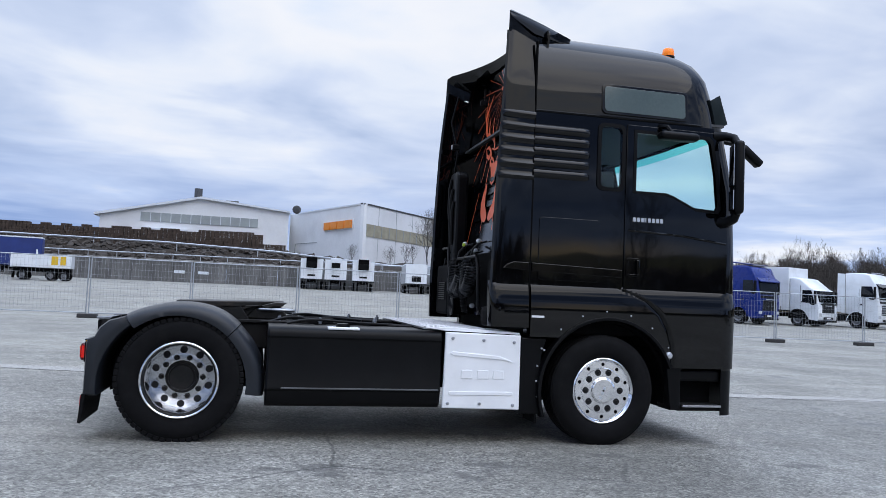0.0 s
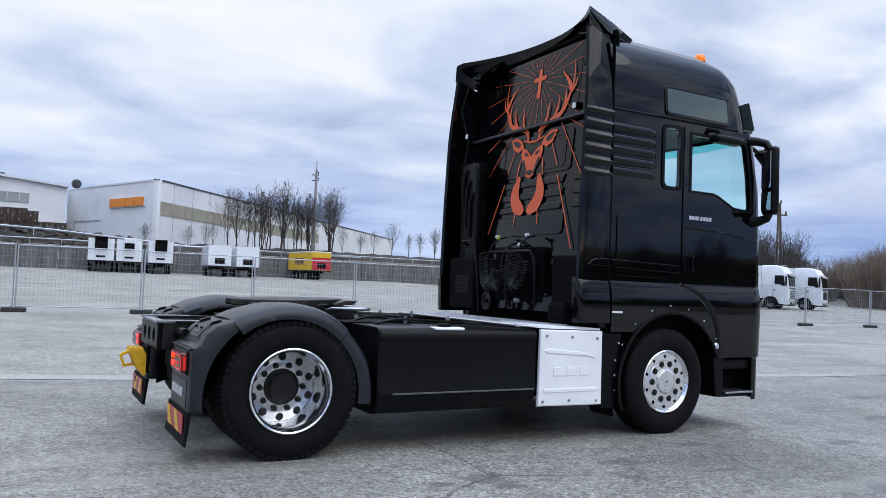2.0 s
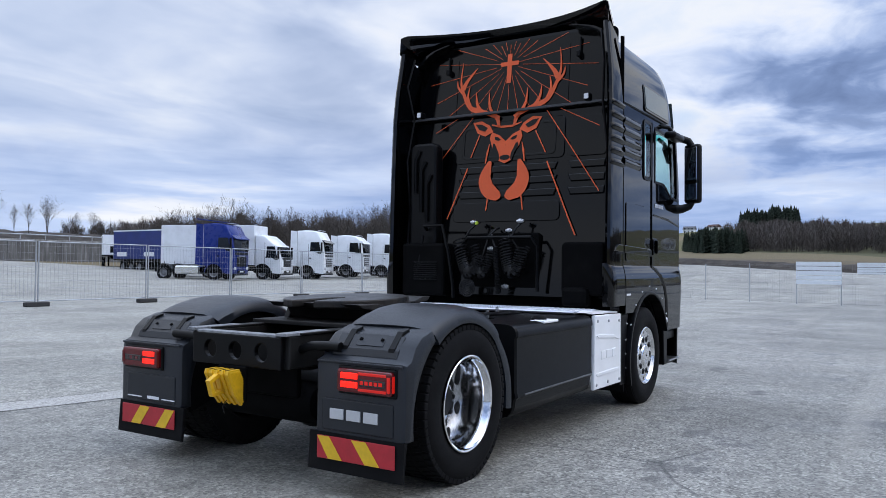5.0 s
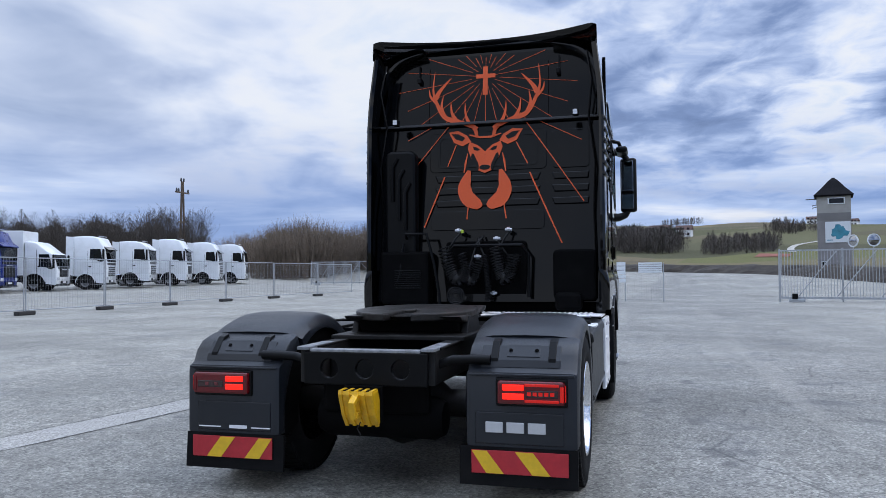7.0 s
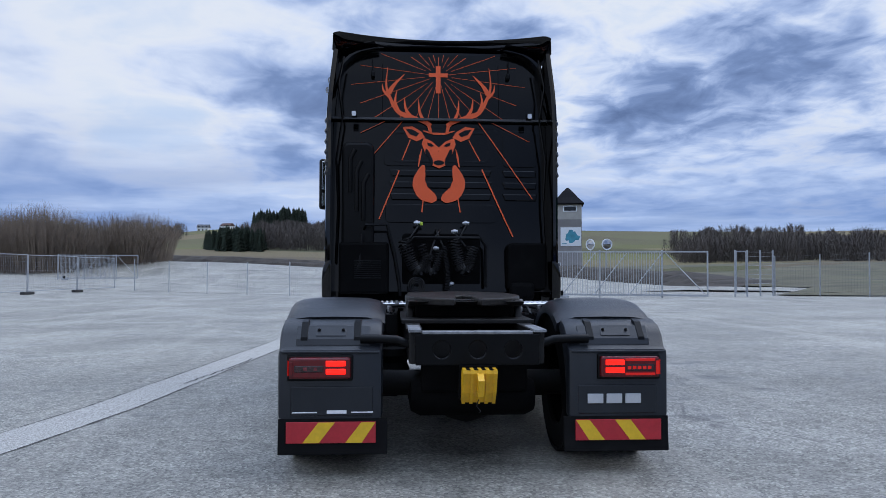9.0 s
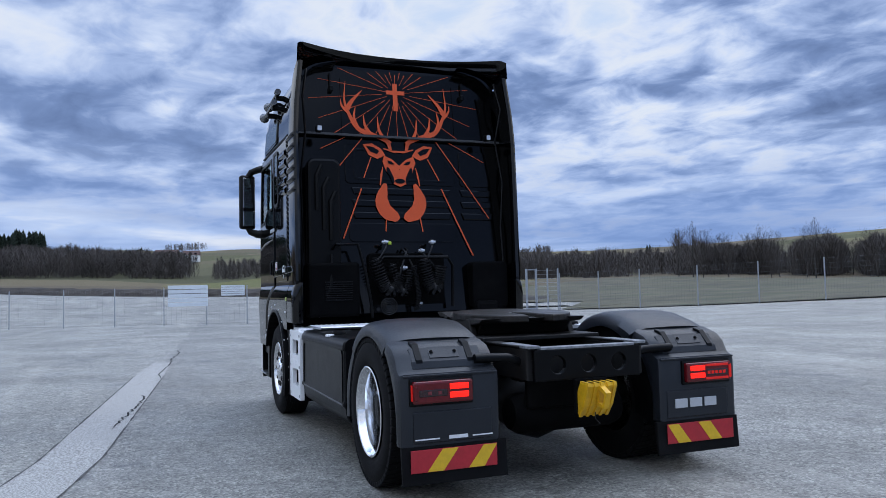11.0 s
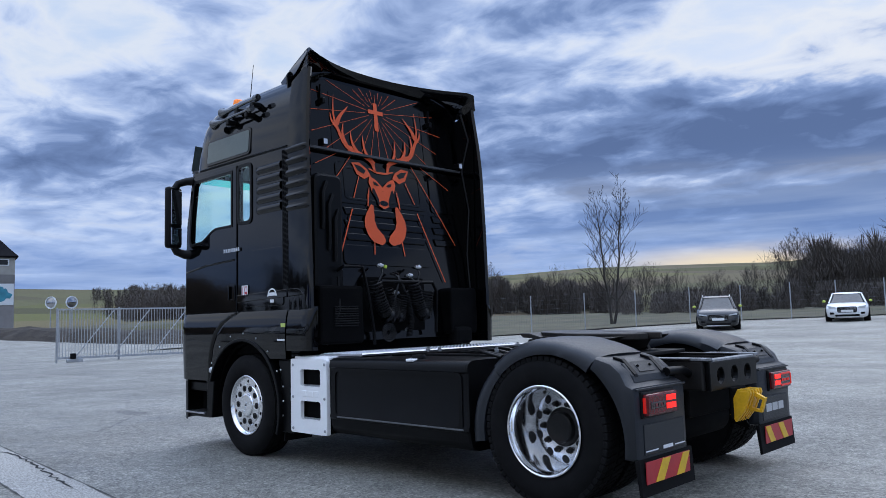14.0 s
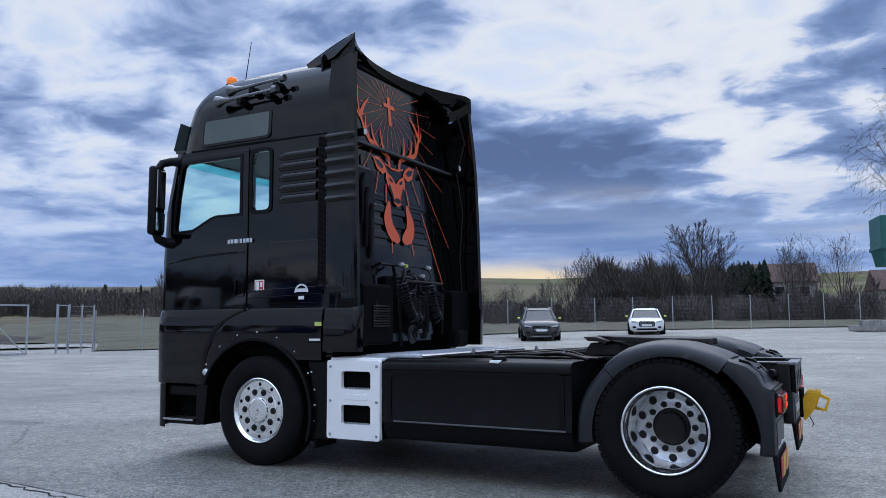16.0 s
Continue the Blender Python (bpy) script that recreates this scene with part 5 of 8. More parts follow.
def rear_wheel(s):
    m = Matrix.Translation((0.032, s * 1.075, 0.540)) @ Matrix.Diagonal((0.97, 1, 0.97, 1)) @ (Matrix.Identity(4) if s < 0 else Matrix.Rotation(radians(180), 4, "Z"))
    rim = ((0.300, -0.128), (0.304, -0.138), (0.297, -0.142), (0.289, -0.137), (0.283, -0.118), (0.273, -0.106), (0.268, -0.085), (0.264, 0.0), (0.261, 0.10), (0.258, 0.165))
    wheel = part("rear_wheel", lathe(rim, 64), ALU, truck, "polished aluminium dish wheel", smooth=30)
    wheel.matrix_basis = m
    for name, off in (("tyre", 0.0), ("inner_tyre", 0.31)):
        bm = make_tyre(0.285)
        place(bm, bm.verts[:], Matrix.Translation((0, off, 0)))
        part(name, bm, RUBBER, wheel, "black drive tyre", smooth=40)
        bm = make_tread(0.285, True)
        place(bm, bm.verts[:], Matrix.Translation((0, off, 0)))
        tagged(part("tread", bm, RUBBER, wheel), kind="stuff")
    # the disc is dished: a flat ring for the nuts, then a cone back to the barrel; dark oval pads stand in for its
    # shaded holes
    part("wheel_disc", lathe(((0.125, 0.100), (0.184, 0.100), (0.196, 0.103), (0.248, 0.116), (0.262, 0.124)), 64), DISH, wheel, "grey aluminium wheel disc", smooth=25)
    slope = math.atan2(0.013, 0.052)
    for k in range(10):
        a = 2 * math.pi * (k + 0.5) / 10
        m2 = Matrix.Rotation(-a, 4, "Y") @ Matrix.Translation((0.2215, 0.1075, 0)) @ Matrix.Rotation(slope, 4, "Z")
        bm = bmesh.new()
        ring_a = [m2 @ Vector((0.028 * math.cos(t), -0.002, 0.027 * math.sin(t))) for t in np.linspace(0, 2 * math.pi, 14, endpoint=False)]
        ring_b = [m2 @ Vector((0.033 * math.cos(t), 0.004, 0.032 * math.sin(t))) for t in np.linspace(0, 2 * math.pi, 14, endpoint=False)]
        va, vb = loft(bm, [ring_a, ring_b], close=True)
        bm.faces.new(va)
        part("hand_hole", bm, DARKHOLE, wheel, "dark oval pad in place of a shaded opening")
    part("hub", lathe(((0, 0.035), (0.092, 0.037), (0.104, 0.045), (0.110, 0.08), (0.128, 0.088), (0.134, 0.098), (0.134, 0.11)), 32), IRON, wheel, "black hub", smooth=30)
    for x, z in ring_of(10, 0.163):
        part("wheel_nut", lathe(((0, 0.062), (0.012, 0.062), (0.017, 0.068), (0.019, 0.092), (0.024, 0.096), (0.024, 0.107)), 8, Matrix.Translation((x, 0, z))), IRON, wheel)
    return wheel


def front_wheel(s):
    m = Matrix.Translation((3.57, s * 1.085, 0.508)) @ Matrix.Diagonal((0.965, 1, 0.965, 1)) @ (Matrix.Identity(4) if s < 0 else Matrix.Rotation(radians(180), 4, "Z"))
    rim = ((0.292, -0.125), (0.296, -0.135), (0.288, -0.140), (0.278, -0.134), (0.270, -0.115), (0.262, -0.108))
    wheel = part("front_wheel", lathe(rim, 64), ALU, truck, "polished aluminium front wheel", smooth=40)
    wheel.matrix_basis = m
    part("tyre", make_tyre(0.305), RUBBER, wheel, "black steer tyre", smooth=40)
    tagged(part("tread_ribs", make_tread(0.305, False), RUBBER, wheel), kind="stuff")
    small = [[(x + 0.0165 * math.cos(t), z + 0.0165 * math.sin(t)) for t in np.linspace(0, 2 * math.pi, 12, endpoint=False)] for x, z in ring_of(10, 0.236, 0.5)]
    bm = prism([(0.264 * math.cos(t), 0.264 * math.sin(t)) for t in np.linspace(0, 2 * math.pi, 64, endpoint=False)], -0.112, -0.10, [d[::-1] for d in small])
    part("wheel_disc", bm, ALU, wheel)
    part("hub_back", lathe(((0, -0.06), (0.26, -0.06)), 32), DARKHOLE, wheel)
    part("wheel_cover", lathe(((0, -0.140), (0.100, -0.139), (0.110, -0.135), (0.114, -0.127), (0.122, -0.124), (0.200, -0.121), (0.206, -0.112)), 48), ALU, wheel, "bright wheel cover", smooth=8)
    part("cover_cap", lathe(((0, -0.1445), (0.008, -0.1445), (0.008, -0.139)), 8), IRON, wheel)
    bm = bmesh.new()
    for k in range(3):
        add_box(bm, -0.012, 0.012, -0.1425, -0.139, -0.07 + 0.045 * k - 0.014, -0.07 + 0.045 * k + 0.014, 0.002, 1)
    place(bm, bm.verts[:], Matrix.Rotation(radians(25), 4, "Y"))
    part("cover_lettering", bm, LETTER, wheel)
    for x, z in ring_of(10, 0.168):
        cup = part("wheel_nut", lathe(((0.0, -0.1235), (0.026, -0.1235), (0.029, -0.127), (0.031, -0.121)), 14, Matrix.Translation((x, 0, z))), DARKHOLE, wheel)
        part("nut_head", lathe(((0, -0.134), (0.011, -0.134), (0.014, -0.131), (0.016, -0.12)), 6, Matrix.Translation((x, 0, z))), IRON, cup)
    return wheel


for s in (-1, 1):
    rear_wheel(s)
    front_wheel(s)

# ---- mirrors, roof fittings, cab interior ----
for s in (-1, 1):
    turned = Matrix.Translation((4.735, s * 1.39, 0)) @ Matrix.Rotation(radians(19 * s), 4, "Z")
    bm = bmesh.new()
    add_box(bm, -0.04, 0.05, -0.10, 0.10, 2.12, 2.79, 0.036, 3, turned)
    mirror = part("mirror", bm, SATIN, truck, "tall black wing mirror", smooth=40)
    for name, z0, z1 in (("mirror_pane", 2.38, 2.75), ("wide_pane", 2.16, 2.34)):
        bm = bmesh.new()
        add_box(bm, -0.047, -0.038, -0.076, 0.076, z0, z1, 0.003, 1, turned)
        part(name, bm, MIRROR, mirror)
    part("upper_arm", tube([(4.62, s * 1.20, 2.86), (4.70, s * 1.26, 2.86), (4.735, s * 1.34, 2.83), (4.745, s * 1.38, 2.76)], [0.05, 0.042, 0.04, 0.04], 10), SATIN, mirror, smooth=40)
    part("lower_arm", tube([(4.69, s * 1.20, 2.06), (4.72, s * 1.27, 2.06), (4.745, s * 1.35, 2.09), (4.75, s * 1.38, 2.15)], [0.06, 0.05, 0.042, 0.04], 10), SATIN, mirror, smooth=40)
# kerb mirror over one door, front mirror ahead of it
bm = bmesh.new()
add_box(bm, 3.98, 4.36, -1.40, -1.27, 2.755, 2.830, 0.034, 4)
kerb = part("kerb_mirror", bm, SATIN, truck, "black kerb mirror above the door window", smooth=40)
part("kerb_arm", tube([(4.05, -1.22, 2.90), (4.08, -1.30, 2.88), (4.12, -1.33, 2.81)], 0.022), SATIN, kerb)
bm = bmesh.new()
add_box(bm, -0.13, 0.13, -0.05, 0.05, -0.04, 0.04, 0.025, 3, Matrix.Translation((5.15, -1.0, 2.755)) @ Matrix.Rotation(radians(38), 4, "Y"))
front_mirror = part("front_mirror", bm, SATIN, truck, smooth=40)
part("front_arm", tube([(4.75, -1.0, 2.88), (4.95, -1.0, 2.86), (5.12, -1.0, 2.79)], 0.022), SATIN, front_mirror)
for s in (-1, 1):
    beacon = part("beacon", lathe(((0, 0.0), (0.055, 0.0), (0.058, -0.03), (0.052, -0.07), (0.04, -0.082), (0, -0.086)), 20, Matrix.Translation((4.33, s * 0.84, 3.69)) @ Matrix.Rotation(radians(-90), 4, "X")), AMBER, truck, "amber roof beacon", smooth=40)
    bm = lathe(((0, 0.10), (0.045, 0.10), (0.045, 0.02), (0.062, 0.015), (0.062, -0.004), (0, -0.004)), 20, Matrix.Translation((4.33, s * 0.84, 3.69)) @ Matrix.Rotation(radians(-90), 4, "X"))
    part("beacon_base", bm, SATIN, beacon, smooth=40)
part("antenna", tube([(4.235, 0.75, 3.66), (4.23, 0.75, 3.78), (4.165, 0.75, 4.15)], [0.010, 0.005, 0.003], 6), SATIN, truck)
HORN = material("dull_horn_metal", (0.20, 0.205, 0.215), 0.25, 1.0, vary=0.2, scale=12)
for x0, x1, y, z in ((4.08, 3.37, 1.265, 3.375), (3.96, 3.31, 1.235, 3.475)):
    d = x0 - x1
    pts = [(x0 + 0.02, y, z), (x0 - 0.01, y, z), (x0 - 0.06, y, z), (x0 - 0.14, y, z), (x0 - 0.35, y, z + 0.012), (x1 + 0.06, y, z + 0.02), (x1 + 0.05, y, z + 0.02), (x1, y, z + 0.022)]
    horn = part("air_horn", tube(pts, [0.056, 0.050, 0.030, 0.018, 0.014, 0.013, 0.036, 0.032], 16), HORN, truck, "long dull metal air horn", smooth=40)
    part("horn_foot", box(x1 + 0.08, x1 + 0.14, y - 0.09, y + 0.01, z - 0.05, z + 0.0, 0.01), SATIN, horn)
    part("horn_foot", box(x0 - 0.28, x0 - 0.22, y - 0.09, y + 0.01, z - 0.06, z - 0.005, 0.01), SATIN, horn)
# seats, wheel and shelf inside
for y in (-0.62, 0.62):
    seat = part("seat", box(3.75, 4.25, y - 0.26, y + 0.26, 1.80, 1.95, 0.05), TRIM, truck, smooth=40)
    part("backrest", box(3.66, 3.80, y - 0.25, y + 0.25, 1.95, 2.52, 0.05), TRIM, seat, smooth=40)
    part("seat_base", box(3.85, 4.2, y - 0.2, y + 0.2, 1.36, 1.80, 0.02), TRIM, seat)
part("dashboard", box(4.42, 4.82, -1.1, 1.1, 1.40, 2.14, 0.08), TRIM, truck)
bm = bmesh.new()
m = Matrix.Translation((4.36, 0.62, 2.22)) @ Matrix.Rotation(radians(35), 4, "Y")
add_tube(bm, [m @ Vector((0.22 * math.cos(a), 0.22 * math.sin(a), 0)) for a in np.linspace(0, 2 * math.pi, 25)], 0.016, 8)
part("steering_wheel", bm, TRIM, truck, smooth=40)
part("bunk", box(2.86, 3.45, -1.1, 1.1, 1.75, 1.95, 0.04), TRIM, truck)

# ---- ground ----
def soft(v, k=6.0):
    return k * math.log1p(math.exp(min(v / k, 40)))


def lot_z(x, y):
    """The yard falls a little to the east, and rises gently to the north and the south."""
    away = min(max((y - 9) / 15 if y > 9 else (-20 - y) / 14, 0), 1)
    fall = (0.06 - 0.0085 * min(max(x, -12), 62)) * (1 - away * away * (3 - 2 * away))
    return fall + 0.0245 * (soft(y - 22) - soft(-22)) + 0.032 * (soft(-y - 13) - soft(-13))


def height(x, y):
    """Fields beyond the yard: a dip, then long hills to the east and south."""
    r = math.hypot(x, y)
    az = math.degrees(math.atan2(y, x))
    lot = lot_z(min(max(x, -60), 130), min(max(y, -60), 95))
    rise = float(np.interp(az, (-180, -120, -80, -60, -40, -20, 0, 12, 22, 35, 90, 180), (0.6, 1.0, 1.0, 1.0, 0.75, 0.73, 0.93, 0.78, 0.50, 0.12, 0.05, 0.4)))
    s = min(max((r - 100) / 650, 0), 1)
    hill = 41 * rise * (s * s * (3 - 2 * s)) * (1 + 0.16 * noise.noise((x / 210, y / 210, 0)) + 0.06 * noise.noise((x / 60, y / 60, 3)))
    w = min(max((28 - y) / 14, 0), 1)
    w = w * w * (3 - 2 * w)
    for share, x0, run in ((w, 50, 28), (1 - w, 78, 12)):     # the road outside lies higher than the yard
        k = min(max((x - x0) / run, 0), 1)
        lot += float(np.interp(y, (-15, 12), (1.1, 1.9))) * share * k * k * (3 - 2 * k)
    far = max(0, r - 900) * 0.004
    return lot + hill + far * (0.2 + rise)


def grid_sheet(xs, ys, z):
    bm = bmesh.new()
    loft(bm, [[(x, y, z(x, y)) for y in ys] for x in xs])
    return bm


def field_material():
    m = bpy.data.materials.new("fields")
    m.use_nodes = True
    n = Nodes(m.node_tree)
    vec = n.add("ShaderNodeTexCoord").outputs["Object"]
    v = n.add("ShaderNodeTexVoronoi")
    n.put(v.inputs["Vector"], n.mix(0.08, vec, n.add("ShaderNodeTexNoise").outputs["Color"]))
    v.inputs["Scale"].default_value = 0.017
    sep = n.add("ShaderNodeSeparateColor")
    n.put(sep.inputs[0], v.outputs["Color"])
    plots = n.ramp(sep.outputs[0], ((0.0, (0.080, 0.080, 0.050)), (0.2, (0.150, 0.155, 0.062)), (0.36, (0.215, 0.17, 0.11)), (0.52, (0.105, 0.098, 0.064)), (0.70, (0.140, 0.138, 0.075)), (0.86, (0.125, 0.100, 0.072)), (1.0, (0.20, 0.165, 0.12))))
    tuft = n.noise(vec, 0.35, 6.0, 0.65)
    blades = n.noise(vec, 7.0, 4.0, 0.7)
    base = n.mix(n.math("MULTIPLY", n.smooth(tuft, 0.3, 0.7), 0.38), plots, (0.135, 0.112, 0.068))
    base = n.mix(n.math("MULTIPLY", n.smooth(blades, 0.4, 0.7), 0.35), base, (0.035, 0.045, 0.015))
    b = n.add("ShaderNodeBsdfPrincipled")
    n.put(b.inputs["Base Color"], base)
    b.inputs["Roughness"].default_value = 0.95
    b.inputs["Specular IOR Level"].default_value = 0.1
    k = n.add("ShaderNodeBump")
    k.inputs["Strength"].default_value, k.inputs["Distance"].default_value = 0.6, 0.2
    n.put(k.inputs["Height"], blades)
    n.put(b.inputs["Normal"], k.outputs[0])
    out = n.add("ShaderNodeOutputMaterial")
    n.t.links.new(b.outputs[0], out.inputs[0])
    return m


def asphalt_material():
    """Old pale asphalt: aggregate, worn lanes, damp stains, fine cracks."""
    m = bpy.data.materials.new("worn_asphalt")
    m.use_nodes = True
    n = Nodes(m.node_tree)
    vec = n.add("ShaderNodeTexCoord").outputs["Object"]
    stone = n.add("ShaderNodeTexVoronoi")
    n.put(stone.inputs["Vector"], vec)
    stone.inputs["Scale"].default_value = 62.0
    sep = n.add("ShaderNodeSeparateColor")
    n.put(sep.inputs[0], stone.outputs["Color"])
    grit = n.noise(vec, 260.0, 3.0, 0.7)
    worn = n.noise(vec, 0.32, 6.0, 0.62, 0.6)
    spots = n.noise(vec, 1.1, 5.0, 0.6, 0.3)
    base = n.ramp(worn, ((0.30, (0.185, 0.178, 0.152)), (0.50, (0.268, 0.258, 0.221)), (0.70, (0.364, 0.350, 0.304))))
    base = n.mix(1.0, base, n.ramp(sep.outputs[0], ((0.0, 0.42), (0.4, 0.85), (0.8, 1.15), (1.0, 1.65))), "MULTIPLY")
    blot = n.noise(vec, 9.0, 4.0, 0.7)
    base = n.mix(1.0, base, n.ramp(blot, ((0.3, 0.66), (0.7, 1.28))), "MULTIPLY")
    base = n.mix(n.math("MULTIPLY", n.smooth(grit, 0.55, 0.72), 0.5), base, (0.08, 0.08, 0.082))
    # damp and oil marks
    base = n.mix(n.math("MULTIPLY", n.smooth(spots, 0.62, 0.66), 0.6), base, (0.085, 0.082, 0.076))
    # tyre-swept streaks, drawn out along the yard
    stretch = n.add("ShaderNodeMapping")
    n.put(stretch.inputs["Vector"], vec)
    stretch.inputs["Rotation"].default_value = (0, 0, radians(20))
    stretch.inputs["Scale"].default_value = (0.06, 0.9, 1)
    streak = n.noise(stretch.outputs[0], 1.0, 6.0, 0.65, 0.3)
    base = n.mix(n.math("MULTIPLY", n.smooth(streak, 0.52, 0.66), 0.26), base, (0.47, 0.437, 0.37))
    base = n.mix(n.math("MULTIPLY", n.smooth(streak, 0.42, 0.30), 0.35), base, (0.14, 0.135, 0.126))
    # asphalt darker on one side of the pale strip, fading out southwards, and round stains beside the truck
    sep_at = n.add("ShaderNodeSeparateXYZ")
    n.put(sep_at.inputs[0], vec)
    strip_side = n.math("ADD", sep_at.outputs[1], n.math("MULTIPLY", sep_at.outputs[0], 0.09))
    darkened = n.math("MULTIPLY", n.smooth(strip_side, 3.33, 3.25), n.smooth(sep_at.outputs[1], -9.0, -4.0))
    base = n.mix(darkened, base, n.mix(1.0, base, (0.85, 0.85, 0.86), "MULTIPLY"))
    for sx, sy, rx, ry in ((1.06, -2.08, 0.20, 0.14), (0.74, -2.13, 0.10, 0.07), (4.9, -2.04, 0.22, 0.10), (3.4, -1.66, 0.20, 0.10), (2.32, -2.02, 0.20, 0.14), (8.8, 0.06, 0.5, 0.2), (6.9, -1.2, 0.35, 0.12), (2.6, -3.5, 0.12, 0.16)):
        dx = n.math("DIVIDE", n.math("SUBTRACT", sep_at.outputs[0], sx), rx)
        dy = n.math("DIVIDE", n.math("SUBTRACT", sep_at.outputs[1], sy), ry)
        d = n.math("SQRT", n.math("ADD", n.math("MULTIPLY", dx, dx), n.math("MULTIPLY", dy, dy)))
        d = n.math("ADD", d, n.math("MULTIPLY", n.math("SUBTRACT", blot, 0.5), 1.6))
        base = n.mix(n.math("MULTIPLY", n.smooth(d, 1.05, 0.6), 0.55), base, (0.07, 0.068, 0.064))
    crack = n.add("ShaderNodeTexVoronoi")
    crack.feature = "DISTANCE_TO_EDGE"
    bent = n.add("ShaderNodeTexNoise")
    n.put(bent.inputs["Vector"], vec)
    bent.inputs["Scale"].default_value = 1.3
    bent.inputs["Detail"].default_value = 6.0
    n.put(crack.inputs["Vector"], n.mix(0.22, vec, bent.outputs["Color"], "ADD"))
    crack.inputs["Scale"].default_value = 0.16
    gate = n.smooth(n.noise(vec, 0.22, 3.0), 0.54, 0.60)
    line = n.math("MULTIPLY", n.math("MULTIPLY", n.smooth(crack.outputs["Distance"], 0.0028, 0.0006), gate), 0.55)
    base = n.mix(line, base, (0.03, 0.03, 0.03))
    b = n.add("ShaderNodeBsdfPrincipled")
    n.put(b.inputs["Base Color"], base)
    n.put(b.inputs["Roughness"], n.math("ADD", 0.62, n.math("MULTIPLY", n.smooth(spots, 0.4, 0.7), -0.14)))
    b.inputs["Specular IOR Level"].default_value = 0.55
    k = n.add("ShaderNodeBump")
    k.inputs["Strength"].default_value, k.inputs["Distance"].default_value = 0.65, 0.007
    n.put(k.inputs["Height"], n.math("ADD", stone.outputs["Distance"], n.math("MULTIPLY", grit, 0.6)))
    n.put(b.inputs["Normal"], k.outputs[0])
    out = n.add("ShaderNodeOutputMaterial")
    n.t.links.new(b.outputs[0], out.inputs[0])
    return m


def yard_z(x, y):
    return max(lot_z(x, y), height(x, y) - 0.02)


FIELDS, ASPHALT = field_material(), asphalt_material()
axis = [-2500, -1800, -1300, -1000, -800, -650, -520, -420, -340, -280, -230, -190, -160, -130, -110, -95, -80, -65, -50, -35, -20, 0, 20, 35, 50, 65, 80, 95, 110, 130, 160, 190, 230, 280, 340, 420, 520, 650, 800, 1000, 1300, 1800, 2500]
tagged(part("ground", grid_sheet(sorted(set(axis + [40, *range(44, 128, 4)])), sorted(set(axis + [*range(-36, 76, 4)])), lambda x, y: height(x, y) - 0.06), FIELDS, smooth=80), "rough winter grass and ploughed fields on long hills", "ground", kind="structure")
tagged(part("pavement", grid_sheet([-70, -40, -20, -8, 0, 8, 16, 24, 32, 40.5, 45], [-47, -39, -32, -26, -20, -14, -8, 0, 5, 10, 14, 17, 20, 24, 28, 30, 40, 55, 70, 91], yard_z), ASPHALT, smooth=80), "worn pale grey asphalt yard with cracks and stains", "asphalt yard", kind="structure")

# ---- materials of the surroundings ----
TRUCKWHITE = material("white_lorry_paint", (0.80, 0.83, 0.86), 0.25, vary=0.04, scale=1.5, coat=0.3, dirt=(0.45, 0.45, 0.44), dirt_amount=0.3)
TRUCKBLUE = material("blue_lorry_paint", (0.006, 0.022, 0.17), 0.28, vary=0.08, scale=2, spec=0.3)
TARPBLUE = material("blue_tarpaulin", (0.010, 0.028, 0.16), 0.5, vary=0.15, scale=1.2, bump=0.2, bump_scale=6)
TARPYEL = material("yellow_tarpaulin", (0.68, 0.42, 0.02), 0.5, vary=0.12, scale=1.5, dirt=(0.35, 0.24, 0.05), dirt_amount=0.3)
TARPRED = material("red_tarpaulin", (0.50, 0.02, 0.03), 0.5, vary=0.1, scale=1.5)
DARKGLASS = material("dark_vehicle_glass", (0.008, 0.010, 0.012), 0.05, vary=0.2, scale=2, spec=0.35)
CONCRETE = material("stained_concrete", (0.30, 0.295, 0.28), 0.85, vary=0.35, scale=2.4, fine=9, bump=0.3, bump_scale=14, dirt=(0.055, 0.052, 0.046), dirt_amount=1.0, drip=9.0)
FACADE = material("white_sheet_cladding", (0.82, 0.83, 0.84), 0.55, vary=0.05, scale=0.2, fine=3, dirt=(0.5, 0.5, 0.5), dirt_amount=0.3)
FACADE2 = material("grey_cladding_band", (0.33, 0.36, 0.36), 0.5, vary=0.15, scale=0.6)
FACADE3 = material("ochre_window_band", (0.36, 0.33, 0.24), 0.5, vary=0.2, scale=0.8)
ROOFDARK = material("dark_roof_sheet", (0.06, 0.062, 0.068), 0.6, vary=0.2, scale=1.0)
SIGNOR = material("orange_sign", (0.85, 0.26, 0.02), 0.45, vary=0.05)
PALLET = material("weathered_pallet_wood", (0.080, 0.056, 0.042), 0.9, vary=0.35, scale=2.0, fine=12, bump=0.3, bump_scale=30, each=0.35)
EARTH = material("bare_earth_and_rubble", (0.038, 0.031, 0.025), 0.95, vary=0.45, scale=0.8, fine=5, bump=0.8, bump_scale=3)
SCRUB = material("dead_grass_bank", (0.085, 0.072, 0.048), 0.95, vary=0.4, scale=0.5, fine=4, bump=0.6, bump_scale=4)
BARK = material("bare_branches", (0.045, 0.039, 0.034), 0.9, vary=0.3, scale=4, each=0.3)
TWIG = material("winter_twigs", (0.070, 0.060, 0.053), 0.95, vary=0.3, scale=3, each=0.25)
WILLOW = material("brown_willow_rods", (0.19, 0.150, 0.115), 0.95, vary=0.35, scale=1.5)
CONIFER = material("conifer_needles", (0.018, 0.030, 0.018), 0.9, vary=0.4, scale=2)
WOODS = material("leafless_woods", (0.088, 0.076, 0.068), 0.95, vary=0.4, scale=0.12, fine=1.2)
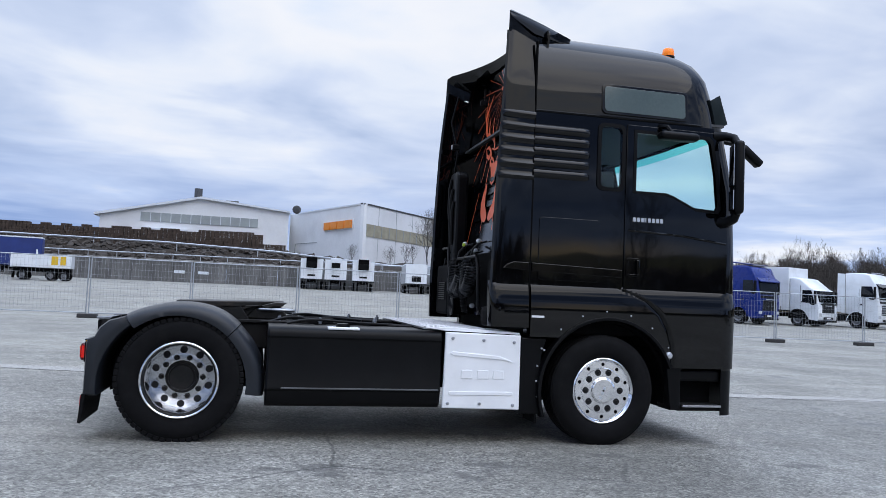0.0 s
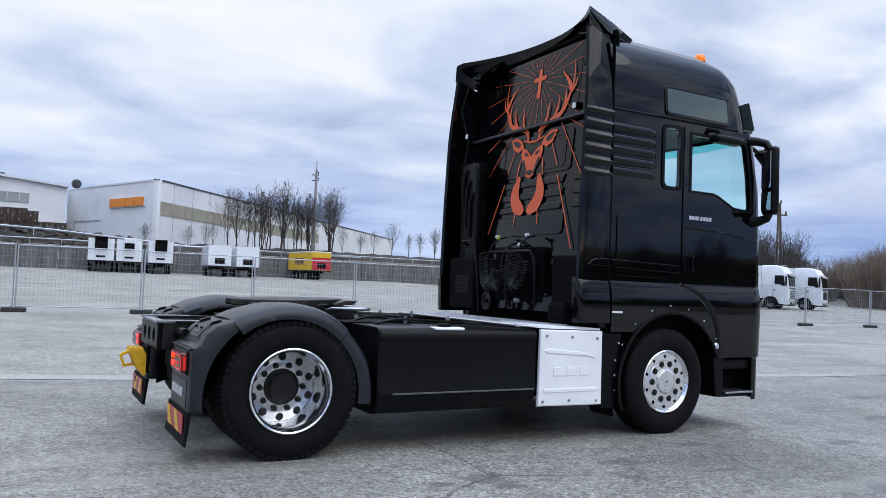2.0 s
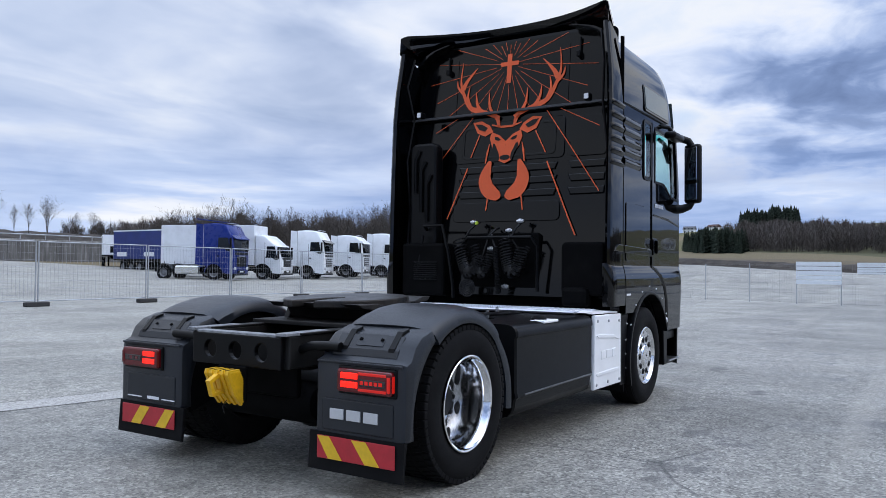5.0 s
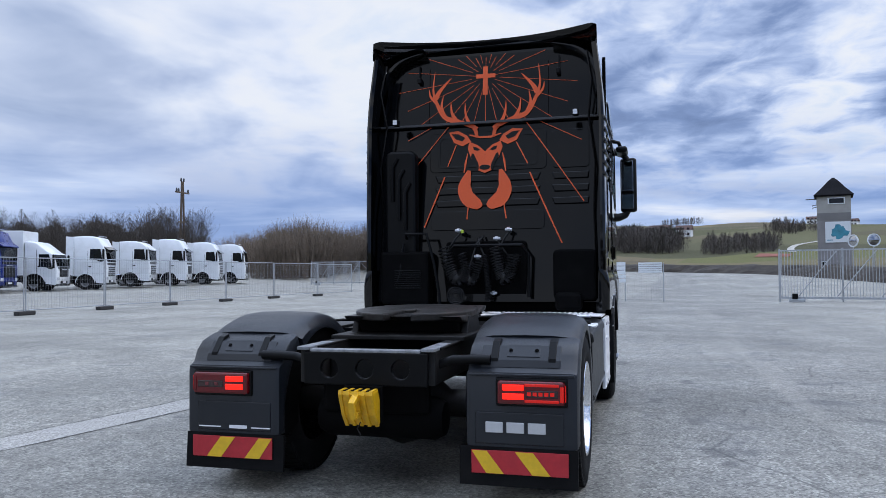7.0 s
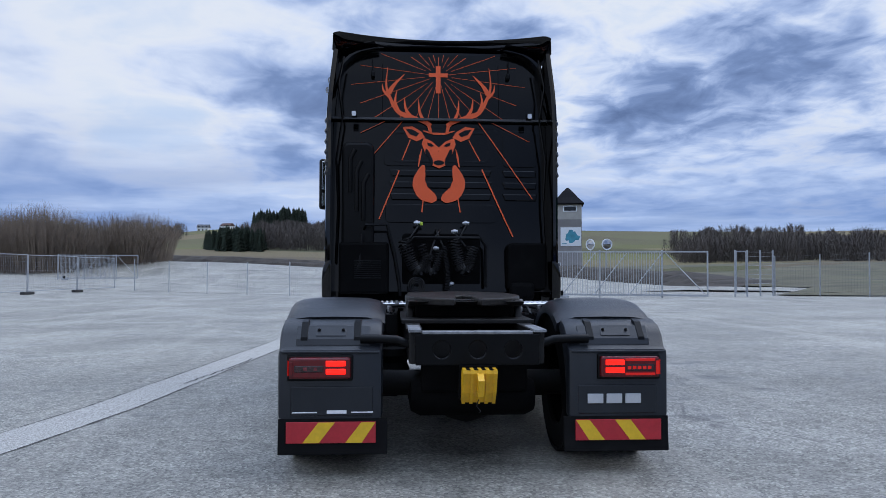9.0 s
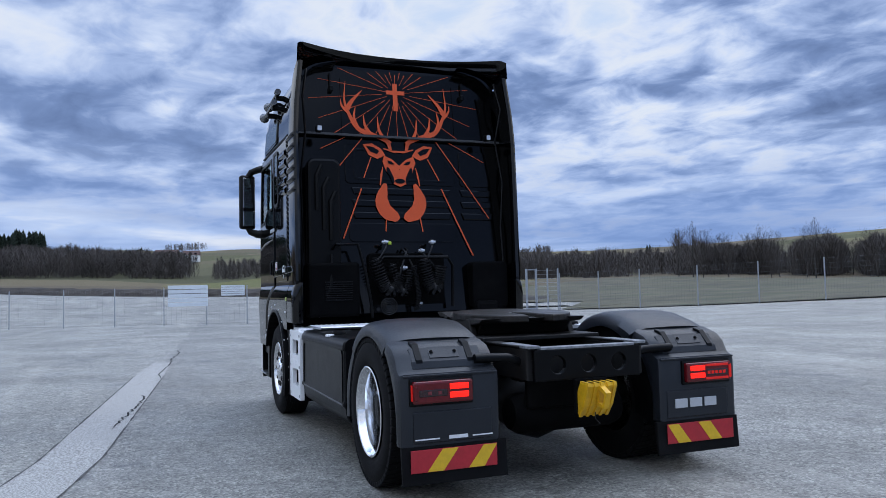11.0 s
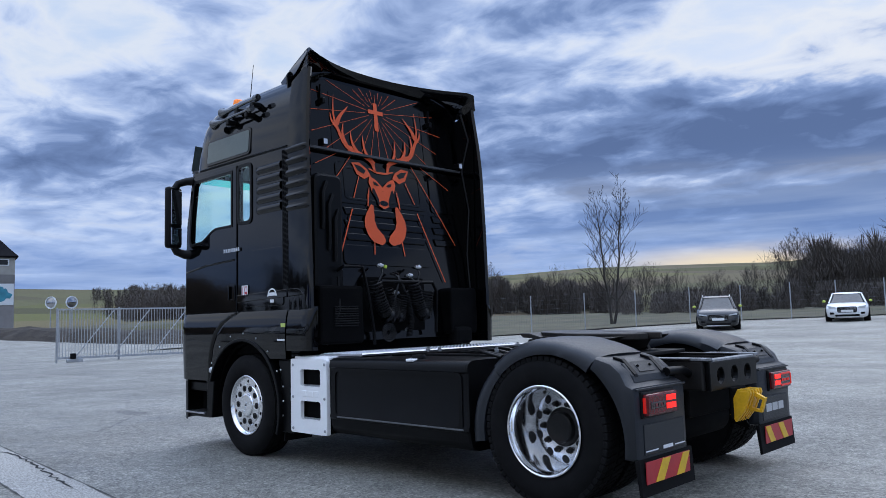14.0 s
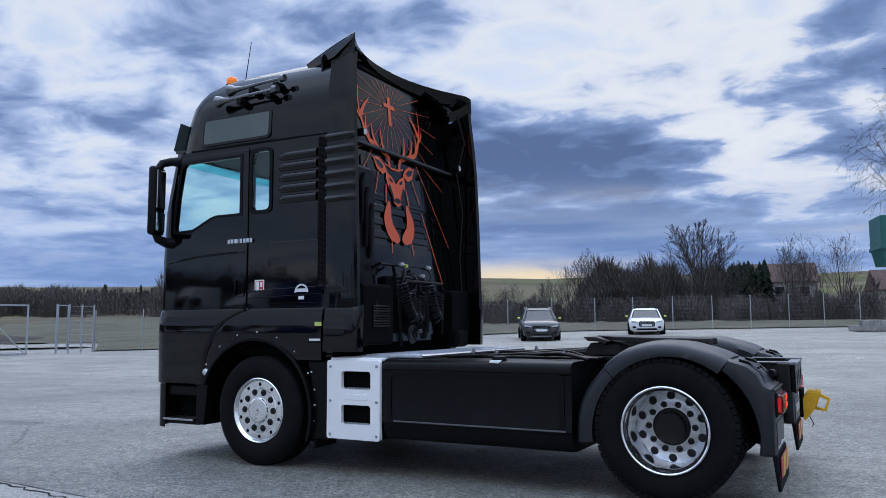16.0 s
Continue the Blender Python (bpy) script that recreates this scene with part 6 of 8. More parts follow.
PLASTER = material("grey_plaster", (0.36, 0.355, 0.335), 0.85, vary=0.1, scale=0.6, bump=0.1, bump_scale=20, dirt=(0.2, 0.195, 0.19), dirt_amount=0.4)
PLASTER3 = material("mauve_grey_plaster", (0.25, 0.24, 0.245), 0.85, vary=0.12, scale=0.6, bump=0.1, bump_scale=20, dirt=(0.18, 0.175, 0.17), dirt_amount=0.4)
PLASTER2 = material("dark_plaster_band", (0.20, 0.195, 0.195), 0.85, vary=0.1, scale=0.6)
TILE = material("brown_roof_tiles", (0.085, 0.045, 0.036), 0.8, vary=0.25, scale=1.5, fine=9)
POLE = material("weathered_pole_wood", (0.115, 0.085, 0.062), 0.85, vary=0.25, scale=3)
BOARD = material("white_board", (0.72, 0.76, 0.80), 0.4, vary=0.04)
MAPBLUE = material("blue_print", (0.05, 0.26, 0.36), 0.5, vary=0.3, scale=1.2)
TEAL = material("teal_sheet_metal", (0.012, 0.11, 0.10), 0.45, vary=0.1, scale=1.5)
VERGE = material("rough_winter_grass", (0.085, 0.078, 0.046), 0.95, vary=0.4, scale=0.35, fine=5, bump=0.8, bump_scale=6, dirt=(0.05, 0.062, 0.026), dirt_amount=0.7)
FOOT = material("fence_foot_rubber", (0.035, 0.034, 0.034), 0.85, vary=0.25, scale=8)
CHALK = material("pale_concrete_strip", (0.365, 0.352, 0.322), 0.8, vary=0.6, scale=60, fine=140, bump=0.5, bump_scale=90, dirt=(0.20, 0.19, 0.17), dirt_amount=0.5)
CARGREY = material("dark_grey_car_paint", (0.022, 0.024, 0.027), 0.22, 0.2, vary=0.1, scale=3, coat=0.5)
LAMPGLASS = material("headlamp_glass", (0.55, 0.58, 0.62), 0.1, vary=0.2, scale=20, coat=0.5)
LIME = material("lime_mirror_cover", (0.55, 0.65, 0.10), 0.4)


def ground_z(x, y):
    if -70 < x <= 44.5 and -47 < y < 91:
        return yard_z(x, y)
    return yard_z(x, y) + 0.11 if x < 70 and -14 < y < 60 else height(x, y) - 0.06


def stand(x, y, heading=0.0, dz=0.0):
    return pose(x, y, ground_z(x, y) + dz, 0, 0, heading)


# pale strip with ragged edges across the yard
def strip_y(x):
    return float(np.interp(x, (-9, -2.8, 0.3, 2.0, 13, 19.5, 30), (4.9, 4.05, 3.40, 3.125, 2.14, 1.56, 0.6)))


bm = bmesh.new()
rows = []
rng = random.Random(3)
for k in range(78):
    x = -9 + 0.27 * k
    y = strip_y(x)
    w = 0.235 + rng.uniform(-0.008, 0.008) - 0.07 * max(0, (x - 9.5) / 2.5)
    rows.append([(x, y + e * w + rng.uniform(-0.008, 0.008), lot_z(x, y) + 0.004) for e in (-1, -0.3, 0.3, 1)])
loft(bm, rows)
tagged(part("trim", bm, CHALK), "pale ragged concrete strip across the asphalt", "strip", kind="structure")
CRACK = material("open_crack", (0.012, 0.012, 0.012), 0.9, vary=0.3)
JOINT = material("dirty_joint", (0.085, 0.082, 0.078), 0.95, vary=0.5, scale=6, fine=40)
for e in (-1, 1):
    bm = bmesh.new()
    rows = []
    for k in range(150):
        x = -9 + 0.12 * k
        y, w = strip_y(x) + e * 0.243, max(0.002, 0.007 + rng.uniform(-0.005, 0.006))
        rows.append([(x, y - w, lot_z(x, y) + 0.006), (x, y + w, lot_z(x, y) + 0.006)])
    loft(bm, rows)
    tagged(part("trim", bm, JOINT), "dark worn joint beside the pale strip", "joint", kind="structure")
bm = bmesh.new()
for x0, x1, step, wide in ((3.4, 6.25, 0.12, 0.013), (8.0, 16.8, 0.26, 0.013)):
    rows, x, side = [], x0, 1
    while x < x1:
        w = wide * rng.uniform(0.5, 1.2) * min(1, 6 * (x - x0) / (x1 - x0) + 0.2, 6 * (x1 - x) / (x1 - x0) + 0.2)
        y = strip_y(x) - 0.17 + 0.030 * math.sin(2.1 * x) + side * rng.uniform(0.006, 0.026)
        rows.append([(x, y - w, lot_z(x, y) + 0.008), (x, y + w, lot_z(x, y) + 0.008)])
        x += step * rng.uniform(0.6, 1.4)
        side = -side if rng.random() < 0.7 else side
    loft(bm, rows)
tagged(part("trim", bm, CRACK), "dark jagged crack along the pale strip", "crack", kind="structure")
bm = bmesh.new()
rows, off = [], 0.0
for k in range(130):
    x = 0.2 + 0.042 * k
    off = 0.8 * off + rng.uniform(-0.025, 0.025)
    w = max(0.0, 0.0065 * math.sin(0.11 * k) ** 2 + rng.uniform(-0.003, 0.003))
    rows.append([(x, -2.53 - 0.022 * x + off - w, lot_z(x, -2.5) + 0.004), (x, -2.53 - 0.022 * x + off + w, lot_z(x, -2.5) + 0.004)])
loft(bm, rows)
tagged(part("trim", bm, CRACK), "thin dark crack in the asphalt beside the truck", "crack", kind="structure")
bm = bmesh.new()
loft(bm, [[(14.2, -28.4 - 0.06, lot_z(14, -28.4) + 0.006), (14.2, -28.4 + 0.06, lot_z(14, -28.4) + 0.006)], [(15.2, -25.2 - 0.06, lot_z(15, -25.2) + 0.006), (15.2, -25.2 + 0.06, lot_z(15, -25.2) + 0.006)]])
tagged(part("trim", bm, PRINT), "faded white parking line on asphalt", "line", kind="structure")
# road outside the gate, verge and earth bank
EDGE = [(120, 66), (112, 45), (104, 26), (96, 10), (86, -5), (72, -14.5), (58, -20.5), (47, -23.2), (40, -23.6), (34.5, -21.6)]     # where the made ground ends
def out_way(k):
    a, b = Vector(EDGE[max(k - 1, 0)]), Vector(EDGE[min(k + 1, len(EDGE) - 1)])
    d = (b - a).normalized()
    return Vector((-d.y, d.x))


inner_y = (60, 42, 26, 14, 4, -5, -11, -15, -17, -18.5)
road_rows = []
for k in range(len(EDGE) - 1):
    for t in (0, 0.2, 0.4, 0.6, 0.8):
        p = Vector(EDGE[k]).lerp(Vector(EDGE[k + 1]), t)
        road_rows.append((p.x, p.y, inner_y[k] + (inner_y[k + 1] - inner_y[k]) * t))
bm = bmesh.new()
loft(bm, [[(x + (44 - x) * t, y + (yi - y) * t, yard_z(x + (44 - x) * t, y + (yi - y) * t) + 0.10 * min(1, 6 * (1 - t)) + 0.012) for t in np.linspace(0, 1, 22)] for x, y, yi in road_rows])
tagged(part("road", bm, ASPHALT, smooth=60), "pale worn road outside the gate", "road", kind="structure")
bm = bmesh.new()
rng = random.Random(5)
rows = []
for k in range(len(EDGE) - 3):
    for j in range(14):
        t, low = j / 14, min(1.0, (len(EDGE) - 3 - k - j / 14) / 0.8)
        p, d = Vector(EDGE[k]).lerp(Vector(EDGE[k + 1]), t), out_way(k).lerp(out_way(k + 1), t)
        rows.append([(p.x + d.x * r + rng.uniform(-0.2, 0.2), p.y + d.y * r + rng.uniform(-0.2, 0.2), height(p.x + d.x * r, p.y + d.y * r) + (h + rng.uniform(-0.1, 0.1)) * low - 0.05) for r, h in ((-0.3, 0.0), (0.5, 0.5), (1.6, 0.95), (3.2, 1.05), (5.0, 0.8), (9, -0.1))])
loft(bm, rows)
tagged(part("trim", bm, EARTH), "rough dark earth bank beside the field", "bank", kind="structure")


# ---- fences ----
def temp_panel():
    ob = thing("temporary_fence", "galvanised mesh fence panel on black rubber foot", "fence", "temporary fence panels")
    w, h = 3.42, 2.0
    for pts in ([(0, 0, 0.12), (0, 0, h)], [(w, 0, 0.12), (w, 0, h)]):
        part("post", tube(pts, 0.021, 8), GALV, ob)
    for z in (0.17, h - 0.02):
        part("rail", tube([(0, 0, z), (w, 0, z)], 0.018, 6), GALV, ob)
    bm = bmesh.new()
    for k in range(1, 30):
        add_tube(bm, [(w * k / 30, 0, 0.17), (w * k / 30, 0, h)], 0.003, 3, False)
    for z in np.linspace(0.35, 1.85, 8):
        add_tube(bm, [(0, 0, z), (w, 0, z)], 0.003, 3, False)
    part("wire_mesh", bm, GALV, ob)
    part("foot", box(-0.36, 0.30, -0.12, 0.12, 0.0, 0.14, 0.03), FOOT, ob)
    return ob


joints = [(-11.9, 19.6), (-8.3, 19.5), (-4.8, 19.4), (-1.6, 19.3), (1.9, 19.2), (5.4, 19.2), (9.1, 19.2), (13.0, 19.2), (16.75, 19.15), (20.7, 19.1), (24.8, 19.0), (29.3, 18.9), (34.0, 18.7), (38.8, 18.2), (43.5, 17.8)]
first = temp_panel()
for k, (a, b) in enumerate(zip(joints, joints[1:])):
    d = math.hypot(b[0] - a[0], b[1] - a[1])
    m = pose(a[0], a[1], lot_z(*a), 0, 0, math.degrees(math.atan2(b[1] - a[1], b[0] - a[0]))) @ Matrix.Diagonal((d / 3.5, 1, 1, 1))
    if k == 0:
        first.matrix_basis = m
    else:
        copy_thing(first, m).scale = (d / 3.5, 1, 1)


MESHWIRE = material("dull_grey_fence_wire", (0.15, 0.155, 0.16), 0.6, 0.3, vary=0.2, scale=10)


def mesh_fence(name, label, posts, h=2.0, rows=9):
    ob = thing(name, label, "fence", at=Matrix.Identity(4))
    for x, y in posts:
        z = ground_z(x, y)
        part("post", box(x - 0.024, x + 0.024, y - 0.024, y + 0.024, z - 0.1, z + h, 0.006), GALV, ob)
    for (x0, y0), (x1, y1) in zip(posts, posts[1:]):
        bm = bmesh.new()
        za, zb = ground_z(x0, y0), ground_z(x1, y1)
        for t in np.linspace(0.08, h - 0.04, rows):
            add_tube(bm, [(x0, y0, za + t), (x1, y1, zb + t)], 0.0035, 3, False)
        n = int(math.hypot(x1 - x0, y1 - y0) / 0.13)
        for k in range(1, n):
            s = k / n
            x, y, z = x0 + (x1 - x0) * s, y0 + (y1 - y0) * s, za + (zb - za) * s
            add_tube(bm, [(x, y, z + 0.06), (x, y, z + h - 0.04)], 0.0022, 3, False)
        part("wire_mesh", bm, MESHWIRE, ob)
    return ob


south = [(32.15, -18.95), (30.2, -20.2), (28.2, -21.4), (25.9, -23.2), (23.9, -25.2), (22.0, -27.4), (20.2, -29.8), (18.6, -32.4), (16.8, -35.2), (15.06, -38.0), (12.72, -39.2), (10.6, -40.1), (8.41, -41.0), (6.24, -41.8), (4.16, -42.6), (2.11, -43.4), (0.25, -44.1), (-1.64, -44.8), (-4.0, -45.6), (-6.4, -46.4), (-9, -47.2)]
mesh_fence("mesh_fence", "grey wire mesh fence with slim steel posts", south, 2.05)
# rough grass outside the southern fence
bm = bmesh.new()
rows = []
for k in range(3, len(EDGE)):
    (x, y), d = EDGE[k], out_way(k)
    rows.append([(x + d.x * r, y + d.y * r, height(x + d.x * r, y + d.y * r) + 0.06) for r in (2.0, 4, 7, 11, 16, 22, 29, 37)])
for x, y in south:
    d = Vector((x * 0.7 + 6, y - 4, 0)).normalized()
    rows.append([(x + d.x * r, y + d.y * r, max(ground_z(x + d.x * r, y + d.y * r), height(x + d.x * r, y + d.y * r)) + 0.06) for r in (0.25, 3, 6, 10, 15, 21, 28, 36)])
loft(bm, rows)
tagged(part("verge", bm, VERGE, smooth=80), "rough brown winter grass outside the fence", "grass", kind="structure")
mesh_fence("mesh_fence", "grey wire mesh fence with slim steel posts", [(35.6, -2.4), (36.5, -0.46), (37.5, 1.6), (38.6, 4.0), (39.7, 6.5), (41.0, 9.2), (42.0, 11.8), (43.1, 14.4), (44.0, 16.8)], 2.0, 5)
for (y0, y1, z0, z1) in ((-0.50, 1.45, 0.75, 1.85), (-2.35, -1.15, 1.25, 1.8)):
    board = thing("notice_board", "white slatted board hung on the wire fence", "board", "boards on the fence", at=pose(36.1, 0, 0))
    for k in range(5):
        part("slat", box(-0.02, 0.0, y0, y1, z0 + (z1 - z0) * k / 5, z0 + (z1 - z0) * (k + 0.86) / 5, 0.004), BOARD, board)


def sliding_gate(length, h=2.0):
    ob = thing("sliding_gate", "galvanised sliding gate with upright bars and diagonal braces", "gate", "sliding gates")
    part("gate_frame", prism([(0, 0.16), (length, 0.16), (length, h), (0, h)], -0.035, 0.035, ([(0.07, 0.26), (0.07, h - 0.07), (length - 0.07, h - 0.07), (length - 0.07, 0.26)],)), GALV, ob)
    n = int(length * 0.72 / 0.13)
    for k in range(n):
        x = 0.1 + 0.13 * k
        part("bar", box(x, x + 0.025, -0.012, 0.012, 0.26, h - 0.07), GALV, ob)
    for a in (0.1, 0.30, 0.52):
        part("brace", tube([(length * a, 0, 0.28), (length * (a + 0.2), 0, h - 0.1)], 0.026, 6), GALV, ob)
    part("brace", tube([(length * 0.98, 0, 0.28), (length * 0.74, 0, h - 0.1)], 0.026, 6), GALV, ob)
    for x in (0.0, length * 0.33, length * 0.72):
        part("post", box(x - 0.04, x + 0.04, 0.05, 0.13, 0.0, h + 0.05, 0.008), GALV, ob)
    part("roller", box(0.4, 1.1, -0.16, 0.16, 0.0, 0.16, 0.02), GALV, ob)
    part("drive_box", box(0.55, 0.8, -0.2, -0.05, 0.16, 0.42, 0.03), SATIN, ob)
    return ob


gate = sliding_gate(8.1, 2.48)
gate.matrix_basis = pose(34.2, -7.67, ground_z(34.2, -7.67), 0, 0, -103.2)
copy_thing(gate, pose(56.4, 26.8, ground_z(56, 23) + 0.1, 0, 0, -80)).scale = (0.734, 1, 0.81)
wicket = thing("wicket_gate", "narrow galvanised wire gate standing ajar", "gate", at=pose(32.24, -16.91, ground_z(32.24, -16.91), 0, 0, -92) @ Matrix.Diagonal((1, 1, 1.17, 1)))
for x in (0.0, 0.62, 1.3, 1.95):
    part("post", box(x - 0.035, x + 0.035, -0.035, 0.035, 0.0, 2.03, 0.008), GALV, wicket)
part("gate_leaf", prism([(0.04, 0.15), (0.58, 0.15), (0.58, 2.0), (0.04, 2.0)], -0.02, 0.02, ([(0.08, 0.19), (0.08, 1.96), (0.54, 1.96), (0.54, 0.19)],)), GALV, wicket)
bm = bmesh.new()
for z in np.linspace(0.2, 1.95, 10):
    add_tube(bm, [(0.62, 0, z), (1.95, 0, z)], 0.006, 3, False)
part("wire_mesh", bm, GALV, wicket)
for x, y, face in ((68.8, -19.1, 35), (67.6, -20.4, 100)):
    ob = thing("traffic_mirror", "round convex traffic mirror on a thin post", "mirror", "traffic mirrors", at=pose(x, y, ground_z(x, y)))
    top = 3.78 - ground_z(x, y)
    part("post", tube([(0, 0, -0.1), (0, 0, top - 0.4)], 0.05, 8), GALV, ob)
    turn = Matrix.Translation((-0.08, 0, top)) @ Matrix.Rotation(radians(face), 4, "Z") @ Matrix.Scale(1.85, 4)
    part("mirror_face", lathe(((0, 0.05), (0.10, 0.045), (0.20, 0.02), (0.26, 0.0)), 24, turn), MIRROR, ob, smooth=60)
    part("rim", lathe(((0.25, 0.0), (0.30, 0.0), (0.30, 0.03), (0.25, 0.03), (0.25, 0.0)), 24, turn), BOARD, ob)


# ---- parked lorries ----
RIMGREY = material("dull_grey_rims", (0.16, 0.165, 0.175), 0.4, 0.4, vary=0.3, scale=8)
def small_wheel(parent, x, y, r=0.5):
    w = part("wheel", lathe(((0.29 * r / 0.5, -0.13), (r * 0.9, -0.14), (r, -0.10), (r, 0.10), (r * 0.9, 0.14), (0, 0.14)), 20), RUBBER, parent, smooth=40)
    w.matrix_basis = Matrix.Translation((x, y, r)) @ (Matrix.Identity(4) if y < 0 else Matrix.Rotation(radians(180), 4, "Z"))
    part("rim", lathe(((0.29 * r / 0.5, -0.132), (0.26 * r / 0.5, -0.10), (0.21, -0.04), (0.15, -0.05), (0.11, -0.10), (0, -0.10)), 16), RIMGREY, w, smooth=40)
    return w


def lorry(paint, label, high=3.75, box_body=False, tank=True, visor=BLACK, dark_face=False):
    """A parked tractor or box lorry: its front at x = 0, facing +x."""
    ob = thing("lorry", label, "truck", "lorries parked in a row")
    t = high
    line = [(-2.2, 1.0), (-0.05, 0.45), (0.0, 0.55), (0.03, 1.45), (0.0, 2.0), (-0.13, 2.92), (-0.24, 3.08), (-0.55, t - 0.14), (-0.95, t - 0.02), (-1.5, t), (-2.2, t - 0.04)]
    if box_body:
        line = [(-2.0, 0.95), (-0.05, 0.45), (0.0, 0.55), (0.02, 1.3), (-0.05, 1.6), (-0.28, 2.45), (-0.5, 2.55), (-1.3, t - 0.1), (-1.75, t - 0.02), (-2.0, t - 0.1)]
    cab = part("cab", prism(line, -1.22, 1.22, bevel=0.10), paint, ob, smooth=50)
    g = [(0.0, 1.98), (-0.125, 2.86)] if not box_body else [(-0.065, 1.64), (-0.27, 2.40)]
    bm = bmesh.new()
    loft(bm, [[(g[0][0] + 0.03, y, g[0][1]), (g[1][0] + 0.03, y, g[1][1])] for y in (-1.08, -0.5, 0.5, 1.08)])
    bmesh.ops.solidify(bm, geom=bm.faces[:], thickness=0.03)
    part("windscreen", bm, DARKGLASS, cab)
    zt, zb = (2.88, 2.08) if not box_body else (2.42, 1.55)
    for s in (-1, 1):
        y0, y1 = sorted((s * 1.215, s * 1.232))
        part("side_window", prism([(-0.26, zb - 0.10), (-0.40 if not box_body else -0.5, zt), (-1.10, zt), (-1.13, zb + 0.06), (-0.66, zb + 0.03), (-0.5, zb - 0.08)], y0, y1), DARKGLASS, cab)
        part("door_seam", prism([(-1.26, 0.95), (-1.24, 0.95), (-1.24, 2.72), (-1.26, 2.72)], y0, y1), SATIN, cab)
        part("handle", box(-1.2, -1.02, *sorted((s * 1.22, s * 1.24)), 1.6, 1.68, 0.01), SATIN, cab)
        y2, y3 = sorted((s * 1.28, s * 1.48))
        part("mirror", box(-0.22, -0.10, y2, y3, zb - 0.05, zt - 0.02, 0.04), SATIN, cab)
        part("headlamp", box(-0.04, 0.035, *sorted((s * 0.82, s * 1.16)), 0.72, 0.92, 0.03), LAMPGLASS, cab)
        # black half-disc on the cab side stands in for the shaded wheel opening
        part("arch", prism(arc(-1.42, 0.5, 0.62, 180, 0, 12), *sorted((s * 1.0, s * 1.224))), MATT, cab)
        part("arch_rim", prism(arc(-1.42, 0.5, 0.67, 178, 2, 12) + arc(-1.42, 0.5, 0.62, 2, 178, 12), *sorted((s * 1.2, s * 1.24))), SATIN if box_body else paint, cab)
        part("sill", prism([(-0.72, 0.95), (-0.70, 0.50), (-0.06, 0.42), (-0.03, 0.95)], *sorted((s * 1.2, s * 1.226)), bevel=0.01), paint, cab)
        small_wheel(ob, -1.42, s * 1.10)
        small_wheel(ob, -5.05 if not box_body else -5.6, s * 1.05)
    grille = part("grille", box(0.0, 0.045, -0.78, 0.78, 0.95, 1.62, 0.03), SATIN, cab)
    for k in range(4):
        part("grille_slat", box(0.04, 0.06, -0.74, 0.74, 1.02 + 0.15 * k, 1.07 + 0.15 * k, 0.008), LETTER if not dark_face else SATIN, grille)
    part("bumper_grille", box(0.0, 0.05, -0.6, 0.6, 0.5, 0.68, 0.03), SATIN, cab)
    part("lower_trim", box(-0.62, 0.03, -1.16, 1.16, 0.34, 0.47, 0.03), SATIN, cab)
    part("wiper_panel", box(0.0, 0.045, -1.0, 1.0, 1.74 if not box_body else 1.48, 1.90 if not box_body else 1.58, 0.02), SATIN, cab)
    part("badge_bar", box(0.045, 0.06, -0.45, 0.45, 1.64 if not box_body else 1.40, 1.69 if not box_body else 1.45, 0.008), LETTER, cab)
    part("number_plate", box(0.05, 0.058, -0.26, 0.26, 0.55, 0.65), PRINT, cab)
    if not box_body:
        part("sun_visor", prism([(-0.12, 2.88), (0.10, 2.78), (0.11, 2.83), (-0.20, 3.06)], -1.15, 1.15, bevel=0.012), visor, cab)
        part("side_fairing", prism([(-2.75, 1.1), (-2.2, 1.0), (-2.2, t - 0.08), (-2.7, t - 0.02)], -1.22, -1.17), paint, cab)
        part("side_fairing", prism([(-2.75, 1.1), (-2.2, 1.0), (-2.2, t - 0.08), (-2.7, t - 0.02)], 1.17, 1.22), paint, cab)
        part("roof_lamp_bar", tube([(-0.62, y, t - 0.02 + 0.04 * math.cos(y)) for y in np.linspace(-0.9, 0.9, 7)], 0.03, 6), STEEL, cab)
        if paint == TRUCKBLUE:
            part("roof_spoiler", prism([(-2.75, t + 0.26), (-0.75, t + 0.02), (-0.70, t + 0.08), (-2.75, t + 0.34)], -1.1, 1.1, bevel=0.02), paint, cab)
        part("tank", box(-4.25, -2.5, -1.2, -0.5, 0.42, 0.98, 0.10), ALU if tank else SATIN, ob)
        part("tank", box(-4.25, -2.5, 0.5, 1.2, 0.42, 0.98, 0.10), ALU if tank else SATIN, ob)
        for s in (-1, 1):
            part("mudguard", prism(arc(-5.05, 0.5, 0.62, 175, 5, 12) + arc(-5.05, 0.5, 0.56, 5, 175, 12), *sorted((s * 0.7, s * 1.22))), SATIN, ob)
    part("chassis", box(-6.0, -0.6, -0.42, 0.42, 0.62, 0.95, 0.02), MATT, ob)
    if box_body:
        body = part("box_body", box(-9.3, -2.05, -1.26, 1.26, 1.05, 3.95, 0.03), TRUCKWHITE, ob)
        part("skirt_rail", box(-9.3, -2.05, -1.28, 1.28, 0.98, 1.06, 0.01), SATIN, body)
        for k in range(9):
            part("tarp_strap", box(-9.0 + 0.8 * k, -8.97 + 0.8 * k, -1.272, -1.262, 1.06, 1.32), SATIN, body)
    return ob


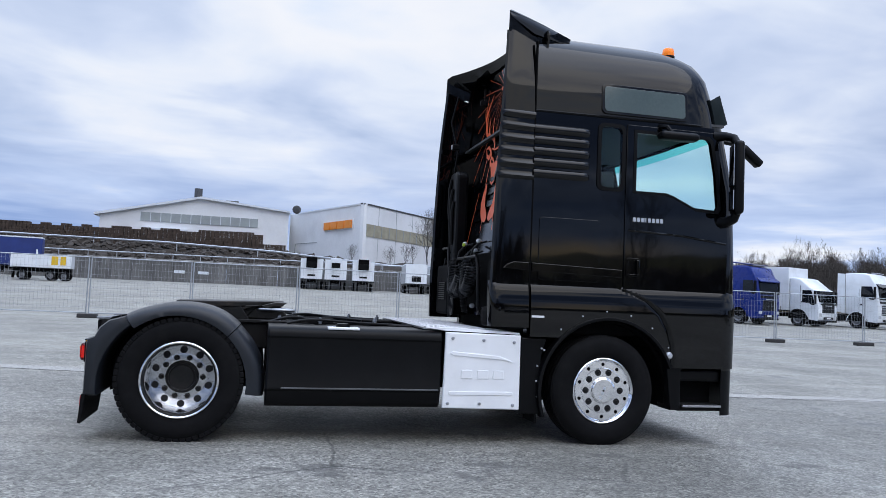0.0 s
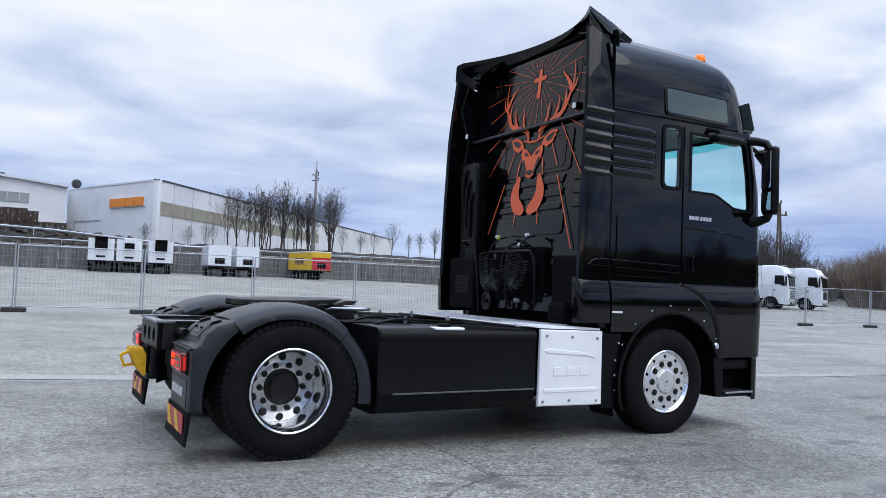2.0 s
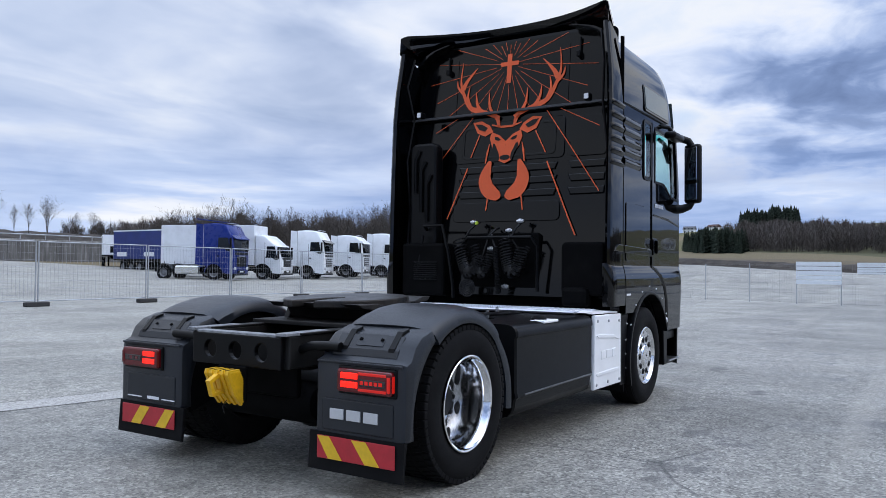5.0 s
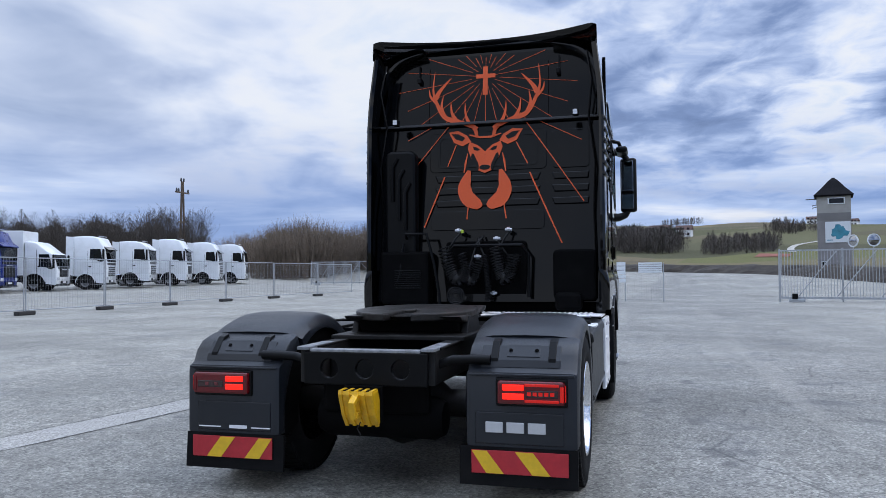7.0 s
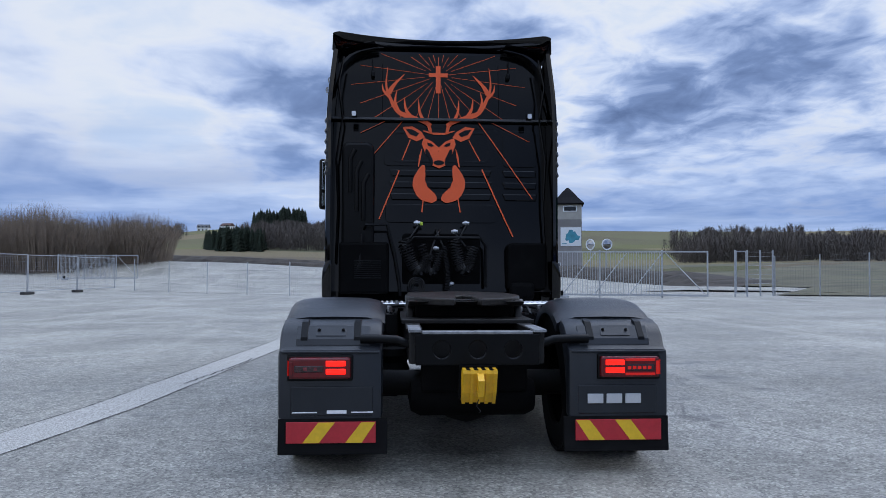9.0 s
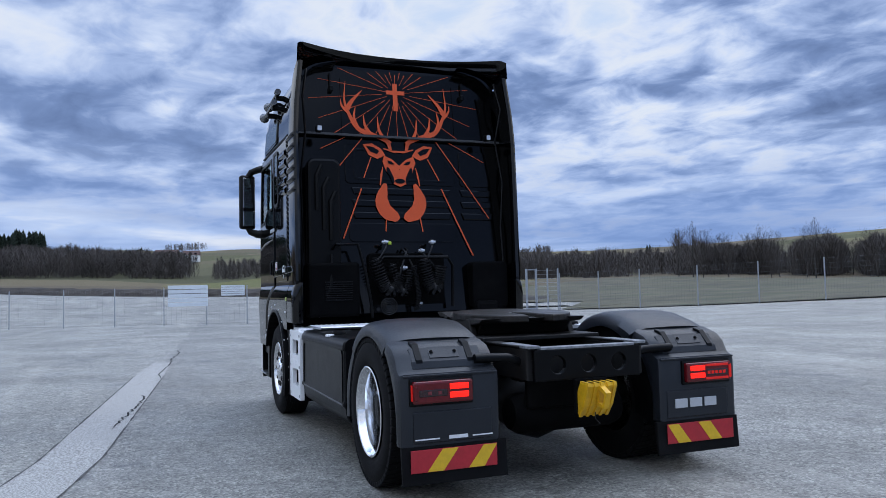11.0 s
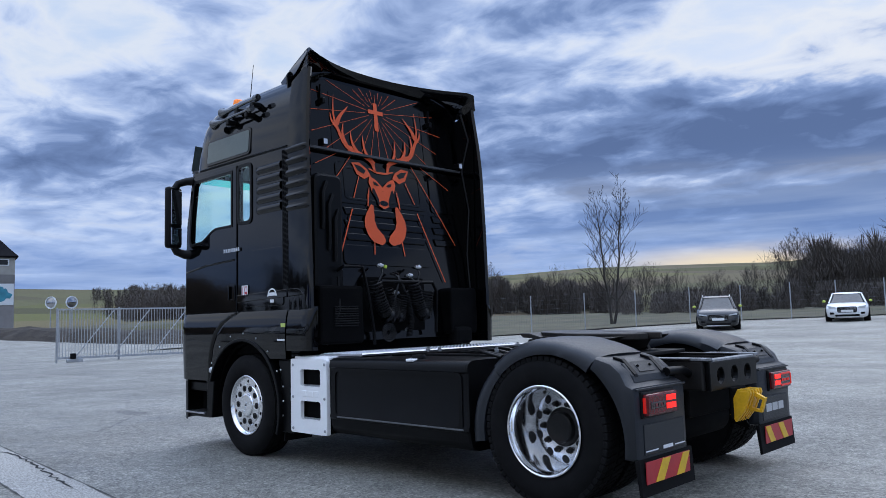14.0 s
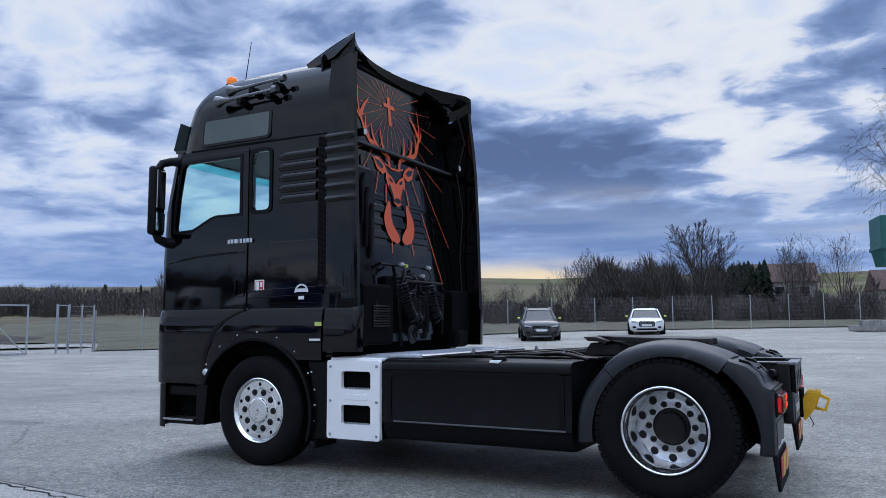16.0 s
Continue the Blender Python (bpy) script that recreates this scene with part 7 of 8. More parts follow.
HEAD = -67
kinds = [(TRUCKBLUE, "bright blue tractor unit with a dark grille", 3.85, False, True, TRUCKBLUE, True, 32.69, 35.66), (TRUCKWHITE, "white box lorry with a low day cab", 3.3, True, True, BLACK, True, 37.28, 35.78), (TRUCKWHITE, "white high-roof tractor unit with dark sun visor", 3.8, False, False, BLACK, False, 41.93, 35.78), (TRUCKWHITE, "white low-roof tractor unit with slatted grille", 3.5, False, True, TRUCKWHITE, False, 46.58, 35.67), (TRUCKWHITE, "white high-roof tractor unit with lamp bar", 3.85, False, False, BLACK, True, 51.28, 35.56), (TRUCKWHITE, "white tractor unit with bright grille bars", 3.75, False, True, BLACK, False, 55.99, 35.45), (TRUCKWHITE, "white tractor unit at the end of the row", 3.7, False, False, BLACK, True, 60.13, 35.23)]
for paint, label, high, boxy, tank_on, vis, dark, x, y in kinds:
    lorry(paint, label, high, boxy, tank_on, vis, dark).matrix_basis = stand(x, y, HEAD)


def box_trailer(length, paint, label, front=None, curtain=False, fridge=False, height_=2.65, group="trailers along the wall"):
    """A semi-trailer: front wall at x = 0, reaching back to -length."""
    ob = thing("semi_trailer", label, "trailer", group)
    body = part("body", box(-length, 0, -1.275, 1.275, 1.2, 1.2 + height_, 0.03), paint, ob)
    part("roof_rail", box(-length - 0.01, 0.01, -1.29, 1.29, 1.2 + height_ - 0.1, 1.2 + height_ + 0.02, 0.01), BOARD, body)
    part("floor_rail", box(-length - 0.01, 0.01, -1.29, 1.29, 1.1, 1.22, 0.01), SATIN, body)
    part("front_wall", box(0.0, 0.02, -1.24, 1.24, 1.25, 1.2 + height_ - 0.1, 0.005), front or paint, body)
    if curtain:
        part("upper_band", box(0.02, 0.035, -1.24, 1.24, 1.2 + height_ * 0.68, 1.2 + height_ - 0.1, 0.004), paint, body)
    if fridge:
        unit = part("cooling_unit", box(0.02, 0.42, -0.62, 0.62, 2.5, 3.75, 0.06), MATT if fridge == 1 else BOARD, body)
        part("unit_grille", box(0.42, 0.44, -0.5, 0.5, 2.6, 3.2, 0.02), SATIN, unit)
        part("service_plate", box(0.02, 0.06, -0.45, 0.45, 1.55, 1.75, 0.01), SATIN, body)
    else:
        part("hose_panel", box(0.02, 0.07, -0.55, 0.55, 1.45, 2.1, 0.02), SATIN, body)
    part("chassis", box(-length + 0.3, -0.4, -0.5, 0.5, 0.85, 1.1, 0.02), MATT, ob)
    for s in (-1, 1):
        part("landing_leg", box(-2.6, -2.45, s * 0.6 - 0.07, s * 0.6 + 0.07, 0.0, 1.1, 0.01), MATT, ob)
        for k in range(3):
            small_wheel(ob, -length + 1.5 + 1.31 * k, s * 1.1)
    part("side_guard", box(-length + 5, -3.2, -1.24, -1.2, 0.5, 1.0, 0.01), MATT, ob)
    return ob


for x, y, kind, f_label in ((6.25, 82.0, 1, "white reefer trailer front with black cooling unit"), (9.05, 82.0, 2, "white reefer trailer front with white cooling unit"), (12.3, 82.0, 1, "white reefer trailer front with black cooling unit"), (18.5, 81.0, 0, "plain white box trailer backed to the wall"), (21.7, 81.0, 0, "white box trailer with dark front panel")):
    ob = box_trailer(7.0, TRUCKWHITE, f_label, fridge=kind, height_=2.35)
    ob.matrix_basis = stand(x, y, -96)
ob = box_trailer(7.5, TARPYEL, "yellow curtain trailer with a red front wall", front=TARPRED, curtain=True, height_=2.3)
ob.matrix_basis = stand(31.0, 82.0, -86)
part("print_field", box(-5.2, -2.4, -1.285, -1.277, 1.9, 2.7, 0.0), material("brown_print", (0.20, 0.10, 0.03), 0.6, vary=0.5, scale=3), ob, "dark worn print")
ob = box_trailer(13.0, TARPBLUE, "long blue curtain trailer", height_=2.7, group="")
ob.matrix_basis = stand(41.9, 49.0, -92)
for x in (-11.6, -7.4):
    part("print", box(x - 0.75, x + 0.75, -1.285, -1.277, 1.45, 1.85), PRINT, ob, "white printed field")
ob = box_trailer(6.0, TRUCKWHITE, "low white box trailer beyond a blue one", height_=2.05, group="")
ob.matrix_basis = stand(44.1, 66.0, -123)
ob = box_trailer(13.0, TARPBLUE, "long dark blue curtain trailer by the wall", height_=2.9, group="")
ob.matrix_basis = stand(-21.2, 77.5, 10)
tip = thing("drawbar_trailer", "low white tipper trailer with yellow side print", "trailer", at=stand(-19.3, 70.5, 5) @ Matrix.Scale(0.94, 4))
bodyw = part("body", box(-2.7, 2.7, -1.2, 1.2, 1.25, 2.55, 0.04), TRUCKWHITE, tip)
for x0, x1 in ((0.9, 1.5), (1.7, 2.2)):
    part("print", box(x0, x1, -1.212, -1.2, 1.55, 2.4), SIGNYEL, bodyw)
part("board", box(-2.72, -2.66, -1.1, 1.1, 1.2, 2.6), BOARD, bodyw)
part("chassis", box(-2.6, 2.6, -0.5, 0.5, 0.8, 1.22, 0.02), MATT, tip)
part("post", box(-0.5, -0.35, -1.25, -1.2, 1.25, 3.0), BOARD, tip)
for s in (-1, 1):
    for x in (-1.6, 0.9, 2.1):
        small_wheel(tip, x, s * 1.05, 0.48)


# ---- retaining wall, bank, pallets and works building to the north ----
def streaked_concrete():
    """Old poured concrete with dark runs and pale lime streaks down the face."""
    m = bpy.data.materials.new("streaked_concrete")
    m.use_nodes = True
    n = Nodes(m.node_tree)
    vec = n.add("ShaderNodeTexCoord").outputs["Object"]
    long_ = n.add("ShaderNodeMapping")
    n.put(long_.inputs["Vector"], vec)
    long_.inputs["Scale"].default_value = (1.0, 1.0, 0.10)
    runs = n.noise(long_.outputs[0], 1.7, 6.0, 0.7)
    base = n.ramp(runs, ((0.30, (0.060, 0.060, 0.060)), (0.46, (0.125, 0.123, 0.120)), (0.58, (0.175, 0.172, 0.168)), (0.72, (0.36, 0.355, 0.345))))
    base = n.mix(n.math("MULTIPLY", n.smooth(n.noise(vec, 0.35, 5.0, 0.6), 0.4, 0.7), 0.5), base, (0.10, 0.098, 0.094))
    b = n.add("ShaderNodeBsdfPrincipled")
    n.put(b.inputs["Base Color"], base)
    b.inputs["Roughness"].default_value = 0.9
    out = n.add("ShaderNodeOutputMaterial")
    n.t.links.new(b.outputs[0], out.inputs[0])
    return m


STREAKED = streaked_concrete()
wall_n = thing("wall_north", "long stained concrete retaining wall", "wall")
tagged(wall_n, kind="structure")
for k in range(24):
    x = -78 + 6.2 * k
    part("panel", box(x + 0.02, x + 6.18, 90.0, 90.5, lot_z(x, 90) - 0.2, 4.1 + 0.03 * (k % 3), 0.03), STREAKED, wall_n)
    part("coping", box(x, x + 6.2, 89.9, 90.6, 4.12, 4.34, 0.02), CONCRETE, wall_n)
for x in (-9.1, -6.3):
    ob = thing("sign_plate", "small white sign on the concrete wall", "sign", "signs on the wall", at=pose(x, 89.96, 2.88))
    part("plate", box(-0.62, 0.62, -0.02, 0.02, -0.18, 0.18, 0.01), BOARD, ob)
bm = bmesh.new()
rng = random.Random(7)
rows = []
for k in range(120):
    x = -90 + 1.5 * k
    top_z = float(np.interp(x, (-90, -25, 2, 15, 40, 90), (6.3, 6.2, 6.3, 5.5, 5.7, 5.3)))
    rows.append([(x, y + rng.uniform(-0.2, 0.2), 4.0 + (top_z - 4.0) * s + rng.uniform(-0.18, 0.18)) for y, s in ((90.4, 0.05), (91.5, 0.3), (93, 0.6), (95, 0.9), (97, 1.0), (104, 1.02), (125, 1.05))])
loft(bm, rows)
tagged(part("trim", bm, EARTH), "rubble and earth bank behind the wall", "bank", kind="structure")
rubble = bmesh.new()
for k in range(700):
    x, y = rng.uniform(-40, 12), rng.uniform(90.8, 95.6)
    z = 4.1 + 2.2 * min(1, (y - 90.4) / 4.8) * float(np.interp(x, (-40, 2, 14), (1, 1, 0.55)))
    r = rng.uniform(0.2, 0.5)
    add_box(rubble, -r, r, -r * 0.7, r * 0.7, -r * 0.45, r * 0.45, 0, 1, Matrix.Translation((x, y, z)) @ Euler((rng.uniform(-0.6, 0.6), rng.uniform(-0.6, 0.6), rng.uniform(0, 3))).to_matrix().to_4x4())
tagged(part("rubble", rubble, material("broken_stone", (0.060, 0.050, 0.042), 0.95, vary=0.4, scale=1.5)), "broken stones heaped on the bank", "stones", kind="stuff")
rail = thing("guard_rail", "long pale guard rail along the bank", "rail")
part("beam", tube([(-60, 95.5, 6.9), (-24, 95.3, 6.75), (-11, 94.0, 6.6), (2, 92.5, 6.1), (17, 91.0, 5.0), (40, 91.0, 4.8)], 0.13, 6), GALV, rail)
for x, y, z in ((-50, 95.5, 6.8), (-40, 95.5, 6.8), (-30, 95.4, 6.8), (-20, 95.0, 6.7), (-10, 93.9, 6.5), (0, 92.7, 6.2), (8, 92, 5.7), (16, 91.1, 5.1), (26, 91, 4.9)):
    part("rail_post", box(x - 0.06, x + 0.06, y - 0.05, y + 0.05, z - 1.6, z, 0.01), GALV, rail)
low = thing("guard_rail", "grey pipe rail on top of the wall", "rail")
part("beam", tube([(-60, 90.2, 4.95), (20, 90.2, 4.95), (70, 90.2, 4.9)], 0.07, 6), GALV, low)
for k in range(40):
    part("rail_post", box(-58 + 3.2 * k, -57.92 + 3.2 * k, 90.15, 90.25, 4.2, 4.95), GALV, low)


def one_pallet():
    """An empty pallet: a deck on three runners."""
    return prism([(-0.6, 0), (-0.34, 0), (-0.34, 0.05), (-0.18, 0.05), (-0.18, 0), (0.18, 0), (0.18, 0.05), (0.34, 0.05), (0.34, 0), (0.6, 0), (0.6, 0.125), (-0.6, 0.125)], -0.4, 0.4)


def pallet_stack(n):
    ob = thing("pallet_stack", "tall stack of weathered wooden pallets", "pallet stack", "pallet stacks on the bank")
    first_one = part("pallet", one_pallet(), PALLET, ob)
    for k in range(1, n):
        p = new("pallet", first_one.data)
        p.parent = ob
        p.matrix_basis = Matrix.Translation((0, 0, 0.145 * k))
    return ob


stacks = {}
for n in (9, 13, 17, 19):
    stacks[n] = None
rng = random.Random(11)
for row, (y, dz) in enumerate(((98.5, 0.0), (100.2, 0.2))):
    for k in range(42):
        x = -47 + 1.22 * k + 0.6 * row
        if row == 0 and x > 3.6 or x > 1.0 and row == 1:
            continue
        n = 9 if x > 0.6 else (rng.choice((17, 19, 19)) if row else rng.choice((9, 13, 13)))
        z = float(np.interp(x, (-46, -25, 2), (5.7, 5.7, 6.0)))
        if stacks[n] is None:
            ob = pallet_stack(n)
            stacks[n] = ob
            ob.matrix_basis = pose(x, y, z + dz, 0, 0, rng.uniform(-2, 2))
        else:
            copy_thing(stacks[n], pose(x, y, z + dz, 0, 0, rng.uniform(-2, 2)))

hall = thing("works_hall", "white clad factory hall with a low gable", "building")
gable = [(-24.0, 5.5), (4.4, 5.5), (4.4, 13.7), (-9.3, 15.0), (-24.0, 11.7)]
part("wall", prism(gable, 118.0, 170.0), FACADE, hall)
part("roof", prism([(-24.8, 11.5), (-9.3, 15.0), (4.6, 13.7), (4.6, 13.95), (-9.3, 15.35), (-24.8, 11.85)], 117.4, 170), BOARD, hall)
part("window_band", box(-18.2, -0.4, 117.9, 118.0, 11.0, 12.4), FACADE2, hall)
for k in range(12):
    part("mullion", box(-18.2 + 1.5 * k, -18.12 + 1.5 * k, 117.84, 117.9, 11.0, 12.4), BOARD, hall)
part("canopy", box(-17.5, -11, 117.2, 118.0, 9.7, 9.95), BOARD, hall)
part("chimney", lathe(((0, 0), (0.62, 0), (0.62, 2.0), (0, 2.0)), 16, Matrix.Translation((-9.9, 119.5, 14.8)) @ Matrix.Rotation(radians(90), 4, "X")), ROOFDARK, hall)
part("roof_vent", box(-5.6, -3.6, 119, 121, 14.2, 15.2, 0.1), ROOFDARK, hall)
part("roof_vent", box(-0.6, 0.1, 119, 120, 13.9, 14.6, 0.1), ROOFDARK, hall)
part("exhaust_fan", lathe(((0, -0.5), (0.6, -0.4), (0.7, 0), (0.6, 0.4), (0, 0.5)), 14, Matrix.Translation((5.6, 117.5, 14.3))), ROOFDARK, hall, smooth=50)
# the second hall is seen at its corner
store = thing("store_hall", "large white flat-roofed hall with an orange sign", "building")
c0, c1, c2 = Vector((14.3, 100.0, 0)), Vector((4.9, 124.0, 0)), Vector((92.0, 190.0, 0))


def slab(a, b, z0, z1, depth, out=0.0):
    """An upright sheet from a to b."""
    d = (b - a).normalized()
    n = Vector((d.y, -d.x, 0))
    bm = bmesh.new()
    p = [a + n * out, b + n * out, b + n * (out - depth), a + n * (out - depth)]
    vs = [[bm.verts.new((q.x, q.y, z)) for q in p] for z in (z0, z1)]
    for k in range(4):
        bm.faces.new((vs[0][k], vs[0][(k + 1) % 4], vs[1][(k + 1) % 4], vs[1][k]))
    bm.faces.new(vs[0])
    bm.faces.new(vs[1])
    return bm


TOP = 13.9
part("wall", slab(c1, c0, 4.0, TOP, 0.5), FACADE, store)
part("wall", slab(c0, c2, 4.0, TOP, 0.5), FACADE, store)
part("parapet", slab(c1, c0, TOP, TOP + 0.22, 0.7, 0.1), BOARD, store)
part("parapet", slab(c0, c2, TOP, TOP + 0.22, 0.7, 0.1), ROOFDARK, store)
far = c1 + (c2 - c0)
bm = bmesh.new()
bm.faces.new([bm.verts.new((p.x, p.y, TOP - 0.02)) for p in (c0, c2, far, c1)])
part("roof", bm, ROOFDARK, store)
d2 = (c2 - c0).normalized()
part("window_band", slab(c0 + d2 * 0.6, c0 + d2 * 60, 9.4, 11.2, 0.1, 0.08), FACADE3, store)
for k in range(28):
    part("mullion", slab(c0 + d2 * (0.6 + 2.1 * k), c0 + d2 * (0.72 + 2.1 * k), 9.4, 11.2, 0.1, 0.13), FACADE2, store)
d1 = (c0 - c1).normalized()
span = (c0 - c1).length
sign = part("sign", slab(c1 + d1 * span * 0.52, c1 + d1 * span * 0.89, 10.55, 12.0, 0.12, 0.14), FACADE, store, "sign backing")
for k in range(4):
    a = c1 + d1 * span * (0.53 + 0.09 * k)
    part("sign_block", slab(a, a + d1 * span * 0.078, 10.7, 11.85, 0.2, 0.34), SIGNOR, sign, "bold orange sign block")
part("gate_outline", slab(c1 + d1 * span * 0.1, c1 + d1 * span * 0.42, 8.9, 9.0, 0.1, 0.08), FACADE2, store)
part("gate_outline", slab(c1 + d1 * span * 0.1, c1 + d1 * span * 0.105, 5.0, 9.0, 0.1, 0.08), FACADE2, store)
for k in range(20):
    part("cladding_joint", slab(c0 + d2 * (5 * k + 4), c0 + d2 * (5 * k + 4.06), 4.0, TOP, 0.05, 0.03), FACADE2, store)

# ---- tower by the gate ----
tower = thing("lookout_tower", "grey plastered tower with dark hipped roof and map board", "tower", at=pose(117.5, -28.2, height(117.5, -28.2) - 0.3, 0, 0, -12) @ Matrix.Diagonal((0.86, 0.86, 0.86, 1)))
part("shaft", box(-2.6, 2.6, -2.55, 2.55, 0, 8.2, 0.02), PLASTER3, tower)
part("band", box(-2.62, 2.62, -2.57, 2.57, 8.2, 9.5, 0.02), PLASTER2, tower)
part("upper_room", box(-2.6, 2.6, -2.55, 2.55, 9.5, 12.5, 0.02), PLASTER, tower)
bm = bmesh.new()
rows = [[(sx * r, sy * r * 0.97, z) for sx, sy in ((-1, -1), (1, -1), (1, 1), (-1, 1))] for r, z in ((3.1, 12.5), (3.0, 12.62), (1.9, 13.75), (0.9, 14.95), (0.15, 15.65))]
rings = loft(bm, rows, close=True)
bm.faces.new(rings[0])
bm.faces.new(rings[-1])
SLATE = material("black_slate", (0.010, 0.010, 0.012), 0.8, vary=0.3, scale=3, spec=0.1)
part("roof", bm, SLATE, tower)
part("eave", box(-3.0, 3.0, -2.95, 2.95, 12.28, 12.5, 0.02), SLATE, tower)
win = part("window", box(-2.68, -2.6, -1.7, 0.9, 10.95, 12.05, 0.02), BOARD, tower)
part("pane", box(-2.70, -2.66, -1.5, 0.7, 11.1, 11.9), DARKGLASS, win)
win = part("window", box(-1.2, 0.8, 2.55, 2.63, 10.8, 11.9, 0.02), BOARD, tower)
part("pane", box(-1.0, 0.6, 2.61, 2.65, 10.95, 11.75), DARKGLASS, win)
win = part("cellar_window", box(-2.64, -2.6, 1.3, 2.0, 0.5, 1.4), BOARD, tower)
part("pane", box(-2.66, -2.62, 1.4, 1.9, 0.6, 1.3), DARKGLASS, win)
for z in (10.6, 11.0):
    part("bracket", tube([(-1.6, 2.6, z), (-1.6, 3.2, z - 0.1), (0.4, 3.2, z - 0.1)], 0.06, 6), ROOFDARK, tower)
part("wire_arm", tube([(0, 2.6, 12.1), (0, 4.3, 12.1)], 0.08, 6), ROOFDARK, tower)
mapb = part("map_board", box(-2.68, -2.6, -2.45, 1.35, 4.5, 8.0, 0.02), BOARD, tower, "white board with a blue area map")
rng = random.Random(4)
outline = [(1.45 * r * math.cos(a), 1.2 * r * math.sin(a)) for a, r in ((2 * math.pi * k / 30, rng.uniform(0.66, 1.12)) for k in range(30))]
part("map_print", prism([(y - 0.7, z + 6.3) for y, z in outline], 2.685, 2.70, m=BACK), MAPBLUE, mapb)
part("board_print", box(-2.69, -2.68, 0.2, 1.1, 4.85, 5.0), MAPBLUE, mapb, "small blue print bar")

# ---- poles ----
for name, x, y, h, label in (("power_pole", 91.3, 63.2, 12.3, "tapered wooden power pole with insulators"), ("lamp_pole", 35.0, 96.5, 13.0, "tall grey mast with small aerials")):
    z = ground_z(x, y) if name == "power_pole" else 4.2
    ob = thing(name, label, "pole", at=pose(x, y, z))
    if name == "power_pole":
        for s in (-1, 1):
            part("leg", tube([(s * 0.55, 0, 0), (s * 0.16, 0, h * 0.97)], [0.2, 0.13], 8), POLE, ob, smooth=60)
        part("tie", box(-0.9, 0.9, -0.12, 0.12, h * 0.48, h * 0.50), POLE, ob)
        part("crossarm", box(-1.6, 1.6, -0.12, 0.12, h * 0.83, h * 0.845), POLE, ob)
        for px, pz in ((-1.4, h * 0.845), (-0.9, h * 0.845), (1.4, h * 0.845), (-0.3, h * 0.97), (0.35, h * 0.97)):
            part("insulator", lathe(((0, 0), (0.12, 0), (0.14, -0.2), (0.08, -0.5), (0, -0.5)), 8, Matrix.Translation((px, 0, pz)) @ Matrix.Rotation(radians(-90), 4, "X")), ROOFDARK, ob)
    else:
        part("mast", tube([(0, 0, 0), (0, 0, h)], [0.28, 0.16], 10), CONCRETE, ob, smooth=60)
        part("aerial", tube([(0, 0, h - 0.5), (0, 0, h + 1.2)], 0.05, 6), ROOFDARK, ob)
        for pz in (h - 0.8, h - 1.6):
            part("arm", tube([(-0.6, 0, pz), (0.3, 0, pz), (0.3, 0, pz + 0.5)], 0.08, 6), ROOFDARK, ob)


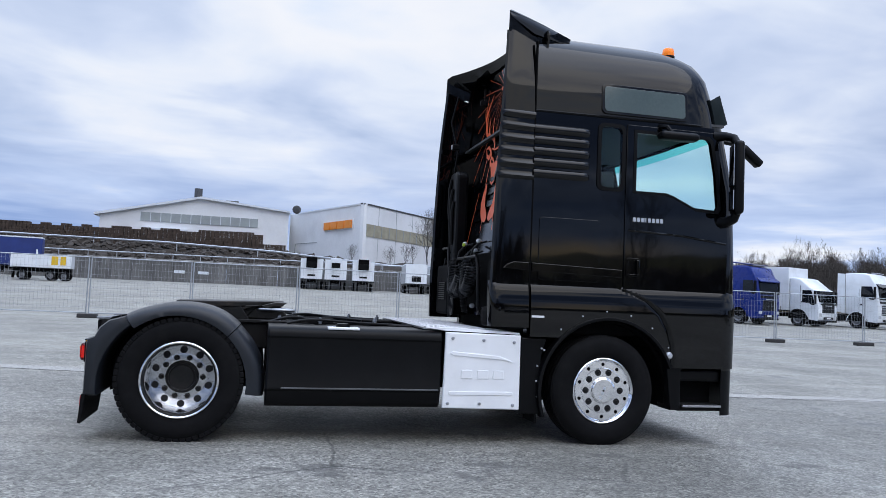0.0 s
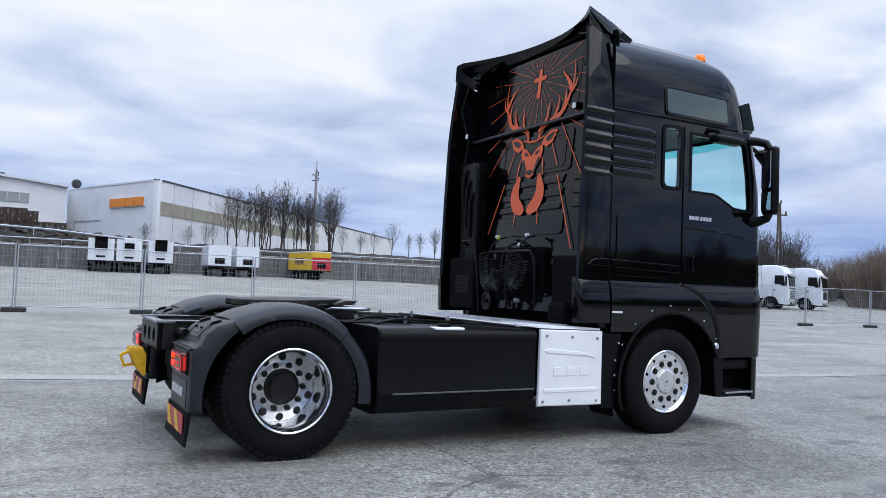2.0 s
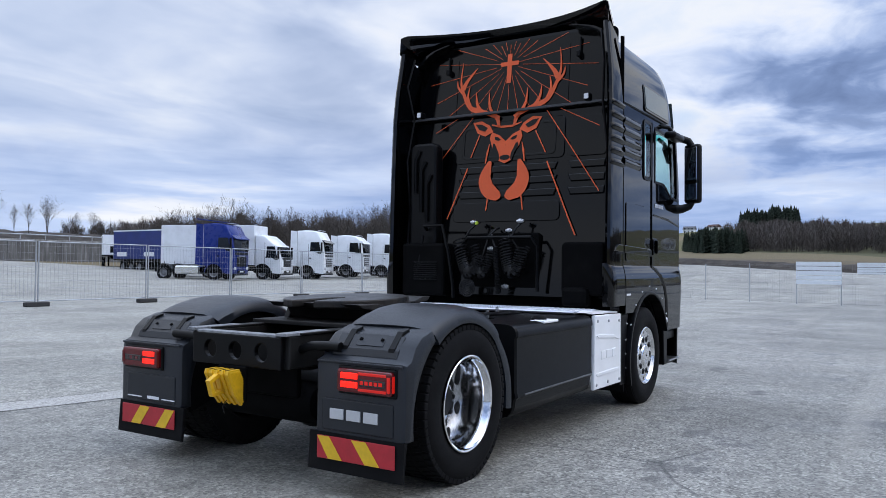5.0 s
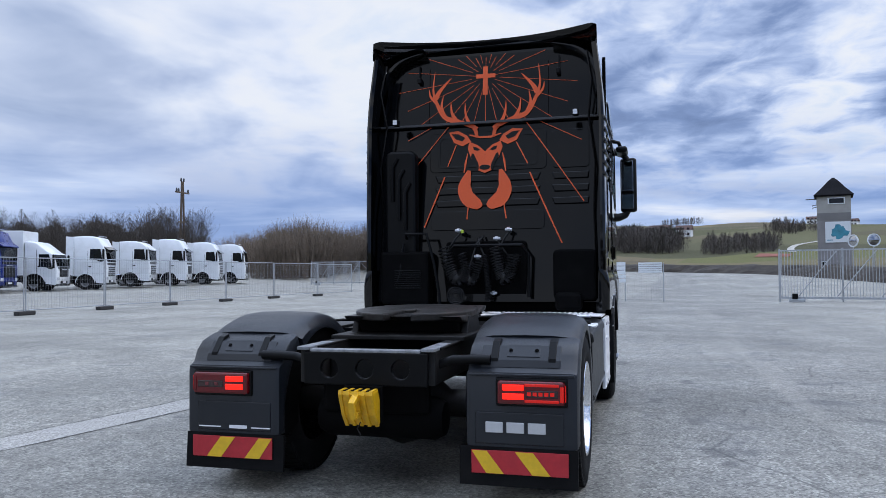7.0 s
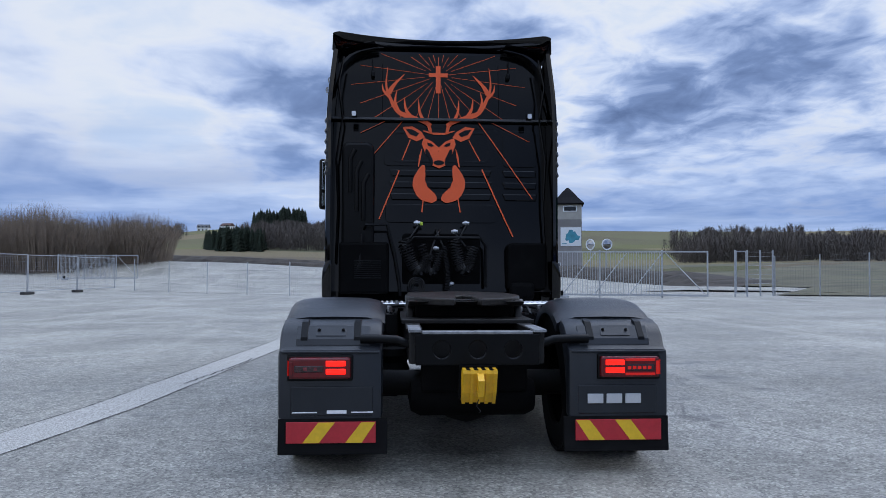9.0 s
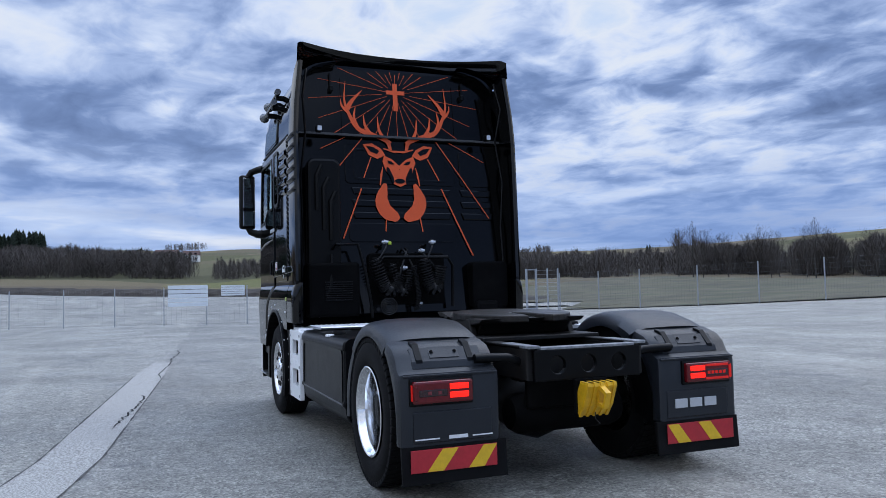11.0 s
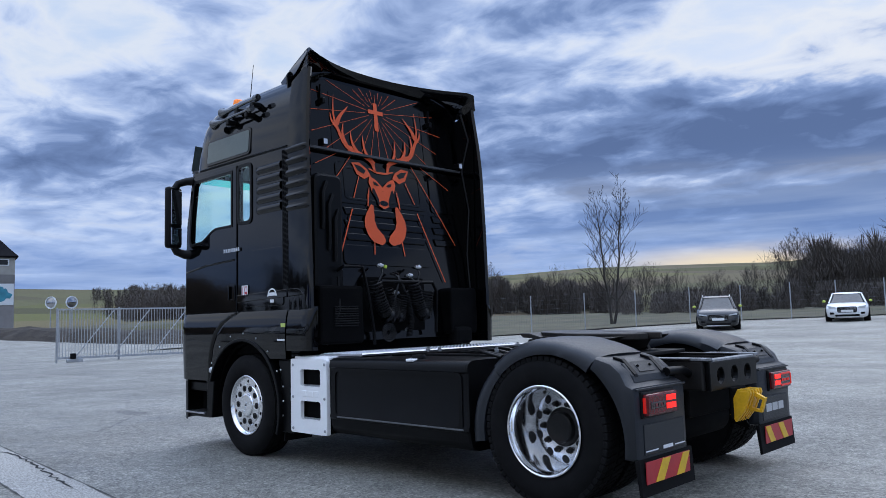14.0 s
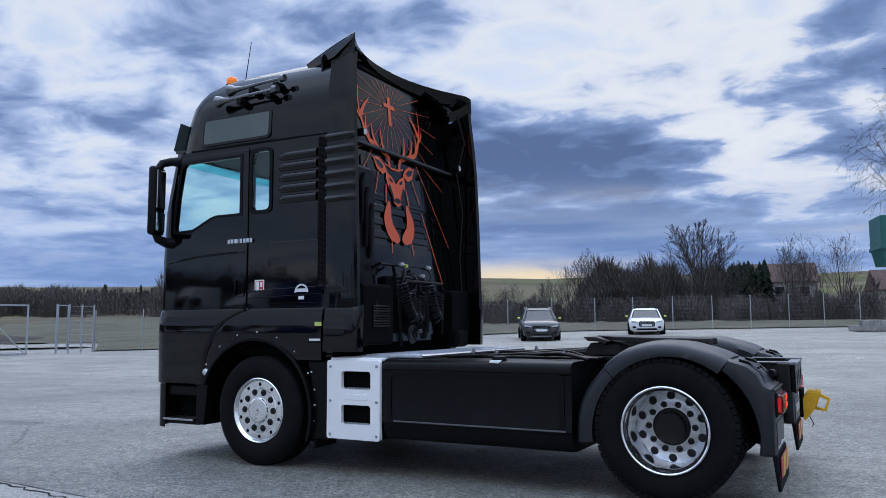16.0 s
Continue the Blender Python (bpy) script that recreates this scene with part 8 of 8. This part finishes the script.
# ---- parked cars ----
def car(paint, label, tall, width=1.84, length=4.5):
    ob = thing("car", label, "car", "cars parked by the fence")
    h, w = tall, width / 2
    belt = 0.62 * h
    secs = [(0.02, 0.34, 0.58, 0.62), (-0.03, 0.26, 0.70, 0.78), (-0.14, 0.21, belt - 0.17, 0.91), (-0.35, 0.20, belt - 0.09, 0.98), (-0.9, 0.20, belt - 0.02, 1.0), (-1.3, 0.20, belt + 0.02, 1.0), (-2.4, 0.20, belt + 0.03, 1.0), (-3.6, 0.20, belt + 0.06, 1.0), (length * -0.94, 0.22, belt + 0.04, 0.95), (-length + 0.06, 0.28, belt - 0.05, 0.88), (-length, 0.38, 0.72, 0.80)]
    bm = bmesh.new()
    rows = []
    for x, zb, zt, k in secs:
        y = w * k
        half = [(0.80 * y, zb), (0.95 * y, zb + 0.07), (y, zb + 0.5 * (zt - zb)), (0.99 * y, zt - 0.12), (0.94 * y, zt - 0.04), (0.76 * y, zt), (0.35 * y, zt + 0.012)]
        rows.append([(x, -a, b) for a, b in half] + [(x, a, b) for a, b in half[::-1]])
    vs = loft(bm, rows, close=True)
    bm.faces.new(vs[0])
    bm.faces.new(vs[-1])
    body = part("body", bm, paint, ob, smooth=50)

    def ring(x0, x1, y, z):
        return [(x, q, z) for x, q in rounded(x0, x1, -y, y, min(0.22, y * 0.4), 4)]

    back = -length + (0.25 if h > 1.55 else 0.75)
    bm = bmesh.new()
    loft(bm, [ring(back, -1.12, 0.90 * w, belt - 0.02), ring(back + 0.25, -1.50, 0.82 * w, belt + 0.25 * (h - belt) + 0.05), ring(back + 0.55, -1.98, 0.70 * w, h - 0.07)], close=True)
    part("glasshouse", bm, CARGLASS, body, "dark tinted windows", smooth=50)
    bm = bmesh.new()
    rings = loft(bm, [ring(back + 0.50, -1.92, 0.715 * w, h - 0.09), ring(back + 0.55, -2.02, 0.68 * w, h - 0.04), ring(back + 0.75, -2.3, 0.55 * w, h)], close=True)
    bm.faces.new(rings[-1])
    part("roof", bm, paint, body, smooth=50)
    for s in (-1, 1):
        for a, b in (((-1.14, s * 0.87 * w, belt), (-1.97, s * 0.69 * w, h - 0.07)), ((-2.75, s * 0.905 * w, belt), (-2.75, s * 0.70 * w, h - 0.07)), ((back + 0.12, s * 0.86 * w, belt), (back + 0.55, s * 0.68 * w, h - 0.07))):
            part("window_pillar", tube([a, b], 0.035, 6), paint, body)
        if h > 1.55:
            part("roof_rail", tube([(-2.0, s * 0.66 * w, h - 0.03), (-2.3, s * 0.66 * w, h + 0.04), (back + 0.8, s * 0.66 * w, h + 0.03), (back + 0.6, s * 0.66 * w, h - 0.05)], 0.018, 6), LETTER, body)
        part("headlamp", prism([(s * 0.50 * w, 0.655), (s * 0.86 * w, 0.70), (s * 0.90 * w, 0.775), (s * 0.55 * w, 0.72)], -0.02, 0.12, m=BACK), LAMPGLASS, body)
        part("fog_lamp", box(-0.08, 0.02, *sorted((s * 0.60 * w, s * 0.80 * w)), 0.36, 0.46, 0.02), SATIN, body)
        part("mirror", box(-1.52, -1.36, *sorted((s * (w + 0.02), s * (w + 0.17))), belt + 0.05, belt + 0.16, 0.05, 3), LIME, body, "lime green mirror cover")
        for x in (-0.85, -length + 0.9):
            # no arch is cut: a black half-disc gives its shade
            part("wheel_arch", prism(arc(x, 0.33, 0.40, 180, 0, 12), *sorted((s * (w - 0.2), s * (w + 0.004)))), MATT, body)
            small_wheel(ob, x, s * (w - 0.10), 0.34)
    grille = part("grille", prism(rounded(-0.42, 0.42, 0.44, 0.72, 0.08), -0.045, 0.05, m=BACK), SATIN, body)
    for k in range(4):
        part("grille_bar", box(0.045, 0.055, -0.38, 0.38, 0.50 + 0.055 * k, 0.508 + 0.055 * k), LETTER, grille)
    part("lower_grille", box(-0.04, 0.03, -0.52, 0.52, 0.25, 0.36, 0.03), SATIN, body)
    part("number_plate", box(0.056, 0.066, -0.26, 0.26, 0.46, 0.57), PRINT, body)
    part("skid_bar", box(0.0, 0.045, -0.5, 0.5, 0.225, 0.25, 0.005), LETTER, body)
    return ob


CARGLASS = material("car_glass", (0.022, 0.028, 0.034), 0.05, vary=0.3, scale=2, spec=0.4)
car(CARGREY, "dark grey sport utility car with lime mirror covers", 1.62).matrix_basis = stand(12.0, -28.1, 115)
car(TRUCKWHITE, "white saloon car with lime mirror covers", 1.46, 1.86, 4.9).matrix_basis = stand(8.48, -34.50, 105)

# teal container on a post and concrete slabs at the yard's edge
ob = thing("teal_cabin", "teal sheet metal cabin raised on a steel column", "cabin", at=stand(-4.1, -42.0, 12, -0.75))
part("cabin", box(-2.4, 1.6, -1.2, 1.2, 5.1, 6.9, 0.06), TEAL, ob)
part("belly", prism([(-2.2, 4.2), (1.4, 4.2), (1.6, 5.1), (-2.4, 5.1)], -1.1, 1.1, bevel=0.03), TEAL, ob)
part("rib", box(-2.46, 1.66, -1.26, 1.26, 5.05, 5.25, 0.03), TEAL, ob)
part("column", box(-1.9, -1.5, -0.25, 0.25, 0.0, 4.25, 0.03), STEEL, ob)
ob = thing("concrete_slabs", "stacked pale concrete slabs on the yard", "slabs", at=stand(-2.6, -39.5, 12))
part("slab", box(-2.2, 1.5, -0.8, 0.8, 0.0, 0.28, 0.03), CONCRETE, ob)
part("slab", box(-2.0, 1.0, -0.7, 0.7, 0.28, 0.55, 0.03), CONCRETE, ob)

# ---- far houses ----
def house(x, y, w, d, h, turn, roof, label, walls=FACADE):
    ob = thing("house", label, "house", "far houses", at=pose(x, y, height(x, y) - 0.2, 0, 0, turn))
    part("wall", box(-w / 2, w / 2, -d / 2, d / 2, 0, h), walls, ob)
    part("roof", prism([(-d / 2 - 0.5, h - 0.2), (d / 2 + 0.5, h - 0.2), (0, h + d * 0.33)], -w / 2 - 0.4, w / 2 + 0.4, m=Matrix.Rotation(radians(90), 4, "Z")), roof, ob)
    for k in range(3):
        for j in range(2):
            for s in (-1, 1):
                px = -w * 0.33 + w * 0.33 * k
                win = part("window", box(px - 0.6, px + 0.6, *sorted((s * d / 2, s * (d / 2 + 0.05))), 0.9 + 2.7 * j, 2.2 + 2.7 * j), DARKGLASS, ob)
    return ob


house(8.0, -112, 9.5, 8, 5.8, 10, TILE, "grey house with a brown tiled roof", PLASTER)
house(-9, -112, 10, 8, 4.4, 10, TILE, "grey house with a brown tiled roof", PLASTER)
for x, y, w in ((420, -9, 11), (418, -21, 8), (660, -130, 8), (670, -150, 7), (640, 138, 10), (630, 155, 9), (680, -165, 7)):
    house(x, y, w, 7, 4, 60 + x % 40, TILE if w % 3 else ROOFDARK, "far white farmhouse on the hill", FACADE)


# red tilled plot and a pale farm track on the slope
bm = bmesh.new()
loft(bm, [[(x, y, height(x, y) + 0.15) for x, y in (Vector((202, -36.0)).lerp(Vector((214, -29.5)), u).lerp(Vector((222, -40.5)).lerp(Vector((238, -34.0)), u), v) for v in (0, 0.33, 0.66, 1))] for u in np.linspace(0, 1, 7).tolist()])
tagged(part("trim", bm, material("red_soil", (0.23, 0.075, 0.05), 0.95, vary=0.3, scale=0.4)), "strip of red tilled soil on the slope", "field", kind="structure")
bm = bmesh.new()
rows = []
for u in np.linspace(0, 1, 16).tolist():
    x, y = 240 + 110 * u, -43.5 - 30 * u + 5 * math.sin(3.0 * u)
    rows.append([(x, y - 1.1, height(x, y) + 0.2), (x, y + 1.1, height(x, y) + 0.2)])
loft(bm, rows)
tagged(part("trim", bm, material("pale_gravel", (0.42, 0.40, 0.36), 0.95, vary=0.3, scale=0.5)), "pale gravel farm track up the slope", "track", kind="structure")


# ---- trees ----
def limb(bm, p, d, length, r, order, rng, angle, kids, min_r, bend=0.07, droop=0.0):
    """A limb that rises as it grows and bears finer limbs at a steady angle."""
    n = (2, 3, 4, 5)[min(order, 3)]
    pts, rs = [p], [r]
    for k in range(n):
        d = (d + Vector((rng.gauss(0, bend), rng.gauss(0, bend), (0.09 if order > 1 else 0.09 - droop) + rng.gauss(0, bend * 0.5)))).normalized()
        pts.append(pts[-1] + d * (length / n))
        rs.append(max(min_r, r * (1 - 0.8 * (k + 1) / n)))
    add_tube(bm, pts, rs, 5 if order > 2 else 3, False)
    if order <= 0:
        return
    count = rng.randint(*kids) + (3 if order > 1 else 0)
    turn = rng.uniform(0, 6.283)
    for k in range(count):
        s = 0.22 + 0.76 * (k + rng.random()) / count
        i = min(int(s * n), n - 1)
        q = pts[i].lerp(pts[i + 1], s * n - i)
        side = d.orthogonal().normalized()
        side.rotate(Matrix.Rotation(turn + 2.4 * k, 3, d))
        a = angle * rng.uniform(0.7, 1.3)
        e = (d * math.cos(a) + side * math.sin(a)).normalized()
        limb(bm, q, e, length * (1.05 - 0.6 * s) * rng.uniform(0.45, 0.7), max(r * (1 - 0.75 * s) * 0.6, min_r), order - 1, rng, angle, kids, min_r, bend, droop)


def bare_tree(seed, h, leaders=5, flare=0.30, label="leafless tree with fine upright branches", group="bare trees", thick=0.010, min_r=0.010, kids=(4, 6), fork=0.22, order=2, angle=0.62, laterals=6, droop=0.0):
    """A short trunk that parts into rising leaders, each with side limbs and twigs."""
    rng = random.Random(seed)
    ob = thing("tree", label, "tree", group)
    trunk, crown = bmesh.new(), bmesh.new()
    foot, top = Vector((0, 0, 0)), Vector((rng.gauss(0, 0.15), rng.gauss(0, 0.15), h * fork))
    pts = [foot, foot.lerp(top, 0.5) + Vector((rng.gauss(0, 0.05), rng.gauss(0, 0.05), 0)), top, top + Vector((rng.gauss(0, 0.1), rng.gauss(0, 0.1), h * 0.34)), top + Vector((rng.gauss(0, 0.3), rng.gauss(0, 0.3), h * (0.98 - fork)))]
    add_tube(trunk, pts, [h * thick * k for k in (1.25, 1.0, 0.9, 0.5, 0.12)], 7)
    for k in range(leaders + laterals):
        a = 2.4 * k + rng.uniform(-0.4, 0.4)
        low = k < leaders
        z = fork * rng.uniform(0.75, 1.25) if low else fork + (0.9 - fork) * (k - leaders + rng.random()) / laterals
        out = flare * rng.uniform(0.75, 1.3) * (1.0 if low else 1.35)
        e = Vector((math.cos(a) * math.sin(out), math.sin(a) * math.sin(out), math.cos(out)))
        q = Vector((top.x, top.y, h * z)) if z > fork else foot.lerp(top, z / fork)
        limb(crown, q, e, h * ((0.92 - z) * rng.uniform(0.75, 1.0) if low else (0.95 - z) * 0.62 + 0.06), h * thick * (0.5 if low else 0.3), order, rng, angle, kids, min_r, droop=droop)
    part("trunk", trunk, BARK, ob, smooth=60)
    part("crown", crown, TWIG, ob)
    return ob


def rods(seed, h, n, label):
    """A bush of many long rods that fan out from the ground."""
    rng = random.Random(seed)
    ob = thing("bush", label, "bush", "willow bushes")
    bm = bmesh.new()
    for k in range(n):
        a, s = rng.uniform(0, 2 * math.pi), rng.uniform(0, 1) ** 0.7
        p = Vector((math.cos(a) * s * h * 0.45, math.sin(a) * s * h * 0.45, 0))
        lean_ = 0.35 * s
        top_h = h * rng.uniform(0.55, 1.0) * (1 - 0.25 * s)
        q = p + Vector((math.cos(a) * lean_ * top_h * 0.5, math.sin(a) * lean_ * top_h * 0.5, top_h * 0.6))
        e = q + Vector((math.cos(a) * lean_ * top_h * 0.6 + rng.gauss(0, 0.15), math.sin(a) * lean_ * top_h * 0.6, top_h * 0.4))
        add_tube(bm, [p, q, e], [0.019, 0.013, 0.005], 3, False)
        for j in range(4):
            w = q.lerp(e, rng.uniform(0, 0.8))
            add_tube(bm, [w, w + Vector((rng.gauss(0, 0.25), rng.gauss(0, 0.25), rng.uniform(0.5, 1.1)))], [0.009, 0.004], 3, False)
    tagged(part("brush", bm, WILLOW, ob), kind="stuff")
    return ob


def twin_tree(seed, h):
    """Two slim stems from one foot, with open limbs that curve upwards."""
    rng = random.Random(seed)
    ob = thing("tree", "slender leafless tree with two stems by the fence", "tree")
    trunk, crown = bmesh.new(), bmesh.new()
    for side, top in ((-1, h), (1, 0.93 * h)):
        spine = [Vector((side * (0.06 + 0.09 * h * u ** 0.8) + rng.gauss(0, 0.05), rng.gauss(0, 0.07), top * u)) for u in np.linspace(0, 1, 9).tolist()]
        add_tube(trunk, spine, [0.0115 * h * (1 - 0.93 * u) for u in np.linspace(0, 1, 9).tolist()], 7)
        for k in range(19):
            u = 0.13 + 0.83 * (k + rng.random()) / 19
            i = min(int(u * 8), 7)
            q = spine[i].lerp(spine[i + 1], u * 8 - i)
            a = 2.4 * k + rng.uniform(-0.5, 0.5)
            out = 0.85 - 0.30 * u
            e = Vector((math.cos(a) * math.sin(out), math.sin(a) * math.sin(out), math.cos(out)))
            limb(crown, q, e, h * (0.16 + 0.17 * math.sin(math.pi * min(1.0, 0.15 + u))) * rng.uniform(0.75, 1.1), 0.0042 * h * (1.05 - 0.75 * u), 2, rng, 0.55, (2, 3), 0.009, 0.10)
    part("trunk", trunk, BARK, ob, smooth=60)
    part("crown", crown, BARK, ob)
    return ob


solo = twin_tree(21, 8.5)
solo.matrix_basis = stand(22.1, -35.8, 20, -0.1)
birch = bare_tree(33, 19.0, 6, 0.42, "tall leafless birch with hanging twigs", "", 0.010, 0.008, (4, 5), 0.25, 3, 0.7, 8, 0.45)
birch.matrix_basis = stand(-7.9, -62.0, 40, -0.1)
oak = bare_tree(35, 9.8, 7, 0.62, "broad leafless tree behind the fence", "", 0.013, 0.011, (3, 5), 0.25, 3, 0.6)
oak.matrix_basis = stand(11.0, -66.0, 10, -0.1)
kindt = [bare_tree(50 + k, 7.6 + k * 0.5, 3 + k % 2, 0.20 + 0.06 * k, kids=((3, 5), (4, 5))[k % 2], angle=0.55 + 0.06 * k, fork=0.09 + 0.04 * k, laterals=8, thick=0.010, min_r=0.009) for k in range(4)]
spots = []
rng = random.Random(9)
for x in [*np.arange(21, 62, 2.3), *np.arange(23.5, 39, 0.85)]:      # behind the wall, before the long hall
    spots.append((x + rng.uniform(-0.6, 0.6), 96 + rng.uniform(-2, 3), 5.3, rng.uniform(0.85, 1.15) if 22 < x < 39 else rng.uniform(0.40, 0.6)))
spots += [(12.2, 95, 4.6, 0.42), (19.5, 94, 4.3, 0.5), (17.5, 95, 4.3, 0.4)]
for k in range(46):                    # along the stream to the south-east
    a = radians(-39 - 26 * k / 45 + rng.uniform(-0.6, 0.6))
    r = rng.uniform(84, 118)
    spots.append((r * math.cos(a), r * math.sin(a), None, rng.uniform(0.5, 0.78)))
for k in range(34):
    a = radians(-66 - 24 * k / 33 + rng.uniform(-0.5, 0.5))
    r = rng.uniform(68, 100)
    spots.append((r * math.cos(a), r * math.sin(a), None, rng.uniform(0.4, 0.65) if a > radians(-70) else rng.uniform(0.75, 1.05)))
for k in range(58):                    # north-east, behind the lorries
    a = radians(33 + 20 * k / 57 + rng.uniform(-0.5, 0.5))
    r = rng.uniform(96, 128)
    spots.append((r * math.cos(a), r * math.sin(a), None, rng.uniform(0.82, 1.02)))
for k, (x, y, z, s) in enumerate(spots):
    z = (ground_z(x, y) if z is None else z) - 0.1
    m = pose(x, y, z, 0, 0, 67 * k) @ Matrix.Diagonal((s, s, s, 1))
    if k < 4:
        kindt[k].matrix_basis = m
    else:
        copy_thing(kindt[k % 4], m).scale = (s, s, s)
bush = [rods(70, 6.4, 820, "dense brown willow bush"), rods(71, 5.4, 740, "dense brown willow bush")]
rng = random.Random(14)
k = 0
for az, r, s in [(18.7, 96, 1.05), (19.8, 93, 1.1), (21.0, 95, 1.0), (22.3, 98, 0.9), (23.6, 92, 1.0), (24.6, 94, 1.2), (25.7, 91, 1.3), (26.8, 95, 1.25), (27.8, 92, 1.1), (29.0, 97, 0.9), (30.3, 99, 0.85), (31.6, 97, 0.8), (33.0, 98, 0.75), (34.8, 100, 0.7), (36.5, 99, 0.7)]:
    x, y = r * math.cos(radians(az)), r * math.sin(radians(az))
    m = pose(x, y, height(x, y) - 0.2, 0, 0, 50 * k) @ Matrix.Diagonal((s, s, s, 1))
    if k < 2:
        bush[k].matrix_basis = m
    else:
        copy_thing(bush[k % 2], m).scale = (s, s, s)
    k += 1


def woodland(name, label, seed, areas, mat, conifer=False):
    """Far woods as one mass of single trees: a stem and many slanting twigs each."""
    rng = random.Random(seed)
    verts, faces = [], []

    def tri(a, b, c):
        i = len(verts)
        verts.extend((a, b, c))
        faces.append((i, i + 1, i + 2))

    for az0, az1, r0, r1, h0, h1, count in areas:
        for _ in range(count):
            u = rng.uniform(0, 1)
            az, r = radians(az0 + (az1 - az0) * u), rng.uniform(r0, r1)
            edge_ = 0.5 + 0.5 * noise.noise((az * 40, r / 40, seed))
            if rng.random() > min(1, 6 * u, 6 * (1 - u)) or edge_ < 0.36:
                continue
            h = rng.uniform(h0, h1) * (0.6 + 0.6 * edge_)
            x, y = r * math.cos(az), r * math.sin(az)
            z = height(x, y) - 0.5
            w = h * 0.010
            tri((x - w, y, z), (x + w, y, z), (x, y, z + h))
            tri((x, y - w, z), (x, y + w, z), (x, y, z + h))
            for k in range(44 if conifer else 150):
                if conifer:
                    t = 0.12 + 0.86 * k / 44
                    a, l = k * 2.4, h * 0.27 * (1.08 - t) ** 0.8
                    c, s = math.cos(a), math.sin(a)
                    q = l * 0.55
                    tri((x - s * q, y + c * q, z + h * t), (x + s * q, y - c * q, z + h * t), (x + c * l, y + s * l, z + h * t - l * 0.5))
                    tri((x - s * q * 0.5, y + c * q * 0.5, z + h * t), (x + c * l, y + s * l, z + h * t - l * 0.5), (x, y, z + h * (t + 0.12)))
                else:
                    t = rng.uniform(0.1, 0.9)
                    a, l = rng.uniform(0, 6.283), h * rng.uniform(0.07, 0.20)
                    c, s, b = math.cos(a), math.sin(a), h * rng.uniform(0.004, 0.010)
                    o = rng.uniform(0, 1) ** 0.6 * 0.24 * h * (1.15 - t)
                    p = (x + c * o, y + s * o, z + h * t * 0.9)
                    tri((p[0] - s * b, p[1] + c * b, p[2]), (p[0] + s * b, p[1] - c * b, p[2]), (p[0] + c * l * 0.5, p[1] + s * l * 0.5, p[2] + l * 0.9))
    me = bpy.data.meshes.new(name)
    me.from_pydata(verts, [], faces)
    me.materials.append(mat)
    return tagged(new(name, me), label, "woods", kind="stuff")


woodland("far_woods", "dark leafless woods on the far slopes", 31, ((-94, -58, 58, 76, 2.0, 3.4, 2000), (-84, -71, 84, 110, 6.5, 9.5, 520), (-60, -39, 96, 122, 4.6, 6.4, 1700), (-46, -20, 165, 250, 5, 8, 1200), (-56, -38, 118, 165, 3.5, 6, 500), (-90, -70, 82, 120, 3.5, 6, 600), (-9.5, -4.0, 250, 340, 5, 8, 260), (4.5, 9.5, 330, 420, 7, 11, 420), (15, 21, 380, 460, 6, 9, 260), (-12, -8, 420, 470, 6, 9, 120), (-36, -20.5, 130, 165, 4, 6.5, 700), (32, 60, 128, 165, 6, 8.5, 1300), (-120, -90, 90, 150, 5, 9, 400), (19, 34, 120, 150, 2.5, 4.5, 300), (-66, -56, 120, 150, 3, 5, 130), (-24, -20.5, 380, 420, 7, 9, 60), (-3.4, 12, 270, 380, 8, 12, 1500), (-4.5, -1.0, 690, 720, 7, 9, 60), (-30, -23, 330, 390, 8, 11, 150)), WOODS)
woodland("far_conifers", "dark conifers in the far woods", 32, ((6.5, 10.5, 460, 520, 11, 15, 170), (9.5, 14.2, 250, 290, 7.5, 9, 130), (-3, 1.9, 300, 350, 8, 10, 25), (-44, -36, 200, 260, 6, 8, 50), (-85.4, -81.4, 84, 98, 6, 8, 420)), CONIFER, True)
